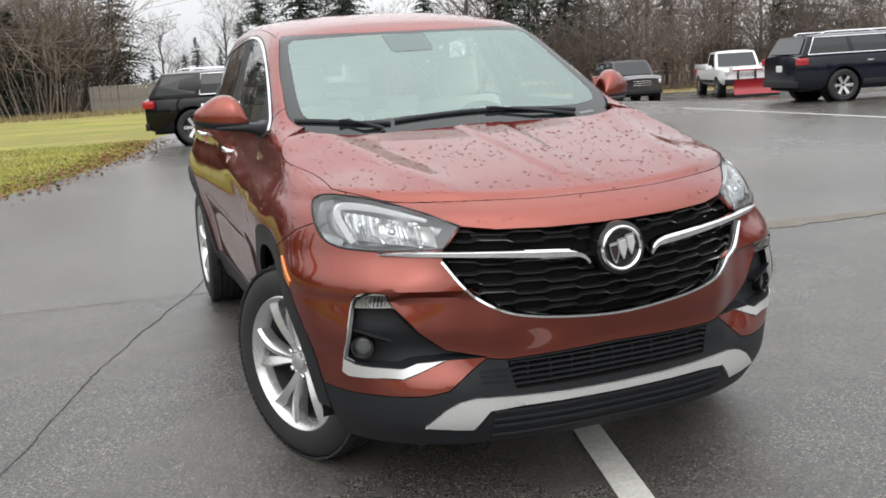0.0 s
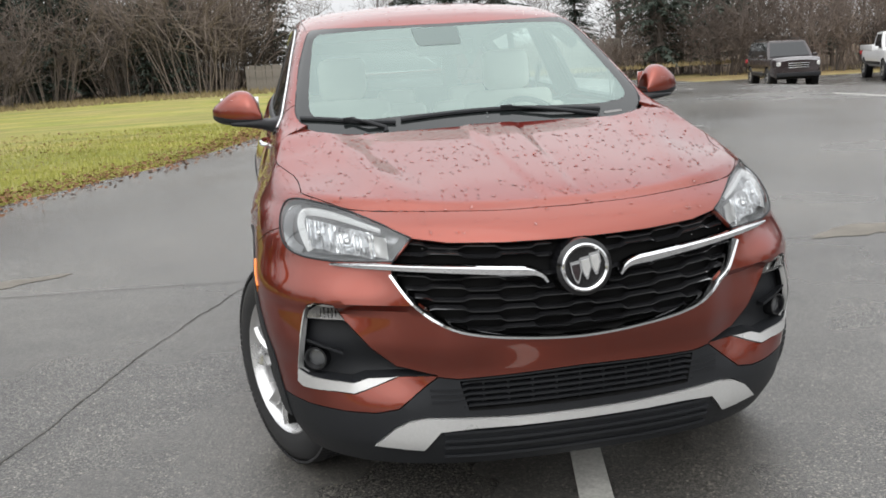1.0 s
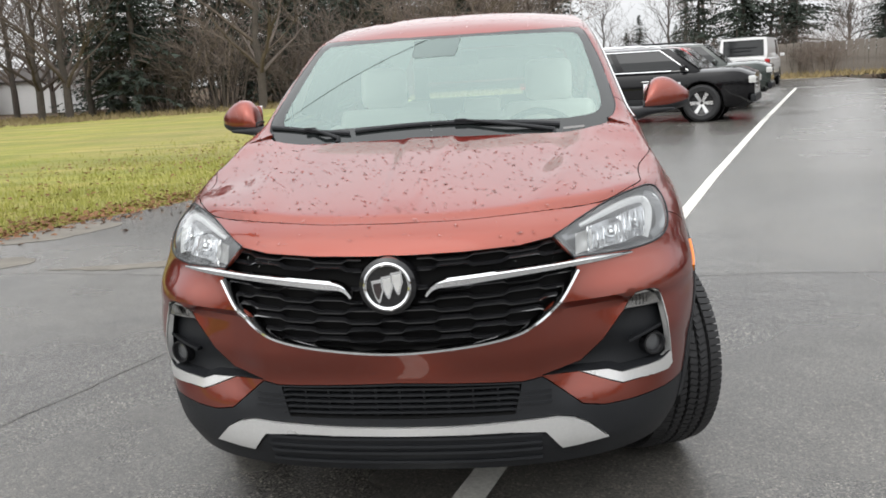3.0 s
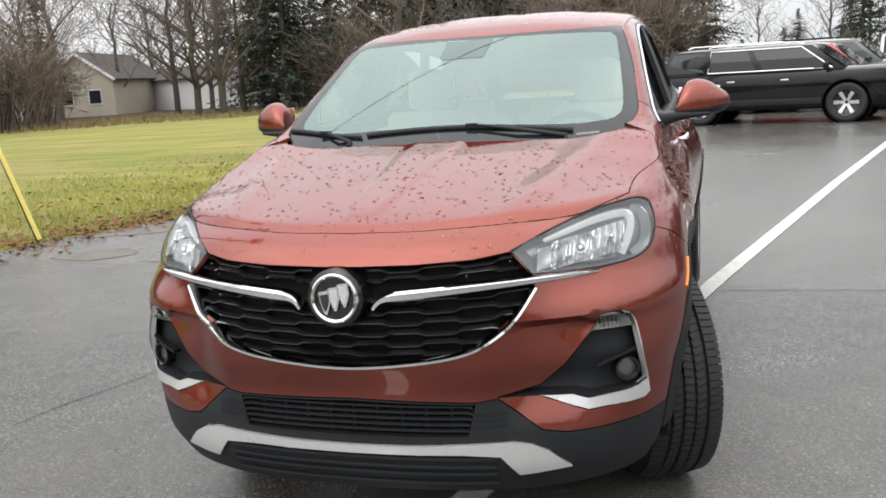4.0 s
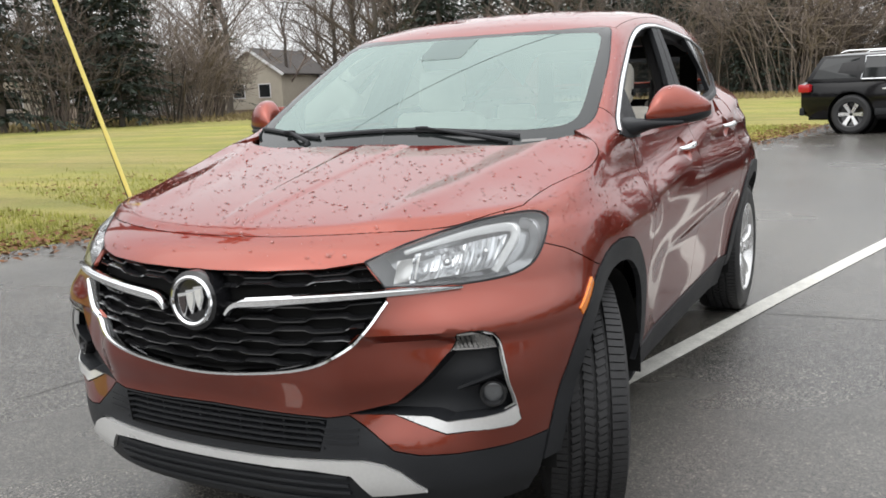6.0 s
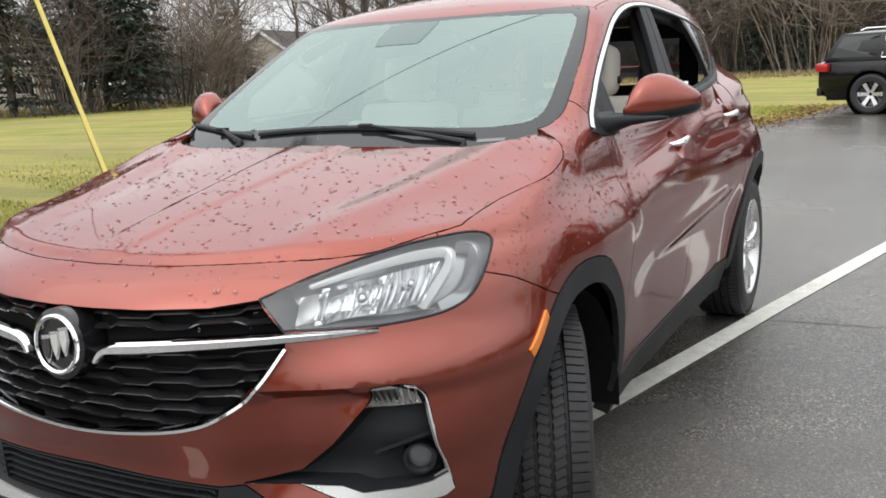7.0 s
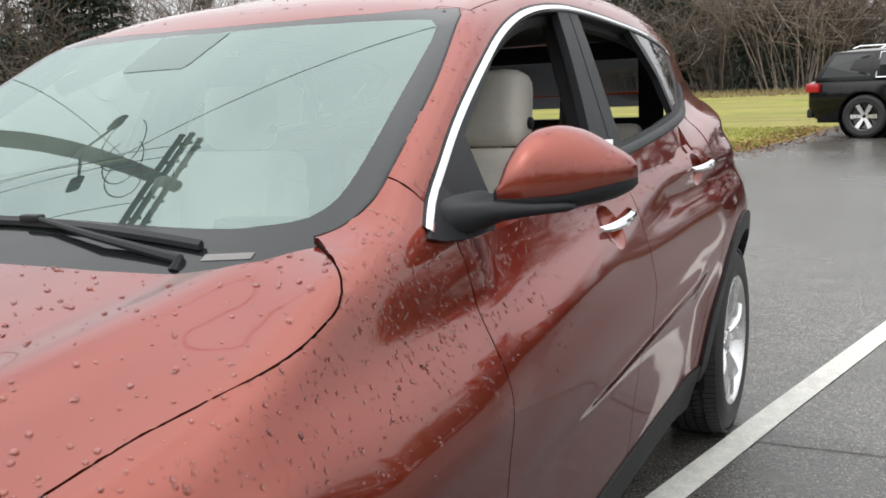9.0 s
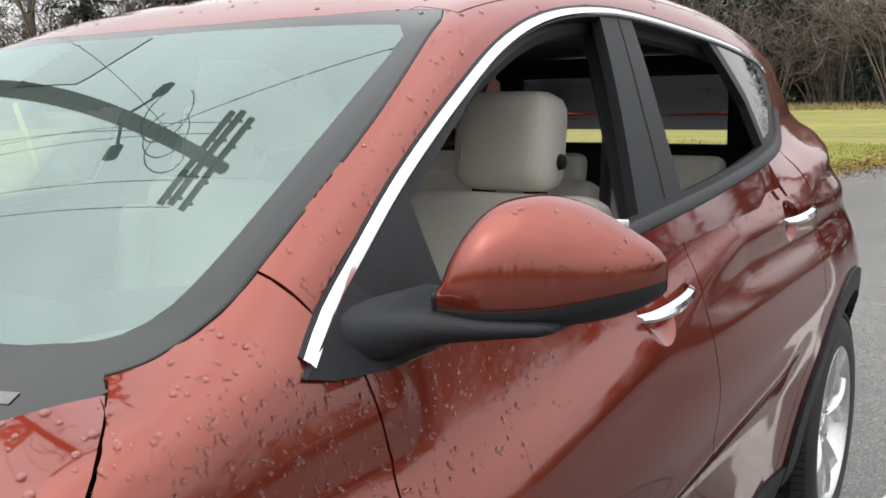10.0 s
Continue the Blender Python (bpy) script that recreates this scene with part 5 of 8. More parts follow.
for row, zc in enumerate((0.848, 0.826, 0.766, 0.738, 0.710, 0.682, 0.654, 0.628)):
    lower_bar = zc < 0.79
    rise = (lambda x: 0.012 * (x / 0.45) ** 2) if lower_bar else (lambda x: 0.016 * (x / 0.45) ** 2 - 0.004)
    for s in (1, -1):
        x1 = grille_x(min(zc + 0.004, 0.87)) - 0.004
        xs = [x for x in np.linspace(0.0 if not 0.72 < zc < 0.85 else 0.075, x1, 54)]
        pts = [(x, zc + rise(x) + float(wave(x, row))) for x in xs]
        pts = [p for p in pts if p[0] < grille_x(p[1]) + 0.003]
        if len(pts) < 4:
            continue
        bm, rows = bmesh.new(), []
        for c, (x, z) in zip(skin_points(pts, 0.016), pts):
            w = float(wave(x, row))
            c = c + Vector((0, -w * 0.6, 0))
            rows.append([c + Vector((0, 0.026, 0.007)), c + Vector((0, 0.009, 0.0065)), c + Vector((0, -0.002, 0.0005)), c + Vector((0, 0.001, -0.003)), c + Vector((0, 0.026, -0.007))])
        ribbon(bm, rows)
        part("grille_bar", bm if s == 1 else mirrored(bm), GRILLE_BLACK, grille)
for s in (1, -1):
    bm = nose_bar(spline([(0.100, 0.757), (0.112, 0.773), (0.135, 0.784), (0.198, 0.790), (0.35, 0.801), (0.494, 0.808), (0.640, 0.811)], 46), 0.023, 0.013, 0.02,
                  lambda t: 0.45 + 0.75 * min(t / 0.12, 1) * (1 - 0.75 * max(0, (t - 0.2) / 0.8)) - 0.42 * max(0, (t - 0.82) / 0.18))
    part("chrome_wing", bm if s == 1 else mirrored(bm), CHROME, car, "bright chrome wing bar")
u_line = spline([(-0.494, 0.790), (-0.445, 0.714), (-0.380, 0.661), (-0.315, 0.632), (-0.191, 0.611), (0, 0.597), (0.191, 0.611), (0.315, 0.632), (0.380, 0.661), (0.445, 0.714), (0.494, 0.790)], 90)
part("grille_surround", nose_bar(u_line, 0.011, 0.010, 0.02), CHROME, car, "thin chrome grille surround")
# badge: ring, disc and three plain slanted plates
badge = new("badge")
badge.parent = car
tagged(badge, "round chrome badge with three slanted plates")
mb = Matrix.Translation((0, -2.158, 0.786)) @ Matrix.Rotation(radians(-4), 4, "X")
bm = bmesh.new()
lathe(bm, [(0.05, 0.080), (-0.004, 0.076), (-0.008, 0.066), (-0.006, 0.060), (0.02, 0.055)], 44, "y", mb)
part("badge_base", bm, GLOSS_BLACK, badge)
bm = bmesh.new()
lathe(bm, [(-0.006, 0.066), (-0.013, 0.064), (-0.015, 0.060), (-0.012, 0.055), (-0.004, 0.054)], 48, "y", mb)
part("badge_ring", bm, CHROME, badge, "chrome ring")
bm = bmesh.new()
lathe(bm, [(-0.004, 0.055), (-0.005, 0.001)], 40, "y", mb)
part("badge_disc", bm, GLOSS_BLACK, badge)
for k, (dx, dz, mat) in enumerate(((-0.026, -0.010, MAROON_PAINT), (0.0, 0.0, SILVER), (0.026, 0.010, SILVER))):
    outline = [(-0.016, 0.026), (0.013, 0.031), (0.017, 0.002), (0.007, -0.030), (0.002, -0.033), (-0.005, -0.021), (-0.012, 0.0)]
    for sc, m2, o in ((1.0, CHROME, -0.011), (0.72, mat, -0.0135)):
        bm = bmesh.new()
        prism(bm, [(x * sc + dx, z * sc + dz) for x, z in outline], 0, 0.004, mb @ Matrix.Translation((0, o, 0)) @ Matrix.Rotation(radians(90), 4, "X") @ Matrix.Translation((0, 0, -0.002)))
        part("badge_plate", bm, m2, badge, smooth=False)

# ------------------------------------------------ lower intake
for k, zc in enumerate((0.482, 0.466, 0.450, 0.434, 0.418)):
    bm, rows = bmesh.new(), []
    xs = np.linspace(-0.33, 0.33, 31) if k in (0, 4) else np.linspace(-0.415, 0.415, 41)
    for x in xs:
        rows.append(skin_points([(abs(x), zc)], 0.008 if abs(x) < 0.325 else -0.003)[0])
    rr = [[Vector((x, c.y + 0.03, zc + 0.004)), Vector((x, c.y, zc + 0.003)), Vector((x, c.y, zc - 0.003)), Vector((x, c.y + 0.03, zc - 0.005))] for x, c in zip(xs, rows)]
    part("intake_bar", ribbon(bm, rr), BLACK, car)
for x in np.linspace(-0.27, 0.27, 9):
    bm = bmesh.new()
    y = float(front_y(abs(x), 0.45)) + 0.026
    box(bm, (0.006, 0.012, 0.085), Matrix.Translation((x, y, 0.448)))
    part("intake_rib", bm, BLACK, car, smooth=False)
for zc in (0.345, 0.322, 0.300, 0.268):
    xs = np.linspace(-0.385, 0.385, 27)
    cs = skin_points([(abs(x), zc) for x in xs], -0.002)
    rr = [[Vector((x, c.y + 0.02, zc + 0.006)), Vector((x, c.y - 0.006, zc + 0.004)), Vector((x, c.y - 0.006, zc - 0.004)), Vector((x, c.y + 0.02, zc - 0.006))] for x, c in zip(xs, cs)]
    part("valance_rib", ribbon(bmesh.new(), rr), BLACK, car)

# ------------------------------------------------ mirrors
MIRROR_TOP = curve((0.0, 1.168), (0.03, 1.200), (0.13, 1.238), (0.26, 1.257), (0.40, 1.261), (0.57, 1.253), (0.70, 1.239), (0.84, 1.219), (0.95, 1.202), (1.0, 1.188))
MIRROR_SEAM = curve((0.0, 1.148), (0.5, 1.152), (1.0, 1.168))
MIRROR_FOOT = curve((0.0, 1.122), (0.5, 1.125), (0.8, 1.133), (0.95, 1.146), (1.0, 1.156))


def mirror(s):
    base = new("door_mirror")
    base.parent = car
    tagged(base, "copper-red door mirror with black lower shell")
    cap, low = [], []
    n = 26
    for t in 1 - (1 - np.linspace(0, 1, 30)) ** 1.5:
        x = 0.792 + 0.190 * t
        cy = -0.690 + 0.085 * t ** 1.4
        e = math.sqrt(max(0.0, 1 - max(0.0, (t - 0.25) / 0.75) ** 3.2))
        ry = 0.080 * e * (0.86 + 0.14 * float(ramp(t, 0, 0.3))) + 0.0015
        zs, zt, zf = float(MIRROR_SEAM(t)), float(MIRROR_TOP(t)), float(MIRROR_FOOT(t))
        row = []
        for k in range(n + 1):
            a = -0.22 + (math.pi + 0.22) * k / n
            c, si = math.cos(a), math.sin(a)
            yy = -ry * math.copysign(abs(c) ** 0.75, c) * (1.0 if c > 0 else 0.5)
            row.append(Vector((s * x, cy + yy, zs + 0.012 * e + (zt - zs - 0.012 * e) * max(si, 0) ** 0.80 + (0.05 * si * e if si < 0 else 0))))
        cap.append(row)
        row = []
        for k in range(n + 1):
            a = math.pi * k / n
            c, si = math.cos(a), math.sin(a)
            yy = -(ry + 0.004 * e) * math.copysign(abs(c) ** 0.7, c) * (1.0 if c > 0 else 0.5)
            row.append(Vector((s * x, cy + yy, zs + 0.001 - (zs - zf) * max(si, 0) ** 0.75)))
        low.append(row)
    for name, rows, mat in (("mirror_cap", cap, PAINT), ("mirror_shell", low, BLACK)):
        bm = bmesh.new()
        vs = [[bm.verts.new(p) for p in r] for r in rows]
        for a, b in zip(vs, vs[1:]):
            for i in range(n):
                bm.faces.new((a[i], a[i + 1], b[i + 1], b[i]))
            bm.faces.new((a[n], a[0], b[0], b[n]))
        bm.faces.new(vs[0])
        bmesh.ops.remove_doubles(bm, verts=bm.verts, dist=1e-5)
        bmesh.ops.recalc_face_normals(bm, faces=bm.faces)
        part(name, bm, mat, base, "black textured lower shell" if mat is BLACK else "copper-red painted cap", flat_angle=50)
    # dark gasket round the cap's inner edge
    bm = bmesh.new()
    tube(bm, [p + Vector((-s * 0.001, 0.0, 0.0)) for p in cap[0]], 0.0028, 6)
    part("cap_gasket", bm, BLACK, base)
    bm = bmesh.new()
    rows = []
    for x, y0, y1, z0, z1 in ((0.695, -0.872, -0.640, 1.086, 1.185), (0.722, -0.862, -0.645, 1.086, 1.160), (0.742, -0.840, -0.645, 1.090, 1.150), (0.768, -0.805, -0.645, 1.100, 1.149),
                              (0.800, -0.785, -0.645, 1.112, 1.149), (0.860, -0.765, -0.645, 1.122, 1.145), (0.900, -0.745, -0.655, 1.126, 1.143), (0.912, -0.735, -0.665, 1.130, 1.140)):
        ym, q = (y0 + y1) / 2, []
        for k in range(16):
            a = math.tau * k / 16
            c, si = math.cos(a), math.sin(a)
            q.append(Vector((s * x, ym + (y1 - y0) / 2 * math.copysign(abs(c) ** 0.55, c), (z0 + z1) / 2 + (z1 - z0) / 2 * math.copysign(abs(si) ** 0.55, si))))
        rows.append(q)
    ribbon(bm, rows)
    part("mirror_arm", bm, BLACK, base, "black mirror arm", flat_angle=60)
    bm = bmesh.new()
    box(bm, (0.150, 0.004, 0.095), Matrix.Translation((s * 0.872, -0.632, 1.185)) @ Matrix.Rotation(radians(s * 8), 4, "Z"), 0.0015)
    part("mirror_glass", bm, CHROME, base, "silvered mirror glass")
    # corner cover between pillar and door glass
    bm = bmesh.new()
    tri = [(-0.912, 1.110), (-0.80, 1.180), (-0.665, 1.262), (-0.655, 1.135), (-0.68, 1.086), (-0.80, 1.090), (-0.878, 1.100)]
    k = len(tri)

    def cover_x(y, z, o):
        return s * (max(foot_x(y, z), float(side_x(y, z))) + o)

    a = [bm.verts.new((cover_x(y, z, 0.007), y, z)) for y, z in tri]
    b = [bm.verts.new((cover_x(y, z, -0.02), y, z)) for y, z in tri]
    mid = bm.verts.new((cover_x(-0.76, 1.14, 0.010), -0.76, 1.14))
    for i in range(k):
        bm.faces.new((a[i], a[(i + 1) % k], mid))
        bm.faces.new((a[i], a[(i + 1) % k], b[(i + 1) % k], b[i]))
    bmesh.ops.recalc_face_normals(bm, faces=bm.faces)
    part("corner_cover", bm, BLACK, base, smooth=False)
    return base


for s in (1, -1):
    mirror(s)

# ------------------------------------------------ handles, seams, wipers
for s in (1, -1):
    for y0, y1, z0, z1 in HANDLES:
        h = new("door_handle")
        h.parent = car
        bm, rows = bmesh.new(), []
        for t in np.linspace(0, 1, 14):
            y, z = y0 + (y1 - y0) * t, z0 + (z1 - z0) * t
            x0 = float(side_x(y, z)) + 0.006 + 0.032 * math.sin(math.pi * t) ** 0.45
            hh = 0.013 * (0.5 + 0.5 * math.sin(math.pi * t) ** 0.5)
            rows.append([Vector((s * (x0 - 0.010), y, z + hh)), Vector((s * x0, y, z + hh * 0.6)), Vector((s * (x0 + 0.003), y, z)), Vector((s * x0, y, z - hh * 0.6)), Vector((s * (x0 - 0.010), y, z - hh))])
        part("handle_bar", ribbon(bm, rows), CHROME, h, "chrome door handle bar")
        bm = bmesh.new()
        n, rings = 24, []
        for r, deep in ((1.03, -0.0006), (0.94, -0.004), (0.80, -0.010), (0.60, -0.015), (0.35, -0.019), (0.05, -0.020)):
            rings.append([Vector((s * float(side_x(y, z, deep)), y, z)) for y, z in handle_dish(y0, y1, z0, z1, r)])
        vs = [[bm.verts.new(v) for v in ring] for ring in rings]
        for a, b in zip(vs, vs[1:]):
            for k in range(n):
                bm.faces.new((a[k], a[(k + 1) % n], b[(k + 1) % n], b[k]))
        bmesh.ops.recalc_face_normals(bm, faces=bm.faces)
        part("handle_recess", bm, PAINT, h, flat_angle=175)


def on_glass(x, y, off):
    return Vector((x, y, float(top_z(abs(x), y, cabin)) + off))


for pts, pivot in (([(-0.30, -1.088), (0.03, -1.080), (0.28, -1.083), (0.46, -1.085)], (0.44, -1.12)), ([(-0.655, -0.985), (-0.56, -1.02), (-0.44, -1.065), (-0.32, -1.095)], (-0.36, -1.12))):
    w = new("wiper")
    w.parent = car
    tagged(w, "black windscreen wiper")
    line = [on_glass(x, y, 0.012) for x, y in spline(pts, 22)]
    bm = bmesh.new()
    ribbon(bm, [[p + Vector((0, -0.005, -0.009)), p + Vector((0, -0.005, -0.001)), p + Vector((0, 0.003, 0.005)), p + Vector((0, 0.008, -0.001)), p + Vector((0, 0.006, -0.009))] for p in line])
    part("wiper_blade", bm, BLACK, w)
    bm = bmesh.new()
    mid = line[len(line) // 2]
    end = Vector((pivot[0], pivot[1], float(top_z(abs(pivot[0]), -1.10, cabin)) - 0.005))
    tube(bm, [end - Vector((0, 0, 0.012)), end + Vector((0, 0.01, 0.004)), (end + mid) / 2 + Vector((0, -0.008, 0.008)), mid + Vector((0, 0, 0.006))], [0.012, 0.009, 0.007, 0.004], 8)
    part("wiper_arm", bm, BLACK, w)
    bm = bmesh.new()
    box(bm, (0.045, 0.018, 0.012), Matrix.Translation(mid + Vector((0, 0, 0.004))), 0.004)
    part("wiper_joint", bm, BLACK, w)
# thin pale strip lying on the black border
bm = bmesh.new()
ribbon(bm, [[on_glass(x, y - 0.006, 0.0008), on_glass(x, y - 0.006, 0.0016), on_glass(x, y + 0.006, 0.0016), on_glass(x, y + 0.006, 0.0008)] for x, y in spline([(0.472, -1.096), (0.51, -1.087), (0.549, -1.077)], 8)])
part("screen_foot_strip", bm, LINING, car, "pale strip at the windscreen's foot", smooth=False)
# cowl between bonnet and glass
bm, rows = bmesh.new(), []
for x in np.linspace(-0.662, 0.662, 35):
    yb = float(np.interp(abs(x), [0, 0.35, 0.55, 0.60, 0.662], [-1.185, -1.175, -1.15, -1.12, -1.055]))
    z = float(top_z(abs(x), yb, lower))
    rows.append([Vector((x, yb - 0.03, z - 0.012)), Vector((x, yb + 0.02, z - 0.014)), Vector((x, yb + 0.10, z - 0.03)), Vector((x, yb + 0.10, z - 0.08)), Vector((x, yb - 0.03, z - 0.08))])
part("cowl_panel", ribbon(bm, rows), BLACK, car, "black plastic cowl under the wipers")

# ------------------------------------------------ inside
def cushion(bm, size, m, bevel):
    return box(bm, size, m, bevel, 4)


def seat(x):
    st = new("front_seat")
    st.parent = car
    tagged(st, "cream leather front seat")
    bm = bmesh.new()
    cushion(bm, (0.50, 0.50, 0.16), pose(x, -0.27, 0.68, 6), 0.05)
    part("seat_cushion", bm, LEATHER, st)
    lean = pose(x, 0.0, 0.89, -12)
    bm = bmesh.new()
    cushion(bm, (0.44, 0.13, 0.56), lean, 0.055)
    part("backrest", bm, LEATHER, st)
    for q in (-1, 1):
        bm = bmesh.new()
        cushion(bm, (0.09, 0.17, 0.46), lean @ pose(q * 0.20, -0.03, -0.03, 0, 0, q * 14), 0.04)
        part("side_bolster", bm, LEATHER, st)
        bm = bmesh.new()
        tube(bm, [lean @ Vector((q * 0.06, 0.01, 0.25)), lean @ Vector((q * 0.06, 0.01, 0.34))], 0.008, 8)
        part("headrest_post", bm, CHROME, st)
        bm = bmesh.new()
        box(bm, (0.04, 0.03, 0.012), lean @ pose(q * 0.06, 0.01, 0.283), 0.004)
        part("post_collar", bm, BLACK, st)
    bm = bmesh.new()
    cushion(bm, (0.225, 0.118, 0.196), lean @ pose(0, -0.005, 0.382, 4), 0.057)
    part("headrest", bm, LEATHER, st, "cream leather headrest with stitched seam")
    for q in (-1, 1):
        bm = bmesh.new()
        tube(bm, [lean @ Vector((q * 0.075, -0.0615 - 0.115 * dz * 0.07, 0.385 + dz)) for dz in np.linspace(-0.048, 0.048, 7)], 0.0010, 5)
        part("seam", bm, LEATHER, st)
    bm = bmesh.new()
    lathe(bm, [(0, 0.016), (0.008, 0.014), (0.010, 0.001)], 16, "x", lean @ pose(0.112, 0.0, 0.345))
    part("release_button", bm, BLACK, st)
    return st


for x in (0.41, -0.40):
    seat(x)
rear = new("rear_bench")
rear.parent = car
tagged(rear, "cream leather rear bench")
for x, w in ((-0.43, 0.42), (0.0, 0.34), (0.43, 0.42)):
    bm = bmesh.new()
    cushion(bm, (w, 0.13, 0.52), pose(x, 0.98, 0.83, -16), 0.05)
    part("bench_back", bm, LEATHER, rear)
    bm = bmesh.new()
    cushion(bm, (w, 0.48, 0.16), pose(x, 0.68, 0.68, 5), 0.05)
    part("bench_cushion", bm, LEATHER, rear)
    bm = bmesh.new()
    cushion(bm, (0.22, 0.08, 0.10), pose(x, 1.07, 1.115, -10), 0.035)
    part("bench_headrest", bm, LEATHER, rear)
dash = new("dashboard")
dash.parent = car
tagged(dash, "charcoal dashboard with steering wheel")
bm, rows = bmesh.new(), []
for y, zt in ((-1.03, 1.055), (-0.90, 1.062), (-0.72, 1.05), (-0.62, 1.03), (-0.58, 0.98), (-0.60, 0.75)):
    rows.append([Vector((x, y, zt - 0.02 * (abs(x) / 0.66) ** 4)) for x in np.linspace(-0.66, 0.66, 15)] + [Vector((0.66, y, 0.6)), Vector((-0.66, y, 0.6))])
part("dash_top", ribbon(bm, rows), TRIM, dash)
bm = bmesh.new()
box(bm, (0.34, 0.20, 0.07), pose(0.365, -0.68, 1.06, -8), 0.03, 3)
part("instrument_hood", bm, TRIM, dash)
bm = bmesh.new()
ms = pose(0.365, -0.42, 0.975, 62)
n = 40
tube(bm, [ms @ Vector((0.182 * math.cos(k * math.tau / n), 0.182 * math.sin(k * math.tau / n), 0)) for k in range(n + 1)], 0.015, 10)
part("steering_wheel", bm, TRIM, dash, "charcoal steering wheel")
bm = bmesh.new()
box(bm, (0.17, 0.13, 0.05), ms, 0.025, 3)
for a in (-0.35, math.pi + 0.35, -math.pi / 2):
    box(bm, (0.12, 0.035, 0.018), ms @ Matrix.Rotation(a, 4, "Z") @ Matrix.Translation((0.12, 0, 0)), 0.006)
part("steering_boss", bm, TRIM, dash)
bm = bmesh.new()
ribbon(bm, [[on_glass(x, y, -0.006 - o) for y, o in ((-0.625, 0), (-0.49, 0), (-0.49, 0.035), (-0.60, 0.05))] for x in (-0.135, -0.05, 0.05)])
part("camera_module", bm, TRIM, car, "dark camera housing behind the windscreen")
pts = [[on_glass(x0 + (x1 - x0) * k / 8, y, 0.0012) for k in range(9)] for y, x0, x1 in ((-0.628, -0.132, 0.034), (-0.610, -0.143, 0.042), (-0.57, -0.144, 0.046), (-0.53, -0.144, 0.050), (-0.487, -0.144, 0.054))]
patch_bm = grid_mesh(np.array([[tuple(p) for p in r] for r in pts]))
patch_bm.normal_update()
if sum(f.normal.z for f in patch_bm.faces) < 0:
    bmesh.ops.reverse_faces(patch_bm, faces=patch_bm.faces)
part("sensor_patch", patch_bm, SENSOR, car, "dark ceramic patch over the camera")
bm = bmesh.new()
box(bm, (0.24, 0.025, 0.065), pose(-0.0, -0.47, 1.385, 12), 0.012, 3)
part("inside_mirror", bm, TRIM, car, "inside rear-view mirror")
# lining under the roof, door cards, tail closing
for size, at in (((1.05, 0.03, 0.52), (0, 1.66, 0.90)), ((0.10, 0.03, 0.26), (0.44, 1.60, 1.28)), ((0.10, 0.03, 0.26), (-0.44, 1.60, 1.28)), ((0.9, 0.03, 0.07), (0, 1.50, 1.43)),
                 ((0.03, 0.55, 0.44), (0.58, 1.38, 0.94)), ((0.03, 0.55, 0.44), (-0.58, 1.38, 0.94))):
    bm = bmesh.new()
    box(bm, size, Matrix.Translation(at), 0.01)
    part("tail_lining", bm, TRIM, car)
ys = np.linspace(-0.40, 1.55, 24)
rows = []
for y in ys:
    rows.append([(x, y, float(top_z(abs(x), y, cabin)) - 0.035) for x in np.linspace(-0.575, 0.575, 15)])
bm = grid_mesh(np.array(rows))
part("headliner", bm, LINING, car, "grey roof lining")
for s in (1, -1):
    for y0, y1 in ((-0.80, 0.07), (0.12, 0.95)):
        bm = bmesh.new()
        box(bm, (0.05, y1 - y0, 0.62), Matrix.Translation((s * 0.70, (y0 + y1) / 2, 0.80)), 0.02)
        box(bm, (0.07, (y1 - y0) * 0.7, 0.06), Matrix.Translation((s * 0.66, (y0 + y1) / 2, 0.90)), 0.02)
        part("door_card", bm, TRIM, car, "charcoal door lining")
    bm = bmesh.new()
    lo, hi = (s * 0.70, 0.03, 1.12), (s * 0.565, 0.14, 1.50)
    tube(bm, [lo, hi], 0.035, 8)
    part("pillar_lining", bm, TRIM, car)
for s in (1, -1):
    bm = bmesh.new()
    tube(bm, [(s * (float(side_x(y, z, 0, cabin)) - 0.055), y, z) for y, z in spline([(-0.40, 1.37), (-0.17, 1.45), (0.10, 1.485), (0.5, 1.475), (1.0, 1.43)], 24)], 0.024, 8)
    part("roof_side_lining", bm, TRIM, car, "dark lining over the doors")
bm = bmesh.new()
tube(bm, [(0.60, 0.12, 1.28), (0.57, 0.17, 1.10), (0.50, 0.20, 0.85)], 0.012, 6)
part("seat_belt", bm, TRIM, car)


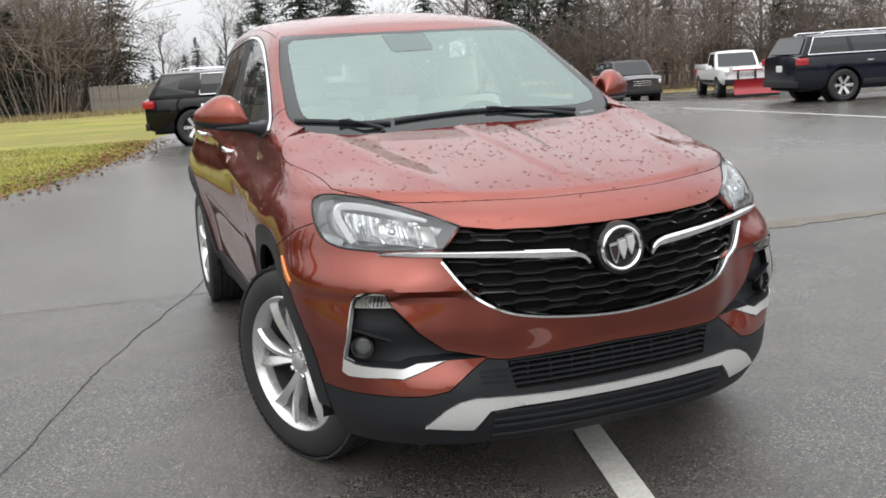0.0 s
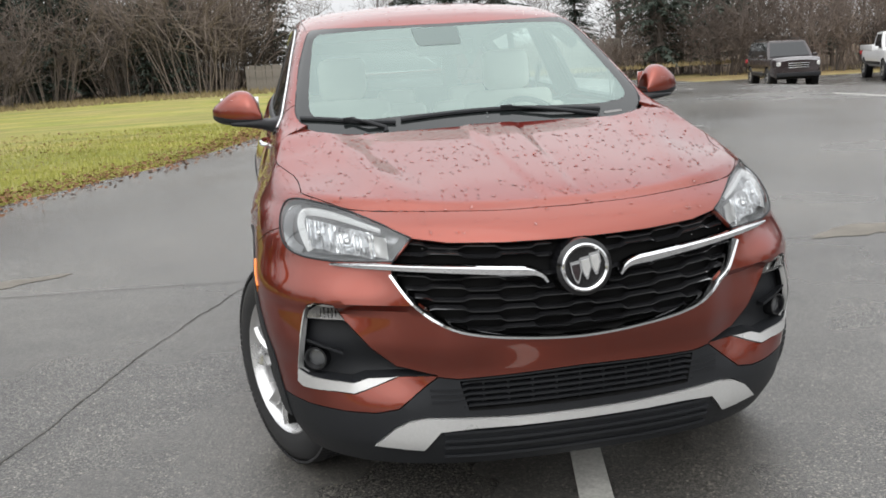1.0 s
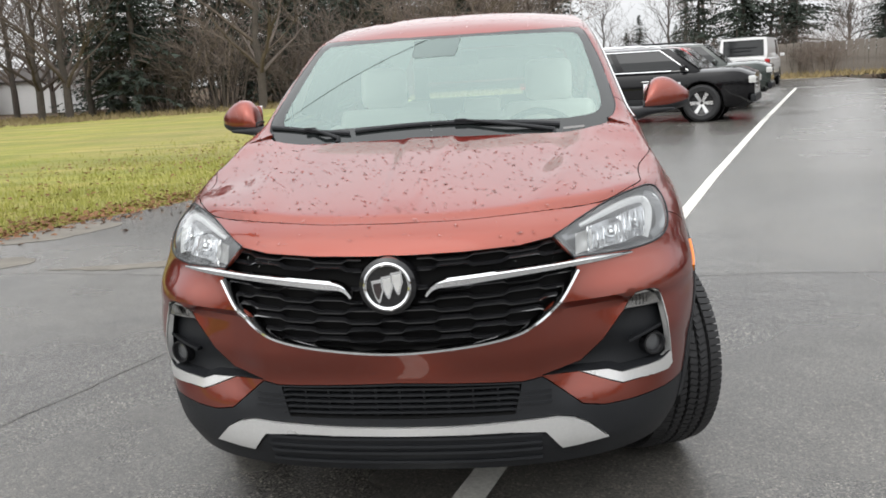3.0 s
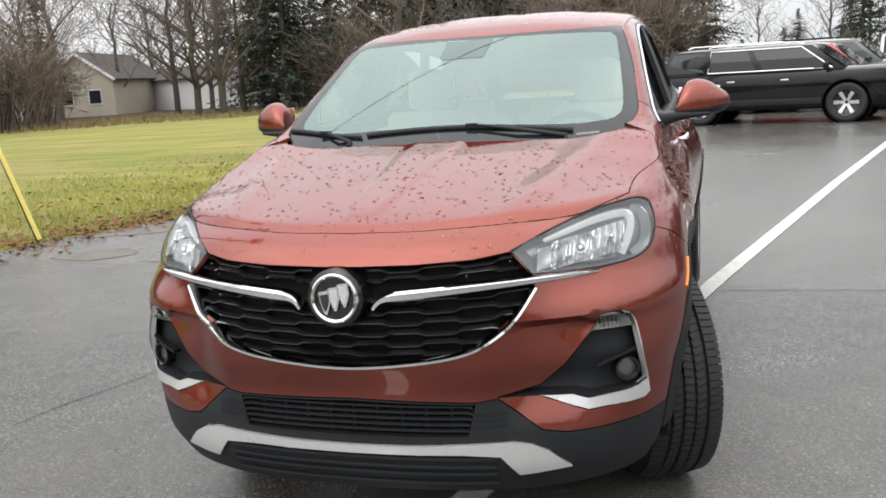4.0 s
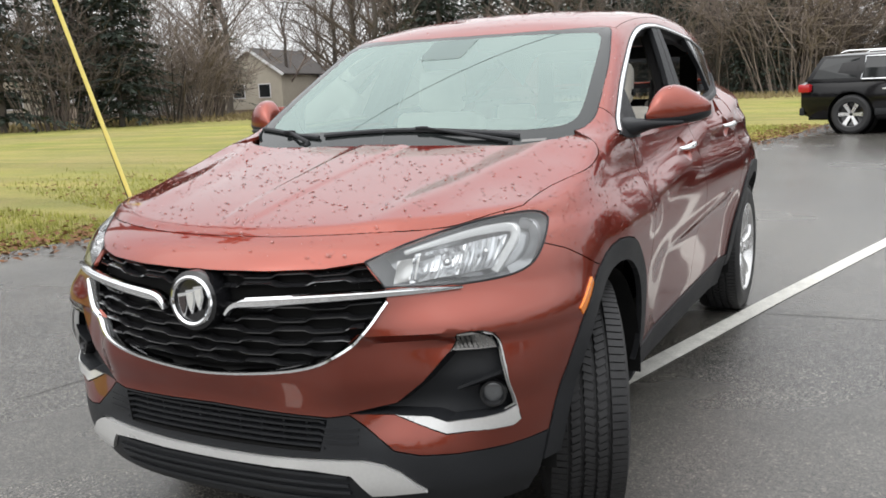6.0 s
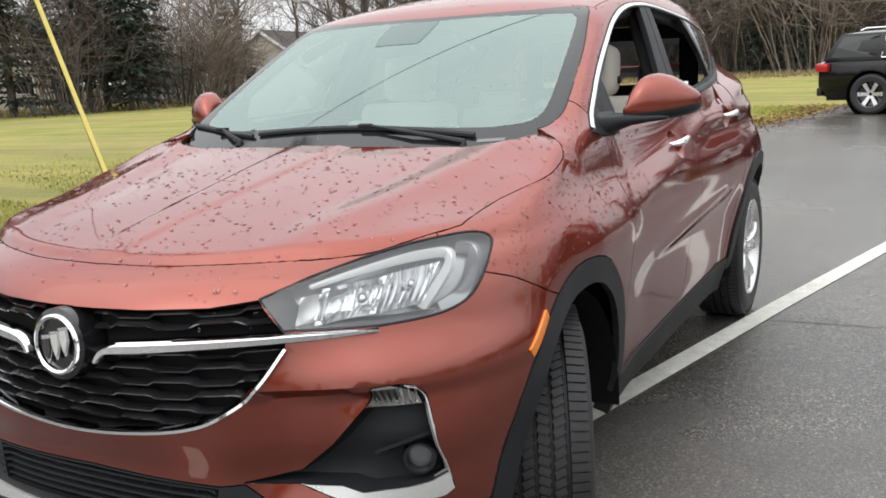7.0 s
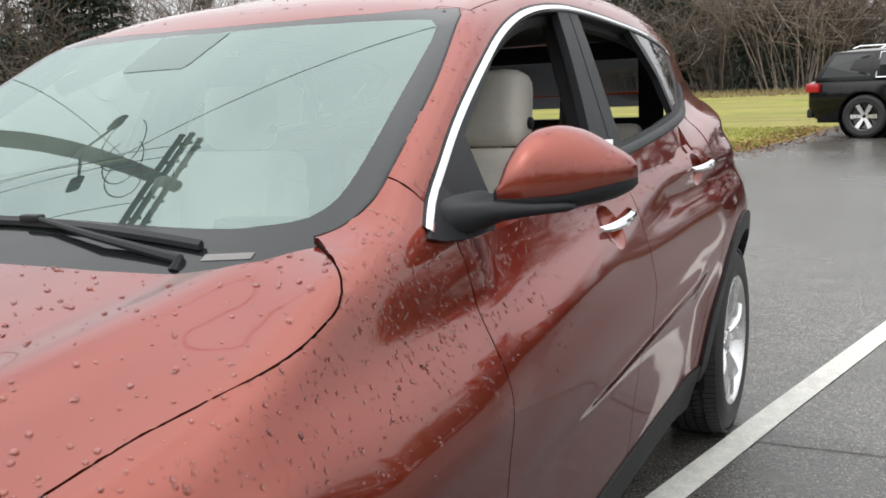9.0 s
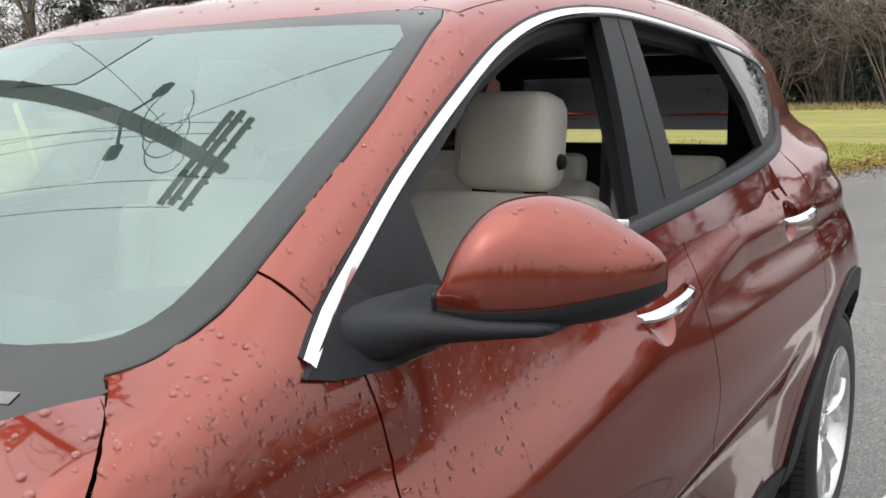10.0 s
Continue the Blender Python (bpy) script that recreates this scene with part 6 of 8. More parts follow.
# ------------------------------------------------ rain on the paint
def droplets(name, base, nrm, rng, lo, hi):
    """Small flattened drops seated on the skin."""
    ring = 7
    n = len(base)
    r = lo + (hi - lo) * rng.random(n) ** 2.1
    t1 = np.cross(nrm, np.array([0.3, 0.9, 0.2]))
    t1 /= np.linalg.norm(t1, axis=1)[:, None]
    t2 = np.cross(nrm, t1)
    st = 1 + 0.45 * rng.random(n)
    verts, k = [], 2 * ring + 1
    for h, q in ((-0.05, 1.0), (0.44, 0.74)):
        for a in range(ring):
            an = a * math.tau / ring
            wob = 1 + 0.2 * (rng.random(n) - 0.5)
            verts.append(base + (t1 * math.cos(an) * st[:, None] + t2 * math.sin(an)) * (r * q * wob)[:, None] + nrm * (r * h)[:, None])
    verts.append(base + nrm * (r * 0.60)[:, None])
    v = np.stack(verts, 1).reshape(-1, 3)
    faces = []
    for i in range(n):
        o = i * k
        for a in range(ring):
            b = (a + 1) % ring
            faces.append((o + a, o + b, o + ring + b, o + ring + a))
            faces.append((o + ring + a, o + ring + b, o + 2 * ring))
    me = bpy.data.meshes.new(name)
    me.from_pydata(v.tolist(), [], faces)
    for p in me.polygons:
        p.use_smooth = True
    me.materials.append(WATER)
    return tagged(new(name, me), "clear raindrops beaded on copper paint", "raindrops", kind="stuff")


WATER = material("rain_water", (1, 1, 1), 0.0, 0, 0.5, 0, 0.0, transmission=1.0, ior=1.33, rough_var=0.0)


def skin_normal(p, f):
    e = 1e-3
    g = np.stack([f(*(p + e * d).T) - f(*(p - e * d).T) for d in np.eye(3)], -1)
    return g / np.linalg.norm(g, axis=1)[:, None]


rng = np.random.default_rng(5)
c = rng.random((1900, 2)) * (1.6, 1.15) + (-0.8, -2.10)
c = c[np.array([inside(HOOD_EDGE, abs(x), y) or (y < -1.9 and abs(x) < 0.45) for x, y in c])]
p = cast(lower, np.stack([c[:, 0], c[:, 1], np.full(len(c), 0.7)], -1), np.broadcast_to(np.array([0, 0, 1.0]), (len(c), 3)), 0, 0.8)
droplets("raindrops", p, skin_normal(p, lower), rng, 0.0015, 0.0054)
for s in (1, -1):
    c = rng.random((4600, 2)) * (1.25, 0.36) + (-1.70, 0.82)
    keep = rng.random(len(c)) < np.clip((c[:, 1] - 0.80) / 0.25, 0.06, 1) * np.clip((-0.25 - c[:, 0]) / 0.7, 0.12, 1)
    c = c[keep]
    p = cast(blended, np.stack([np.zeros(len(c)), c[:, 0], c[:, 1]], -1), np.broadcast_to(np.array([1.0, 0, 0]), (len(c), 3)), 0, 1.1)
    good = np.array([not inside(HOOD_EDGE, q[0], q[1]) and not inside(SCREEN_EDGE, q[0], q[1]) and not (q[1] < -1.55 and inside(HEADLIGHT, q[0], q[2])) and math.hypot(q[1] + 1.2975, q[2] - 0.345) > 0.49
                     and (q[2] < 1.11 or q[1] < -0.93 and q[2] < 1.16) for q in p])
    p = p[good]
    nn = skin_normal(p, blended)
    p[:, 0] *= s
    nn[:, 0] *= s
    droplets("raindrops", p, nn, rng, 0.0010, 0.0037)
c = rng.random((420, 2)) * (1.2, 1.6) + (-0.6, -0.40)
p = cast(cabin, np.stack([c[:, 0], c[:, 1], np.full(len(c), 0.9)], -1), np.broadcast_to(np.array([0, 0, 1.0]), (len(c), 3)), 0, 1.2)
droplets("raindrops", p, skin_normal(p, cabin), rng, 0.0015, 0.0042)

# more drops on the pillar, the shoulder and the mirror caps
for s in (1, -1):
    t = rng.random(120)
    y = -0.86 + 0.62 * t
    off = 0.02 + 0.05 * rng.random(120)
    z = 1.165 + (y + 0.86) * 0.60 - off * 0.2 + 0.05 * rng.random(120)
    p = cast(cabin, np.stack([np.zeros(120), y, z], -1), np.broadcast_to(np.array([1.0, 0, 0]), (120, 3)), 0, 1.1)
    good = np.array([not inside(SCREEN_EDGE, q[0], q[1]) and not inside(DLO, q[1], q[2]) for q in p])
    p = p[good]
    nn = skin_normal(p, cabin)
    p[:, 0] *= s
    nn[:, 0] *= s
    droplets("raindrops", p, nn, rng, 0.0012, 0.0038)
    c = rng.random((480, 2)) * (1.7, 0.10) + (-0.8, 1.00)
    p = cast(lower, np.stack([np.zeros(len(c)), c[:, 0], c[:, 1]], -1), np.broadcast_to(np.array([1.0, 0, 0]), (len(c), 3)), 0, 1.1)
    nn = skin_normal(p, lower)
    p[:, 0] *= s
    nn[:, 0] *= s
    droplets("raindrops", p, nn, rng, 0.0009, 0.0032)
    t = 0.25 + 0.72 * rng.random(70)
    up = 0.35 + 0.6 * rng.random(70)
    p = np.stack([s * (0.792 + 0.190 * t), -0.690 + 0.085 * t ** 1.4, MIRROR_SEAM(t) * (1 - up) + MIRROR_TOP(t) * up], -1)
    e = np.sqrt(np.maximum(0, 1 - (np.maximum(0, t - 0.25) / 0.75) ** 3.2))
    h = (np.clip(up, 0, 1)) ** (1 / 0.80)
    p[:, 1] -= (0.080 * e + 0.0015) * np.sqrt(np.maximum(0, 1 - h * h)) ** 0.75
    nn = np.stack([s * 0.5 * t ** 2, -np.sqrt(np.maximum(0, 1 - h * h)), h], -1)
    nn /= np.linalg.norm(nn, axis=1)[:, None]
    droplets("raindrops", p, nn, rng, 0.0014, 0.0034)


# ---------------------------------------------------------------- parked vehicles
def parked_wheel(parent, m, r=0.38, spokes=6, rim_mat=None):
    w = new("wheel")
    w.parent = parent
    w.matrix_basis = m
    bm = bmesh.new()
    lathe(bm, [(-0.12, r * 0.64), (-0.13, r * 0.86), (-0.10, r * 0.97), (-0.06, r), (0.06, r), (0.10, r * 0.97), (0.13, r * 0.86), (0.12, r * 0.64)], 36)
    part("tyre", bm, RUBBER, w)
    bm = bmesh.new()
    lathe(bm, [(-0.10, r * 0.60), (0.09, r * 0.62), (0.125, r * 0.66), (0.115, r * 0.60), (0.05, r * 0.56), (0.0, r * 0.10), (0.0, 0.001)], 32)
    part("rim", bm, GLOSS_BLACK if rim_mat is ALLOY else RUBBER, w)
    for k in range(spokes):
        a = k * math.tau / spokes
        bm = bmesh.new()
        rows = []
        for t in (0.0, 0.5, 1.0):
            rad, wd, ang = r * (0.08 + 0.54 * t), r * (0.14 + 0.06 * t), a
            er, et = Vector((0, math.cos(ang), math.sin(ang))), Vector((0, -math.sin(ang), math.cos(ang)))
            c = er * rad + Vector((0.085 + 0.03 * t, 0, 0))
            rows.append([c + et * wd / 2 - Vector((0.03, 0, 0)), c + et * wd / 2, c - et * wd / 2, c - et * wd / 2 - Vector((0.03, 0, 0))])
        part("spoke", ribbon(bm, rows), rim_mat or ALLOY, w)
    return w


def parked_car(name, label, paint, at, L, W, H, belt, hood_z, base=0.26, axles=None, r=0.38, cabin_x=None, panes=((0.04, 0.30), (0.34, 0.62), (0.66, 0.96)),
               chrome=False, nose=0.10, roof_w=0.74, rails=False, rim_mat=None, tail_mat=None, pane_mat=None, roof_front=None):
    """A vehicle that points along its +x. cabin_x: where the greenhouse's foot and top begin at the back and end in front."""
    car2 = thing(name, label, "car" if "pickup" not in name else "pickup truck", group="parked cars", at=at)
    hw, ax = W / 2, axles
    xr0, xr1, xf1, xf0 = cabin_x
    xs = np.linspace(-L / 2, L / 2, 70)
    rows = []
    for x in xs:
        u = 2 * x / L
        pin = (1 - abs(u) ** 9 * 0.16) * (1 - max(0, u - 0.72) ** 2 * 1.3)
        w = hw * pin
        up = belt if x < xf0 else belt + (hood_z - belt) * ramp(x, xf0 - 0.05, xf0 + 0.25) - 0.10 * ramp(u, 0.80, 1.0) ** 2 * 1.2
        if x < xr0:
            up = belt - 0.03
        lift = base + 0.10 * abs(u) ** 10
        zs = [(0.0, lift), (0.86 * w, lift), (0.965 * w, lift + 0.10), (w, lift + 0.26), (1.004 * w, 0.60 * up + 0.1), (0.998 * w, up - 0.12), (0.975 * w, up - 0.035), (0.90 * w, up), (0.5 * w, up + 0.035), (0.0, up + 0.045)]
        rows.append([(x, y, z) for y, z in zs])
    half = grid_mesh(np.array(rows))
    for a in ax:
        ring = [(a + (r + 0.06) * math.cos(k * math.tau / 24), r + (r + 0.06) * math.sin(k * math.tau / 24)) for k in range(24)]
        half.normal_update()
        score(half, ring, (0, 2), lambda c, n: c.y > hw * 0.7 and c.z < belt - 0.05)
        dead = [f for f in half.faces if f.calc_center_median().y > hw * 0.7 and math.hypot(f.calc_center_median().x - a, f.calc_center_median().z - r) < r + 0.06]
        bmesh.ops.delete(half, geom=dead, context="FACES")
    other = half.copy()
    for v in other.verts:
        v.co.y = -v.co.y
    me = mesh_of(other, "half")
    half.from_mesh(me)
    bpy.data.meshes.remove(me)
    for end in (0, -1):
        ring = [half.verts.new(p) for p in rows[end]] + [half.verts.new((p[0], -p[1], p[2])) for p in rows[end][::-1]]
        half.faces.new(ring)
    bmesh.ops.remove_doubles(half, verts=half.verts, dist=1e-4)
    bmesh.ops.recalc_face_normals(half, faces=half.faces)
    body = part("body", half, paint, car2)
    bm = bmesh.new()
    box(bm, (L * 0.94, W * 0.8, 0.3), Matrix.Translation((0, 0, base + 0.14)))
    part("underside", bm, DARK, car2, smooth=False)
    # greenhouse
    b0, b1, rz = 0.90 * hw, roof_w * hw, H - 0.06

    def flank(u, v, s, o=0.0):
        lo = Vector((xr0 + (xf0 - xr0) * u, s * (b0 + o), belt - 0.01))
        hi = Vector((xr1 + (xf1 - xr1) * u, s * (b1 + o), rz))
        return lo.lerp(hi, v) + Vector((0, s * 0.03 * math.sin(math.pi * v), 0))

    bm = bmesh.new()
    n = 14
    rows = []
    for i in range(n + 1):
        u = i / n
        a = [flank(u, v, 1) for v in (0, 0.35, 0.7, 1)]
        c = a[-1]
        top = [Vector((c.x, c.y * k, rz + 0.055 * (1 - k * k) ** 0.5 * min(1, 6 * min(u, 1 - u) + 0.25))) for k in (0.85, 0.5, 0.0)]
        rows.append(a + top + [Vector((p.x, -p.y, p.z)) for p in (a + top[:-1])[::-1]])
    vs = [[bm.verts.new(p) for p in rr] for rr in rows]
    for a, b in zip(vs, vs[1:]):
        for k in range(len(a) - 1):
            bm.faces.new((a[k], a[k + 1], b[k + 1], b[k]))
    bm.faces.new(vs[0])
    bm.faces.new(vs[-1][::-1])
    bmesh.ops.recalc_face_normals(bm, faces=bm.faces)
    part("roof", bm, paint, car2)
    gm = pane_mat or CAR_GLASS

    def pane(name2, cs, mat=gm):
        bm = bmesh.new()
        bm.faces.new([bm.verts.new(c) for c in cs])
        r2 = bmesh.ops.extrude_face_region(bm, geom=bm.faces[:])
        nrm = (Vector(cs[1]) - Vector(cs[0])).cross(Vector(cs[2]) - Vector(cs[0])).normalized() * 0.006
        for g in r2["geom"]:
            if isinstance(g, bmesh.types.BMVert):
                g.co -= nrm
        bmesh.ops.recalc_face_normals(bm, faces=bm.faces)
        return part(name2, bm, mat, car2, smooth=False)

    for s in (1, -1):
        for u0, u1 in panes:
            pane("side_window", [flank(u0, 0.12, s, 0.006), flank(u1, 0.12, s, 0.006), flank(u1, 0.5, s, 0.007), flank(u1, 0.90, s, 0.006), flank(u0, 0.90, s, 0.006), flank(u0, 0.5, s, 0.007)])
        if chrome:
            u0, u1 = panes[chrome - 1][0] - 0.012, panes[-1][1] + 0.012
            loop = [flank(u, 0.07, s, 0.012) for u in np.linspace(u0, u1, 8)] + [flank(u, 0.94, s, 0.012) for u in np.linspace(u1 - 0.02, u0 + 0.01, 8)]
            bm = bmesh.new()
            tube(bm, loop + loop[:1], 0.014, 6, caps=False)
            part("window_chrome", bm, CHROME, car2)
        if rails:
            bm = bmesh.new()
            tube(bm, [flank(0.12, 1, s) + Vector((0, -s * 0.05, 0.05)), flank(0.16, 1, s) + Vector((0, -s * 0.05, 0.09)), flank(0.78, 1, s) + Vector((0, -s * 0.05, 0.09)), flank(0.85, 1, s) + Vector((0, -s * 0.05, 0.05))], 0.015, 6)
            part("roof_rail", bm, CHROME if chrome else BLACK, car2)
        bm = bmesh.new()
        box(bm, (0.10, 0.18, 0.13), Matrix.Translation((xf0 - 0.35, s * (hw + 0.08), belt + 0.08)), 0.03)
        part("wing_mirror", bm, paint, car2)
        for dx in (0.42, 0.70):
            bm = bmesh.new()
            xx = xr0 + (xf0 - xr0) * dx
            box(bm, (0.16, 0.03, 0.03), Matrix.Translation((xx, s * (hw * 0.985 + 0.012), belt - 0.17)), 0.008)
            part("door_handle", bm, CHROME if chrome else paint, car2)
        bm = bmesh.new()
        box(bm, (0.16, hw * 0.34, 0.15), Matrix.Translation((L / 2 - 0.10, s * hw * 0.66, hood_z - 0.22)) @ Matrix.Rotation(radians(-s * 22), 4, "Z"), 0.03)
        part("headlamp", bm, LAMP, car2, "clear headlamp")
        bm = bmesh.new()
        box(bm, (0.26, hw * 0.22, 0.17), Matrix.Translation((-L / 2 + 0.12, s * hw * 0.885, belt - 0.13)) @ Matrix.Rotation(radians(s * 10), 4, "Z"), 0.04)
        part("tail_lamp", bm, tail_mat or REDLENS, car2, "red tail lamp")
        bm = bmesh.new()
        box(bm, (ax[1] - ax[0] - 2 * r - 0.15, 0.03, 0.12), Matrix.Translation(((ax[0] + ax[1]) / 2, s * (hw - 0.005), base + 0.16)), 0.01)
        part("sill_trim", bm, BLACK, car2)
        for a in ax:
            parked_wheel(car2, Matrix.Translation((a, s * (hw - 0.13), r)) @ Matrix.Rotation(radians(90 if s == 1 else -90), 4, "Z"), r, rim_mat=rim_mat or ALLOY)
            bm = bmesh.new()
            lathe(bm, [(-0.25, 0.02), (-0.25, r + 0.07), (0.02, r + 0.07)], 24, "y", Matrix.Translation((a, s * (hw - 0.06), r)) @ Matrix.Diagonal((1, s, 1, 1)))
            part("wheel_well", bm, DARK, car2)
    k0, k1, v0, v1 = 0.86, 0.86, 0.10, 0.90
    f = [Vector((xf0 + (xf1 - xf0) * v, s * (b0 + (b1 - b0) * v) * 0.9, belt + (rz - belt) * v)) + Vector((0.012, 0, 0.008)) for s, v in ((1, v0), (-1, v0), (-1, v1), (1, v1))]
    pane("windscreen", f, CAR_GLASS)
    f = [Vector((xr0 + (xr1 - xr0) * v, s * (b0 + (b1 - b0) * v) * 0.88, belt + (rz - belt) * v)) + Vector((-0.012, 0, 0.006)) for s, v in ((-1, v0), (1, v0), (1, v1), (-1, v1))]
    pane("rear_window", f, gm)
    bm = bmesh.new()
    box(bm, (0.06, hw * 0.84, 0.26), Matrix.Translation((L / 2 - 0.03, 0, hood_z - 0.28)), 0.03)
    part("grille", bm, GLOSS_BLACK, car2)
    for k in range(3):
        bm = bmesh.new()
        box(bm, (0.03, hw * 0.80, 0.018), Matrix.Translation((L / 2 + 0.006, 0, hood_z - 0.36 + 0.08 * k)), 0.005)
        part("grille_bar", bm, CHROME, car2)
    for s2, x in ((1, L / 2 - 0.02), (-1, -L / 2 + 0.02)):
        bm = bmesh.new()
        box(bm, (0.10, W * 0.86, 0.16), Matrix.Translation((x, 0, base + 0.16)), 0.03)
        part("bumper_trim", bm, BLACK, car2)
    bm = bmesh.new()
    box(bm, (0.012, 0.30, 0.15), Matrix.Translation((-L / 2 - 0.008, 0, belt - 0.28)), 0.004)
    part("number_plate", bm, WHITE_PAINT, car2, "blank white plate")
    return car2


CAR_GLASS = material("dark_car_glass", (0.015, 0.017, 0.018), 0.04, 0, 0.6, 0.0, 0.1, rough_var=0.02)


def heading(x, y, deg):
    return pose(x, y, -fall(x, y), 0, 0, deg)


parked_car("estate_suv", "glossy black three-row estate car with chrome window line", BLACK_PAINT, heading(2.22, 16.4, -15.6), 4.92, 1.92, 1.59, 1.04, 1.04, 0.28, (-1.43, 1.43), 0.385,
           (-2.36, -2.05, 0.75, 1.42), ((0.03, 0.26), (0.30, 0.55), (0.59, 0.93)), chrome=2, rails=True, roof_w=0.80)
parked_car("hatchback", "red hatchback parked in the row", material("red_car_paint", (0.30, 0.012, 0.014), 0.25, 0.2, 0.5, 1.0, 0.08), heading(3.15, 19.95, -15.6), 4.5, 1.82, 1.62, 0.98, 1.0, 0.26, (-1.32, 1.32), 0.34,
           (-2.1, -1.75, 0.55, 1.25))
parked_car("offroad_suv", "dark green sport utility with chrome grille bars", GREEN_PAINT, heading(3.95, 22.85, -15.6), 4.9, 1.9, 1.72, 1.08, 1.10, 0.30, (-1.42, 1.42), 0.385,
           (-2.3, -2.05, 0.65, 1.35), rails=True)
van = parked_car("panel_van", "white panel van with lettered back doors", WHITE_PAINT, heading(8.35, 35.4, 72), 5.2, 1.96, 1.98, 1.15, 1.10, 0.30, (-1.6, 1.6), 0.36,
                 (-2.55, -2.48, 1.25, 2.0), ((0.72, 0.93),), roof_w=0.86, pane_mat=CAR_GLASS)
for k, (zz, w) in enumerate(((1.56, 1.0), (1.44, 0.7), (1.28, 0.95))):
    bm = bmesh.new()
    box(bm, (0.01, w, 0.05), Matrix.Translation((-2.585, 0.05 * k, zz)))
    part("door_lettering", bm, GREY_PLASTIC, van, "unreadable grey sign bar", smooth=False)
parked_car("offroad_suv", "dark maroon sport utility with chrome grille frame", MAROON_PAINT, heading(19.8, 29.6, -107), 4.85, 1.88, 1.80, 1.10, 1.12, 0.34, (-1.43, 1.43), 0.38,
           (-2.35, -2.15, 0.55, 1.20), rails=True)
parked_car("estate_suv", "dark navy three-row luxury estate car", NAVY_PAINT, heading(16.4, 12.8, -15.6), 5.04, 1.96, 1.57, 1.08, 1.08, 0.28, (-1.43, 1.43), 0.37,
           (-2.42, -2.20, 0.70, 1.40), ((0.05, 0.30), (0.33, 0.60), (0.64, 0.93)), chrome=1, rails=True)


def pickup_truck(at):
    t = parked_car("pickup_truck", "white single-cab pickup carrying a red snow plough", WHITE_PAINT, at, 5.3, 2.02, 1.92, 1.18, 1.20, 0.50, (-1.75, 1.70), 0.41,
                   (-0.35, -0.22, 0.75, 1.25), ((0.12, 0.86),), roof_w=0.80, rim_mat=ALLOY)
    for s in (1, -1):
        bm = bmesh.new()
        box(bm, (2.3, 0.10, 0.22), Matrix.Translation((-1.5, s * 0.93, 1.25)), 0.02)
        part("bed_side", bm, WHITE_PAINT, t)
    bm = bmesh.new()
    box(bm, (0.06, 1.9, 0.30), Matrix.Translation((-2.62, 0, 1.20)), 0.02)
    part("tailgate", bm, WHITE_PAINT, t)
    # plough blade: a curved plate with ribs and a lift frame
    bm, rows = bmesh.new(), []
    for y in (-0.62, 1.15):
        rows.append([Vector((3.10 + 0.16 * (2 * k / 8 - 1) ** 2, y, 0.12 + 0.62 * k / 8)) for k in range(9)] + [Vector((3.06 + 0.16 * (2 * k / 8 - 1) ** 2, y, 0.12 + 0.62 * k / 8)) for k in range(8, -1, -1)])
    part("plough_blade", ribbon(bm, rows), RED_PAINT, t, "red curved plough blade")
    bm = bmesh.new()
    box(bm, (0.03, 1.77, 0.10), Matrix.Translation((3.27, 0.265, 0.09)))
    part("cutting_edge", bm, GREY_PLASTIC, t, smooth=False)
    for y in (-0.35, 0.35):
        bm = bmesh.new()
        tube(bm, [(2.5, y, 0.45), (3.1, y, 0.35)], 0.05, 6)
        part("push_arm", bm, BLACK, t)
        bm = bmesh.new()
        tube(bm, [(2.72, y, 0.45), (2.74, y, 1.12)], 0.035, 6)
        part("lift_post", bm, BLACK, t)
        bm = bmesh.new()
        lathe(bm, [(-0.05, 0.02), (-0.04, 0.09), (0.05, 0.10), (0.06, 0.02)], 14, "x", Matrix.Translation((2.78, y * 1.9, 1.16)))
        part("plough_lamp", bm, LAMP, t)
    bm = bmesh.new()
    tube(bm, [(2.74, -0.72, 1.10), (2.74, 0.72, 1.10)], 0.035, 6)
    part("lift_bar", bm, RED_PAINT, t)
    return t


pickup_truck(heading(24.8, 29.2, -114))


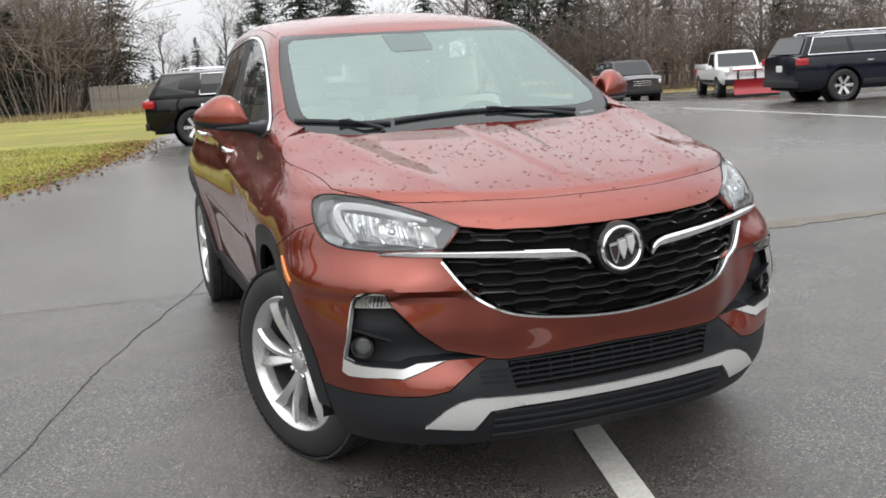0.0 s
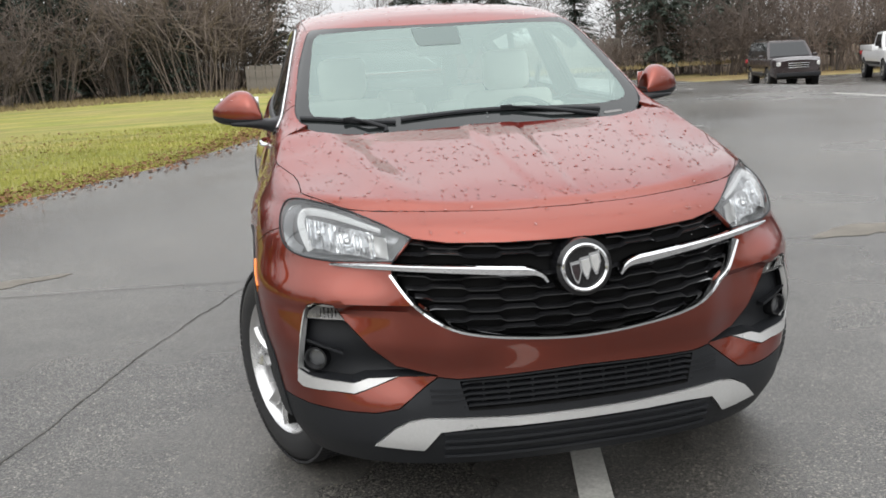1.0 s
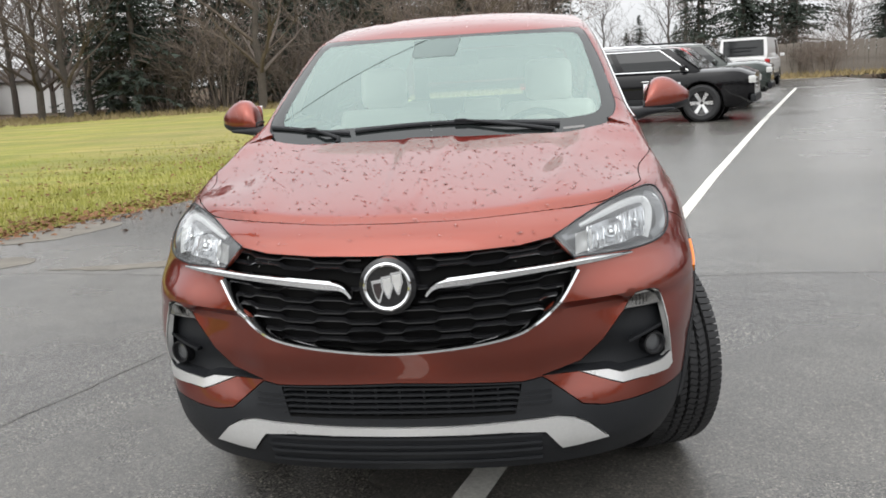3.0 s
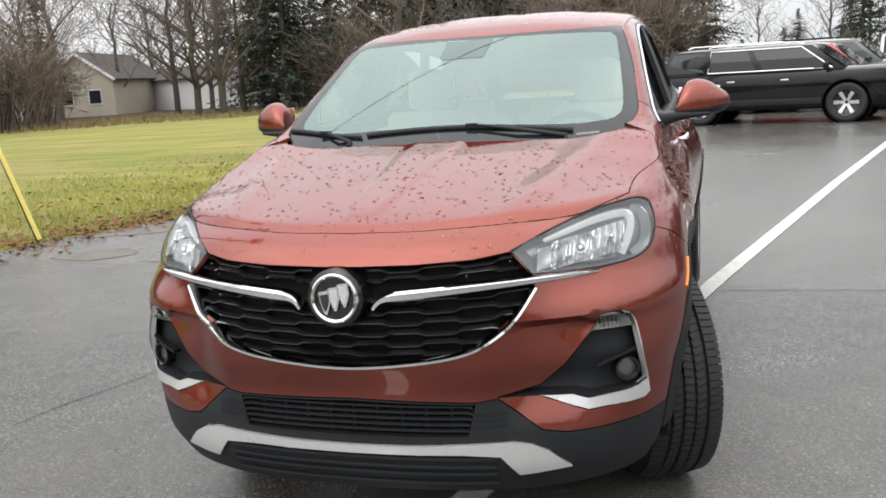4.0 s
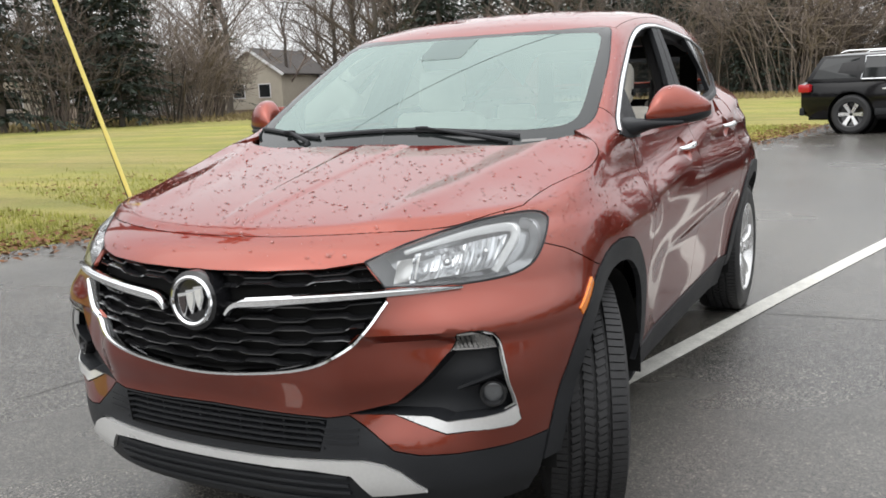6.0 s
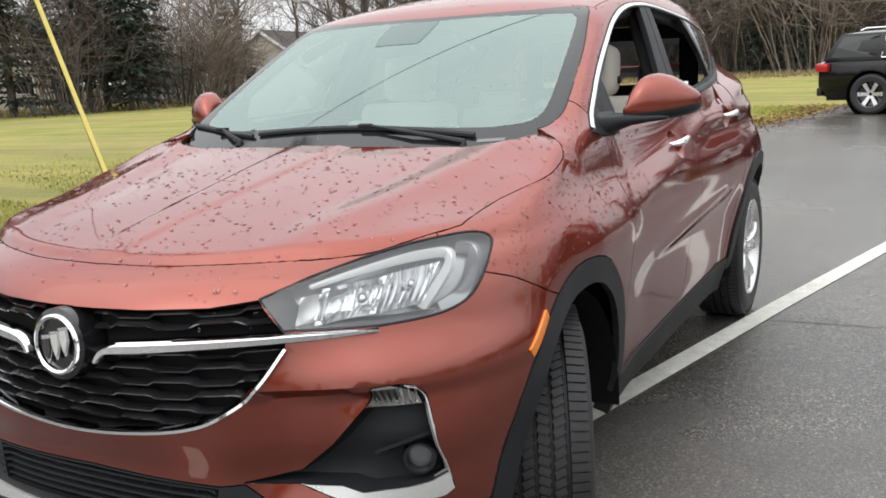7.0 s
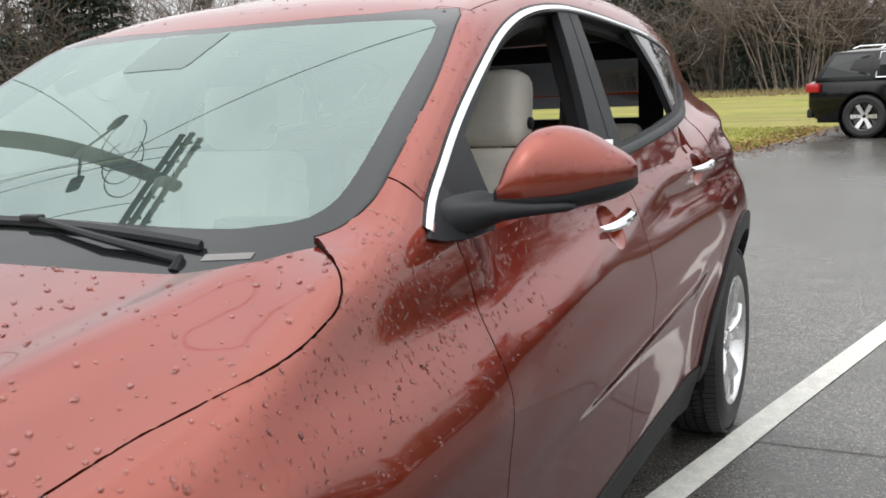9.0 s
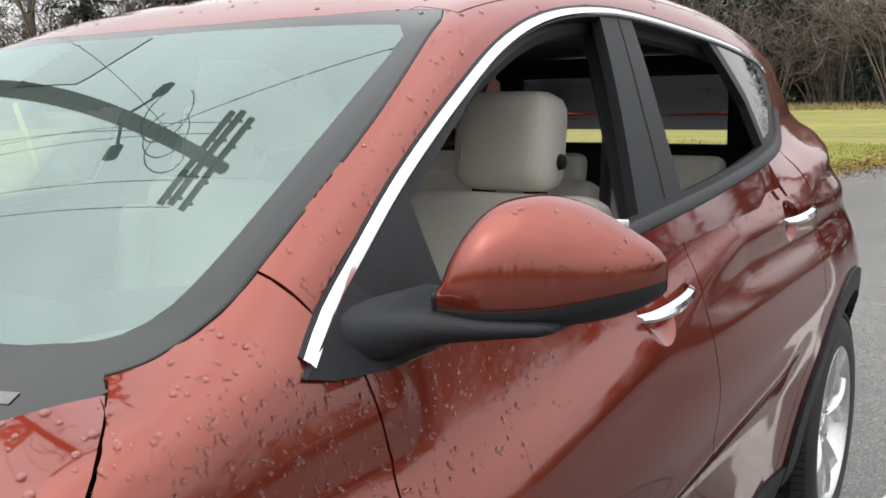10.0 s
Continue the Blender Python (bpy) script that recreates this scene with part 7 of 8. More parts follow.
# ---------------------------------------------------------------- utility pole, wires
def utility_pole():
    p = thing("utility_pole", "grey wooden utility pole with crossarms and two lamps", "utility pole", at=Matrix.Translation((-8.0, 2.2, 0)))
    bm = bmesh.new()
    tube(bm, [(0, 0, -0.3), (0, 0, 5), (0, 0, 10.9)], [0.17, 0.15, 0.12], 14)
    part("shaft", bm, BARK, p)
    d = Vector((0.10, 1.0, 0)).normalized()
    for z, off, half in ((10.5, 0.10, 1.0), (10.1, 0.13, 1.0), (10.1, -0.13, 1.0)):
        bm = bmesh.new()
        box(bm, (0.10, 2 * half, 0.12), Matrix.Translation((off, 0, z)) @ Matrix.Rotation(radians(-6), 4, "Z"), 0.008)
        part("crossarm", bm, BARK, p)
        for k in (-0.95, -0.45, 0.45, 0.95):
            bm = bmesh.new()
            c = d * k * half / 1.15 + Vector((off, 0, z + 0.06))
            lathe(bm, [(0, 0.015), (0.04, 0.035), (0.06, 0.02), (0.09, 0.038), (0.12, 0.02), (0.14, 0.005)], 10, "z", Matrix.Translation(c))
            part("insulator", bm, GREY_PLASTIC, p)
    for s in (1, -1):
        bm = bmesh.new()
        tube(bm, [(0, 0, 7.6), (0.1, s * 0.28, 7.75), (0.15, s * 0.48, 7.85)], 0.03, 6)
        part("lamp_bracket", bm, GREY_PLASTIC, p)
        bm = bmesh.new()
        box(bm, (0.30, 0.30, 0.14), pose(0.17, s * 0.62, 7.86, s * 12, 10, 0), 0.07)
        part("flood_lamp", bm, GREY_PLASTIC, p)
    for a, b, sag in (((-0.1, -1.0, 10.25), (-45, -4.0, 9.6), 0.8), ((-0.1, -0.45, 10.25), (-45, -2.6, 9.6), 0.8), ((-0.1, 0.55, 10.25), (-45, 0.4, 9.6), 0.8), ((-0.1, 0.95, 10.65), (-45, 1.6, 9.8), 0.8),
                      ((0, 0.1, 8.8), (-45, 3.2, 8.0), 0.7), ((0.1, 0, 8.5), (30, 9, 7.5), 0.7)):
        bm = bmesh.new()
        a, b = Vector(a), Vector(b)
        tube(bm, [a.lerp(b, t) - Vector((0, 0, 4 * sag * t * (1 - t))) for t in np.linspace(0, 1, 21)], 0.010, 5)
        part("wire", bm, BLACK, p)
    for k in range(3):
        bm = bmesh.new()
        c = Vector((0.12, 0, 9.0 - 0.3 * k))
        tube(bm, [c + Vector((0.05, (0.35 + 0.1 * k) * math.cos(t) + 0.3 * (k - 1), 0.5 * math.sin(t))) for t in np.linspace(0.2, 5.4, 22)], 0.012, 5)
        part("jumper_wire", bm, BLACK, p)
    return p


utility_pole()
guy = thing("guy_wire", "steel guy wire sleeved in a yellow guard", "guy wire", at=Matrix.Translation((-5.2, 2.8, 0)))
bm = bmesh.new()
tube(bm, [(0, 0, -0.1), (-2.7, -0.58, 9.0)], 0.006, 6)
part("strand", bm, GREY_PLASTIC, guy)
bm = bmesh.new()
tube(bm, [(-0.01, 0, 0.05), (-0.80, -0.17, 2.6)], 0.021, 10)
part("guard", bm, YELLOW, guy, "yellow plastic guard")


# ---------------------------------------------------------------- trees
def limb(bm, a, d, length, r, depth, rng, spread=0.55, droop=0.0, kids=3, twig=0.010, sides=5):
    """Grows a crooked branch and its side branches."""
    pts, rads = [a.copy()], [r]
    n = 4 if depth > 1 else 2
    p, v = a.copy(), d.normalized()
    for i in range(n):
        v = (v + Vector((rng.uniform(-1, 1), rng.uniform(-1, 1), rng.uniform(-0.6, 1) - droop)) * 0.16).normalized()
        p = p + v * length / n
        pts.append(p.copy())
        rads.append(max(twig, r * (1 - 0.72 * (i + 1) / n)))
    tube(bm, pts, rads, sides if depth > 2 else 3, caps=False)
    if depth <= 0:
        return
    for k in range(kids + (1 if depth > 2 else 0)):
        t = rng.uniform(0.35, 1.0)
        i = min(int(t * n), n - 1)
        base = pts[i].lerp(pts[i + 1], t * n - i)
        side = Vector((rng.uniform(-1, 1), rng.uniform(-1, 1), rng.uniform(-0.3, 0.9)))
        nd = (v * (1 - spread) + side.normalized() * spread * 1.25).normalized()
        limb(bm, base, nd, length * rng.uniform(0.5, 0.72), max(twig, rads[i] * 0.55), depth - 1, rng, spread, droop, kids, twig, sides)


def bare_tree(seed, height, label, leaves=0):
    rng = random.Random(seed)
    t = thing("bare_tree", label, "tree", "bare trees round the lot")
    bm = bmesh.new()
    trunk = [Vector((0, 0, -0.2))]
    for k in range(1, 7):
        trunk.append(Vector((rng.uniform(-0.1, 0.1) * k * 0.5, rng.uniform(-0.1, 0.1) * k * 0.5, height * 0.75 * k / 6)))
    rr = [height * 0.017 * (1 - 0.75 * k / 6) for k in range(7)]
    tube(bm, trunk, rr, 8, caps=False)
    part("trunk", bm, BARK, t)
    bm = bmesh.new()
    for k in range(15):
        f = rng.uniform(0.16, 1.0)
        i = min(int(f * 6), 5)
        base = trunk[i].lerp(trunk[i + 1], f * 6 - i)
        a = k * 2.4 + rng.uniform(-0.4, 0.4)
        limb(bm, base, Vector((math.cos(a), math.sin(a), rng.uniform(0.2, 1.1) + f)), height * rng.uniform(0.26, 0.42) * (1.15 - 0.5 * f), rr[i] * 0.5, 3, rng, 0.5, 0, 3, 0.011)
    part("crown", bm, TWIG, t)
    if leaves:
        bm = bmesh.new()
        for k in range(leaves):
            a, f = rng.uniform(0, math.tau), rng.uniform(0.12, 1.0)
            q = height * 0.30 * math.sqrt(rng.random()) * (1.2 - 0.7 * f)
            c = Vector((q * math.cos(a), q * math.sin(a), height * f * 0.95))
            m = Matrix.Translation(c) @ Euler((rng.uniform(0, 6), rng.uniform(0, 6), rng.uniform(0, 6))).to_matrix().to_4x4()
            s = rng.uniform(0.035, 0.075)
            bm.faces.new([bm.verts.new(m @ Vector(p)) for p in ((-s, 0, 0), (0, -s * 0.5, s * 0.2), (s, 0, 0), (0, s * 0.5, s * 0.2))])
        part("leaves", bm, LEAF_DRY, t, "clinging dry brown leaves", smooth=False)
    return t


def conifer(seed, height, label):
    rng = random.Random(seed)
    t = thing("conifer", label, "tree", "conifers round the lot")
    bm = bmesh.new()
    tube(bm, [(0, 0, -0.2), (0.05, 0, height * 0.5), (0, 0, height)], [height * 0.016, height * 0.010, 0.02], 8, caps=False)
    part("trunk", bm, BARK, t)
    bm = bmesh.new()
    for k in range(int(height * 19)):
        f = rng.random() ** 0.8
        z = height * (0.04 + 0.95 * f)
        reach = height * 0.29 * (1 - f) ** 0.72 * rng.uniform(0.55, 1.15) * (1 + 0.16 * math.sin(f * 23 + seed)) + 0.2
        a = rng.uniform(0, math.tau)
        out = Vector((math.cos(a), math.sin(a), 0))
        side = Vector((-out.y, out.x, 0))
        n = max(3, int(reach / 0.28))
        for j in range(n):
            q = (j + 0.5) / n
            c = out * reach * q + Vector((0, 0, z + 0.10 * reach * (q - q * q * 2.4)))
            for w in range(3):
                sz = rng.uniform(0.28, 0.55) * (1.15 - 0.5 * q)
                dr = (out * rng.uniform(0.3, 1) + side * rng.uniform(-1, 1) + Vector((0, 0, rng.uniform(-0.7, 0.15)))).normalized()
                up = dr.cross(Vector((rng.uniform(-1, 1), rng.uniform(-1, 1), 1))).normalized()
                bm.faces.new([bm.verts.new(p) for p in (c - up * sz * 0.22, c + dr * sz, c + up * sz * 0.22)])
    part("crown", bm, NEEDLE, t, smooth=False)
    return t


def shrub(seed, height, wide, label):
    rng = random.Random(seed)
    t = thing("shrub", label, "shrub", "thicket along the wood")
    bm = bmesh.new()
    for k in range(38):
        a = rng.uniform(0, math.tau)
        q = wide * 0.32 * math.sqrt(rng.random())
        limb(bm, Vector((q * math.cos(a), q * math.sin(a), -0.1)), Vector((math.cos(a) * 0.5 * q / wide * 3, math.sin(a) * 0.5 * q / wide * 3, 1)), height * rng.uniform(0.55, 0.95), 0.03, 2, rng, 0.58, 0, 4, 0.012, 4)
    part("brushwood", bm, TWIG, t)
    bm = bmesh.new()
    for k in range(7):
        a, q = rng.uniform(0, math.tau), wide * 0.26 * math.sqrt(rng.random())
        foot = Vector((q * math.cos(a), q * math.sin(a), -0.1))
        up = Vector((math.cos(a) * 0.25, math.sin(a) * 0.25, 1))
        tube(bm, [foot, foot + up * height * 0.25 + Vector((rng.uniform(-0.1, 0.1), rng.uniform(-0.1, 0.1), 0)), foot + up * height * 0.55], [0.055, 0.042, 0.02], 5, caps=False)
    part("trunk", bm, BARK, t, "forked grey stem base")
    return t


rng = random.Random(11)
bare = [bare_tree(s, h, "bare grey-brown deciduous tree in winter twig") for s, h in ((1, 13), (2, 15), (3, 11), (4, 14))]
oak = [bare_tree(s, h, "leafless oak holding dry brown leaves", 4600) for s, h in ((5, 13), (6, 12))]
firs = [conifer(s, h, "dark green conifer with drooping boughs") for s, h in ((7, 12), (8, 15), (9, 9))]
bushes = [shrub(s, h, w, "dense leafless brown thicket") for s, h, w in ((21, 4.2, 4.5), (22, 3.2, 4.0), (23, 5.2, 5.0))]
for stock in bare + oak + firs + bushes:
    stock["spare"] = 1
used = set()


def plant(kind, az, dist, scale=1.0):
    """Sets one plant at a bearing from the car; the first of each stock is used itself."""
    a = radians(az)
    x, y = dist * math.sin(a), dist * math.cos(a)
    m = pose(x, y, -0.03 - fall(x, y), 0, 0, rng.uniform(0, 360))
    o = kind[rng.randrange(len(kind))]
    if o.name not in used:
        used.add(o.name)
        o.matrix_basis = m @ Matrix.Diagonal((scale, scale, scale, 1))
        return o
    c = copy_thing(o, m)
    c.scale = (scale, scale, scale)
    return c


# far wood, then the nearer edge; it thins out over the fence
def in_gap(az):
    return -41.0 < az < -30.0


for az in np.arange(-66, 62, 2.6):
    kind = bare if rng.random() < 0.62 or -46 < az < -30 else firs
    if -3.5 < az < 9:
        plant(bare if rng.random() < 0.8 else firs, az + rng.uniform(-0.8, 0.8), rng.uniform(170, 230), rng.uniform(0.42, 0.7))
    else:
        plant(kind, az + rng.uniform(-0.8, 0.8), rng.uniform(76, 92), rng.uniform(0.8, 1.3) * (0.62 if 9 <= az < 21 else 1))
for az in np.arange(-66, -4, 1.9):
    if not in_gap(az):
        plant(bushes, az + rng.uniform(-1, 1), rng.uniform(60, 68), rng.uniform(0.55, 1.15))
    if rng.random() < 0.5:
        if not -39.5 < az < -34.5:
            plant(bare if in_gap(az) or rng.random() < 0.6 else firs, az + rng.uniform(-0.5, 0.5), rng.uniform(68, 76) if in_gap(az) else rng.uniform(62, 74), rng.uniform(0.75, 1.1))
for az, d, kind, s in ((-4.6, 52, bushes, 1.35), (-2.6, 54, bushes, 1.25), (-5.6, 54, bushes, 1.3), (-3.6, 68, oak, 1.0), (-1.5, 70, bare, 0.8), (-6.5, 58, firs, 0.9), (0.2, 58, firs, 0.85), (2.4, 62, firs, 0.3), (3.2, 75, bare, 0.55), (4.6, 80, firs, 0.32), (5.4, 82, firs, 0.36), (7.2, 80, bare, 0.6), (8.2, 84, firs, 0.55), (-3.6, 54, bushes, 1.1), (-1.7, 55, bushes, 0.9),
                       (-19.5, 46, bare, 1.0), (-22, 50, bushes, 1.1), (-17, 50, bushes, 1.0), (-14, 52, bushes, 1.2), (-11.5, 60, firs, 1.0), (-9, 54, bushes, 1.3), (-25.5, 50, bushes, 0.9),
                       (-42.8, 50, bushes, 1.1), (-45, 48, bushes, 1.15), (-41.0, 58, bare, 1.0), (-47, 46, firs, 0.95), (-49.5, 47, firs, 0.9), (-33, 50, bare, 0.85), (-30, 52, bare, 0.9), (-28, 54, firs, 0.9),
                       (-52, 44, bushes, 1.0), (-55, 45, firs, 0.9), (-58, 46, bare, 1.0),
                       (-24, 56, firs, 1.15), (-21.5, 57, firs, 1.2), (-18.5, 56, firs, 1.15), (-15.8, 60, firs, 1.2), (-13, 62, firs, 1.05), (-27.2, 50, firs, 1.0), (-28.6, 57, firs, 1.1), (-31.5, 48, bare, 0.9),
                       (-34, 60, bare, 1.0), (-48.2, 44, firs, 1.0), (-50.5, 47, firs, 1.05), (12, 60, firs, 0.9), (14.8, 62, firs, 0.95),
                       (25.5, 54, firs, 0.95), (29.0, 55, firs, 1.05), (31.5, 55, bare, 0.75), (34.5, 56, oak, 0.8), (38, 57, oak, 0.8), (42, 58, oak, 0.8)):
    plant(kind, az, d, s)
# dark mixed stand behind the row of parked cars
for az in np.arange(-17, -5, 1.9):
    plant(firs if rng.random() < 0.75 else bushes, az + rng.uniform(-0.5, 0.5), rng.uniform(57, 72), rng.uniform(0.75, 1.05))
    plant(firs if rng.random() < 0.6 else bushes, az + rng.uniform(-0.6, 0.6), rng.uniform(52, 57), rng.uniform(0.45, 0.75))
# right hand wood behind the lot
for az in np.arange(9, 52, 2.2):
    k = 0.55 if az < 21 else 1.0
    plant(oak if az > 27 and rng.random() < 0.65 else (firs if rng.random() < 0.55 else bare), az + rng.uniform(-0.7, 0.7), rng.uniform(56, 66), rng.uniform(0.8, 1.15) * k * (0.72 if az > 29 else 1))
    plant(bushes, az + rng.uniform(-1, 1), rng.uniform(50, 56), rng.uniform(0.7, 1.1) * k)
# unseen trees added round the lot so the paint reflects a dark treeline
for az in np.arange(58, 294, 4.6):
    plant(firs if rng.random() < 0.55 else bare, az + rng.uniform(-1, 1), rng.uniform(52, 70), rng.uniform(0.6, 0.85))
    plant(bushes, az + rng.uniform(-1, 1), rng.uniform(42, 46), rng.uniform(0.8, 1.2))
for o in bare + oak + firs + bushes:
    if o.name not in used:
        o.matrix_basis = pose(-70 + rng.uniform(-5, 5), 70, 0)


# ---------------------------------------------------------------- fences, house
def plank_fence(label, a, b, height, step=0.19):
    f = thing("fence", label, "fence")
    a, b = Vector((*a, 0)), Vector((*b, 0))
    n = int((b - a).length / step)
    ang = math.degrees(math.atan2(b.y - a.y, b.x - a.x))
    bm = bmesh.new()
    box(bm, (step * 0.94, 0.025, height), Matrix.Translation((0, 0, height / 2)))
    me = mesh_of(bm, "board")
    me.materials.append(WOOD_GREY)
    for k in range(n):
        o = new("board", me)
        o.parent = f
        o.matrix_basis = pose(*(a.lerp(b, (k + 0.5) / n)), 0, 0, ang) @ pose(0, rng.uniform(-0.01, 0.01), rng.uniform(-0.06, 0.02), 0, rng.uniform(-1, 1), 0)
    for z in (0.35, height - 0.3):
        bm = bmesh.new()
        box(bm, ((b - a).length, 0.05, 0.09), pose(*((a + b) / 2 + Vector((0, 0.05, z))), 0, 0, ang))
        part("rail", bm, WOOD_GREY, f, smooth=False)
    return f


plank_fence("weathered grey plank fence along the lawn", (-1.6, 50.5), (4.8, 49.0), 1.45)
plank_fence("weathered grey plank fence before the wood", (12.5, 53.0), (21.0, 49.5), 1.8)


def house(name, label, at, w, l, eave, ridge, wall_mat):
    h = thing(name, label, "house", at=at)
    bm = bmesh.new()
    pts = [(-w / 2, -0.3), (w / 2, -0.3), (w / 2, eave), (0, ridge), (-w / 2, eave)]
    a = [bm.verts.new((x, -l / 2, z)) for x, z in pts]
    b = [bm.verts.new((x, l / 2, z)) for x, z in pts]
    bm.faces.new(a)
    bm.faces.new(b[::-1])
    for i in range(5):
        bm.faces.new((a[i], a[(i + 1) % 5], b[(i + 1) % 5], b[i]))
    bmesh.ops.recalc_face_normals(bm, faces=bm.faces)
    part("wall", bm, wall_mat, h, smooth=False)
    for s in (1, -1):
        bm = bmesh.new()
        run = math.hypot(w / 2, ridge - eave)
        ang = math.degrees(math.atan2(ridge - eave, w / 2))
        box(bm, (run + 0.5, l + 0.6, 0.14), Matrix.Translation((s * (w / 4 + 0.12), 0, (eave + ridge) / 2 + 0.06)) @ Matrix.Rotation(radians(s * ang), 4, "Y"))
        part("roof", bm, ROOFING, h, smooth=False)
        bm = bmesh.new()
        box(bm, (run + 0.5, 0.06, 0.22), Matrix.Translation((s * (w / 4 + 0.12), -l / 2 - 0.31, (eave + ridge) / 2 + 0.02)) @ Matrix.Rotation(radians(s * ang), 4, "Y"))
        part("barge_board", bm, WHITE_PAINT, h, smooth=False)
    for x, z in ((-w * 0.2, 1.5), (w * 0.22, 1.5)):
        win = new("window")
        win.parent = h
        bm = bmesh.new()
        box(bm, (1.1, 0.08, 1.2), Matrix.Translation((x, -l / 2 - 0.02, z)))
        part("frame", bm, WHITE_PAINT, win, smooth=False)
        bm = bmesh.new()
        box(bm, (0.95, 0.06, 1.05), Matrix.Translation((x, -l / 2 - 0.04, z)))
        part("pane", bm, CAR_GLASS, win, smooth=False)
    return h


def bearing(az, dist, turn):
    a = radians(az)
    return pose(dist * math.sin(a), dist * math.cos(a), 0, 0, 0, turn)


house("house", "beige gabled house behind the lawn", bearing(-37.5, 82, 14), 5.6, 12, 2.9, 4.9, SIDING)
house("shed", "long white low building behind bare trees", bearing(-32.6, 84, 62), 6, 20, 2.6, 3.6, WHITE_PAINT)
house("shed", "pale low building seen through the thicket", bearing(-45.5, 78, 50), 6, 16, 2.4, 3.3, WHITE_PAINT)
house("shed", "beige low shed behind the shrubs", bearing(-54.5, 66, 50), 6, 9, 2.5, 3.4, SIDING)


# ---------------------------------------------------------------- lawn edge litter, grass, cracks, patches
def scatter(name, label, category, mat, items):
    """One loose mass of small flat pieces; items give place, size, tilt."""
    verts, faces = [], []
    for c, sx, sy, e in items:
        m = Matrix.Translation(c) @ e.to_matrix().to_4x4()
        k = len(verts)
        verts += [tuple(m @ Vector(p)) for p in ((-sx, 0, 0), (0, -sy, sx * 0.25), (sx, 0, 0), (0, sy, sx * 0.2))]
        faces.append((k, k + 1, k + 2, k + 3))
    me = bpy.data.meshes.new(name)
    me.from_pydata(verts, [], faces)
    me.materials.append(mat)
    return tagged(new(name, me), label, category, kind="stuff")


def edge_at(t):
    """A place along the lawn's edge, t from 0 to 1, and the way into the lawn."""
    pts = LOT[1:10]
    f = t * (len(pts) - 1)
    i = min(int(f), len(pts) - 2)
    a, b = Vector(pts[i]), Vector(pts[i + 1])
    d = (b - a).normalized()
    return a.lerp(b, f - i), Vector((-d.y, d.x))


items = []
for k in range(5200):
    p, nrm = edge_at(rng.uniform(0.12, 1))
    q = p + nrm * (rng.gauss(0.25, 0.35) if rng.random() < 0.75 else rng.uniform(0, 7))
    s = rng.uniform(0.018, 0.05)
    items.append((Vector((q.x, q.y, rng.uniform(0.0, 0.02))), s, s * 0.55, Euler((rng.uniform(-0.5, 0.5), rng.uniform(-0.5, 0.5), rng.uniform(0, 6)))))
scatter("fallen_leaves", "dry brown leaves strewn along the lawn edge", "leaf litter", LEAF_DRY, items)
BLADE = material("lawn_blades", (0.29, 0.29, 0.07), 0.7, 0, 0.2, 0, 0.5, 0.6, 25)
verts, faces = [], []
for k in range(26000):
    p, nrm = edge_at(rng.uniform(0.08, 1))
    q = p + nrm * (abs(rng.gauss(0, 1)) * 3.2 + 0.12)
    h, a = rng.uniform(0.03, 0.075), rng.uniform(0, math.tau)
    dx, dy = math.cos(a) * 0.008, math.sin(a) * 0.008
    lx, ly = rng.uniform(-0.03, 0.03), rng.uniform(-0.03, 0.03)
    i = len(verts)
    verts += [(q.x - dx, q.y - dy, -0.03), (q.x + dx, q.y + dy, -0.03), (q.x + lx, q.y + ly, -0.03 + h + 0.01)]
    faces.append((i, i + 1, i + 2))
me = bpy.data.meshes.new("grass")
me.from_pydata(verts, [], faces)
me.materials.append(BLADE)
tagged(new("grass", me), "short yellow-green grass blades by the asphalt", "grass", kind="stuff")
TALL = material("tall_dry_grass", (0.24, 0.19, 0.10), 0.9, 0, 0.2, 0, 0.4, 0.8, 20)
verts, faces = [], []
for k in range(16000):
    az = rng.uniform(-62, 46)
    d = rng.uniform(44, 58) if az < 8 else rng.uniform(40, 54)
    x, y = d * math.sin(radians(az)), d * math.cos(radians(az))
    if y < 44 and 3 < x < 60 and az > 8:
        continue
    h, a = rng.uniform(0.08, 0.30), rng.uniform(0, math.tau)
    i = len(verts)
    verts += [(x - 0.05 * math.cos(a), y - 0.05 * math.sin(a), -0.03), (x + 0.05 * math.cos(a), y + 0.05 * math.sin(a), -0.03), (x + rng.uniform(-0.2, 0.2), y, h)]
    faces.append((i, i + 1, i + 2))
me = bpy.data.meshes.new("tall_grass")
me.from_pydata(verts, [], faces)
me.materials.append(TALL)
tagged(new("tall_grass", me), "tall dry straw-coloured grass before the wood", "grass", kind="stuff")


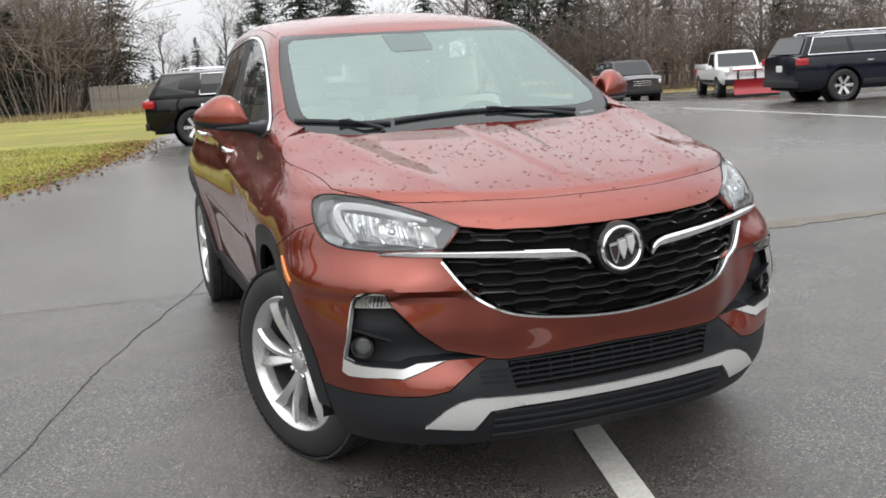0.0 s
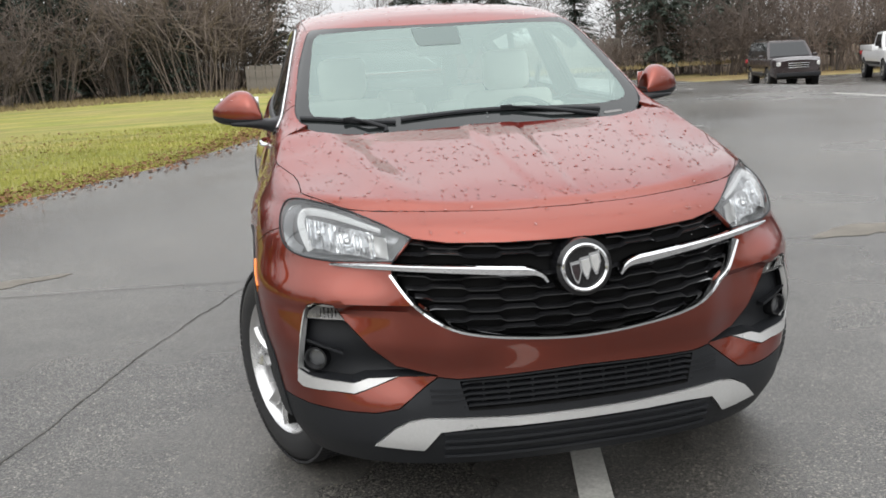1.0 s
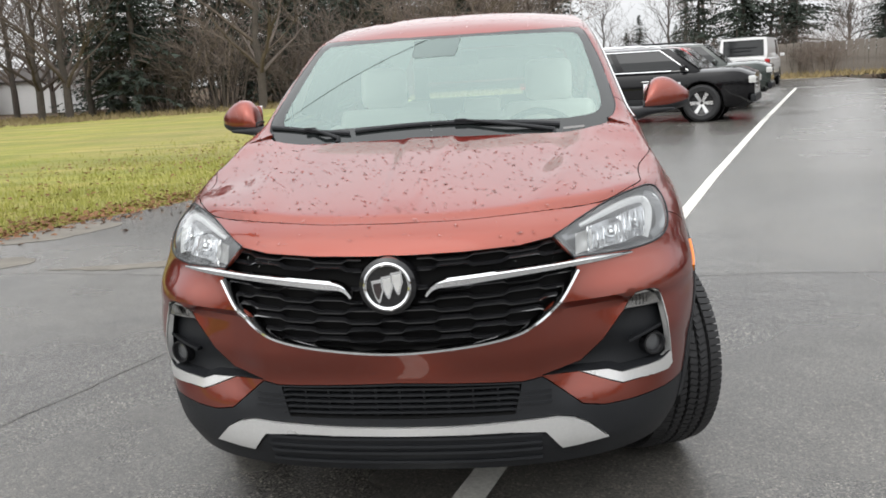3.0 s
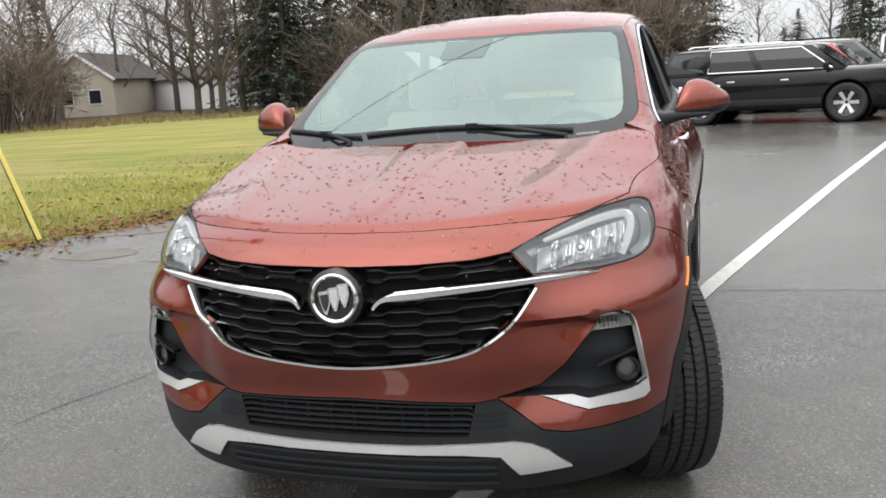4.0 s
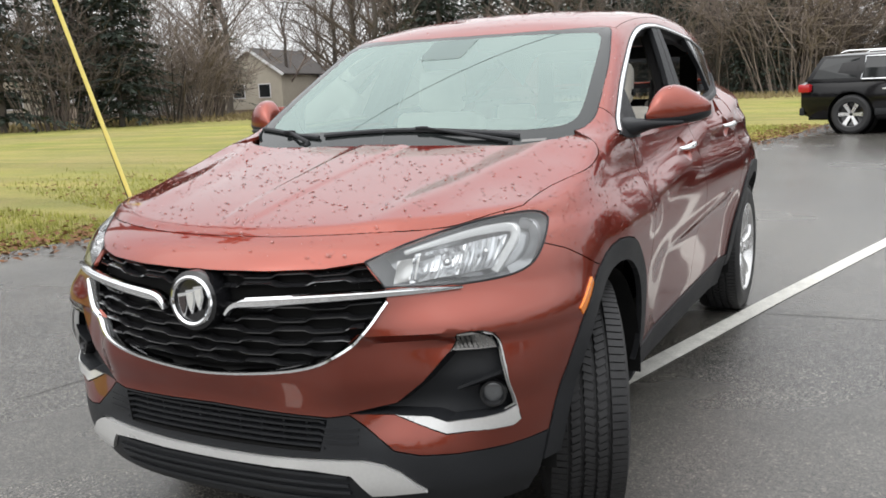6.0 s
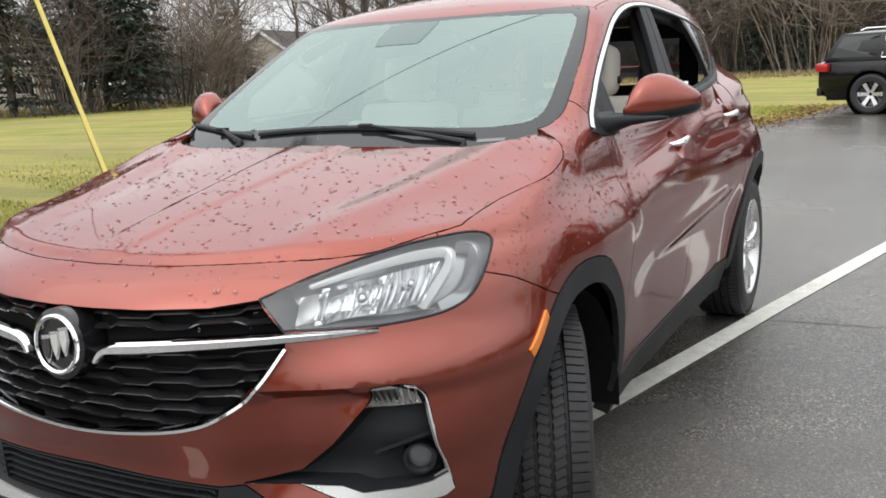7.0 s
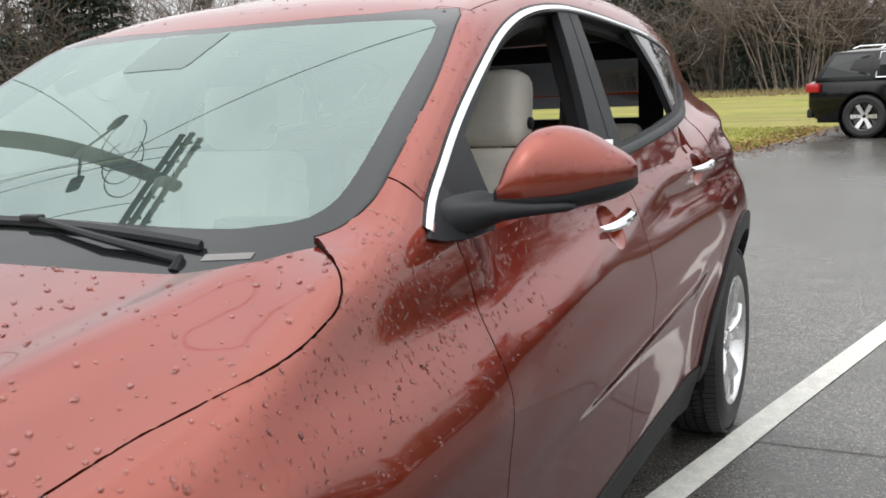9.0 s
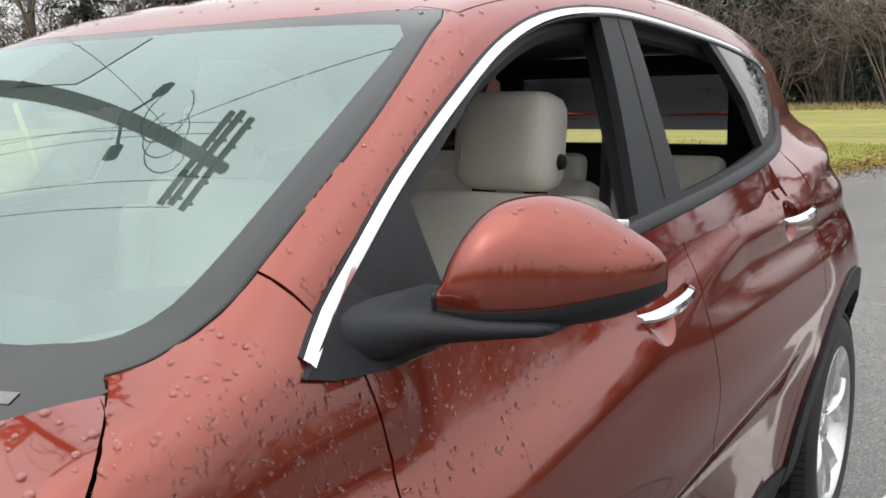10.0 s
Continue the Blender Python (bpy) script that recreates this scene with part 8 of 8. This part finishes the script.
def crack(pts, width, mat, label):
    bm, rows = bmesh.new(), []
    line = spline(pts, 60)
    for i, (x, y) in enumerate(line):
        a, b = Vector(line[max(i - 1, 0)]), Vector(line[min(i + 1, len(line) - 1)])
        d = (b - a).normalized()
        w = width * (0.5 + 0.9 * abs(noise.noise((x * 9, y * 9, 1))))
        o = 0.03 * noise.noise((x * 3.1, y * 3.1, 5)) + 0.012 * noise.noise((x * 14, y * 14, 2))
        s = Vector((-d.y, d.x))
        c = Vector((x, y)) + s * o
        rows.append((bm.verts.new((*(c + s * w), 0.003)), bm.verts.new((*(c - s * w), 0.003))))
    for (a, b), (c, d) in zip(rows, rows[1:]):
        bm.faces.new((a, b, d, c))
    return tagged(part("asphalt_crack", bm, mat, smooth=False), label, "crack", kind="structure")


TAR = material("open_crack", (0.068, 0.064, 0.059), 0.8, 0, 0.2, 0, 0.4, 6, 60)
SAND = material("sandy_patch", (0.155, 0.142, 0.122), 0.85, 0, 0.2, 0, 0.3, 5, 60)
crack([(-1.9, -1.3), (-1.46, 0.18), (-1.1, 1.1), (-0.81, 1.81), (-0.6, 2.6)], 0.0045, TAR, "dark crack in asphalt")
crack([(-5.0, 2.1), (-3.42, 1.87), (-1.96, 1.62), (-0.4, 1.42), (0.9, 1.19), (1.67, 1.22), (2.6, 1.12), (4.5, 0.95)], 0.0045, TAR, "thin dark seam across asphalt")


def patch(pts, label):
    bm = bmesh.new()
    line = spline(pts + pts[:1], 48)
    sheet(bm, [(x + 0.05 * noise.noise((x * 6, y * 6, 0)), y + 0.05 * noise.noise((x * 6, y * 6, 9))) for x, y in line[:-1]], 0.0035)
    return tagged(part("worn_patch", bm, SAND, smooth=False), label, "worn patch", kind="structure")


patch([(2.75, 1.03), (3.3, 1.00), (4.3, 0.98), (4.9, 1.0), (4.3, 1.12), (3.7, 1.22), (3.3, 1.34), (2.9, 1.2)], "pale sandy worn patch beside asphalt seam")
patch([(-3.6, 2.02), (-2.9, 1.93), (-2.5, 2.05), (-2.2, 2.28), (-2.5, 2.24), (-3.0, 2.12)], "pale sandy worn patch beside asphalt seam")
patch([(-4.6, 2.15), (-4.1, 2.05), (-3.85, 2.35), (-4.2, 2.6)], "pale sandy worn patch beside asphalt seam")
patch([(-5.0, 3.1), (-4.3, 3.4), (-4.0, 4.2), (-4.5, 4.4), (-4.9, 3.7)], "pale sandy worn patch beside lawn")
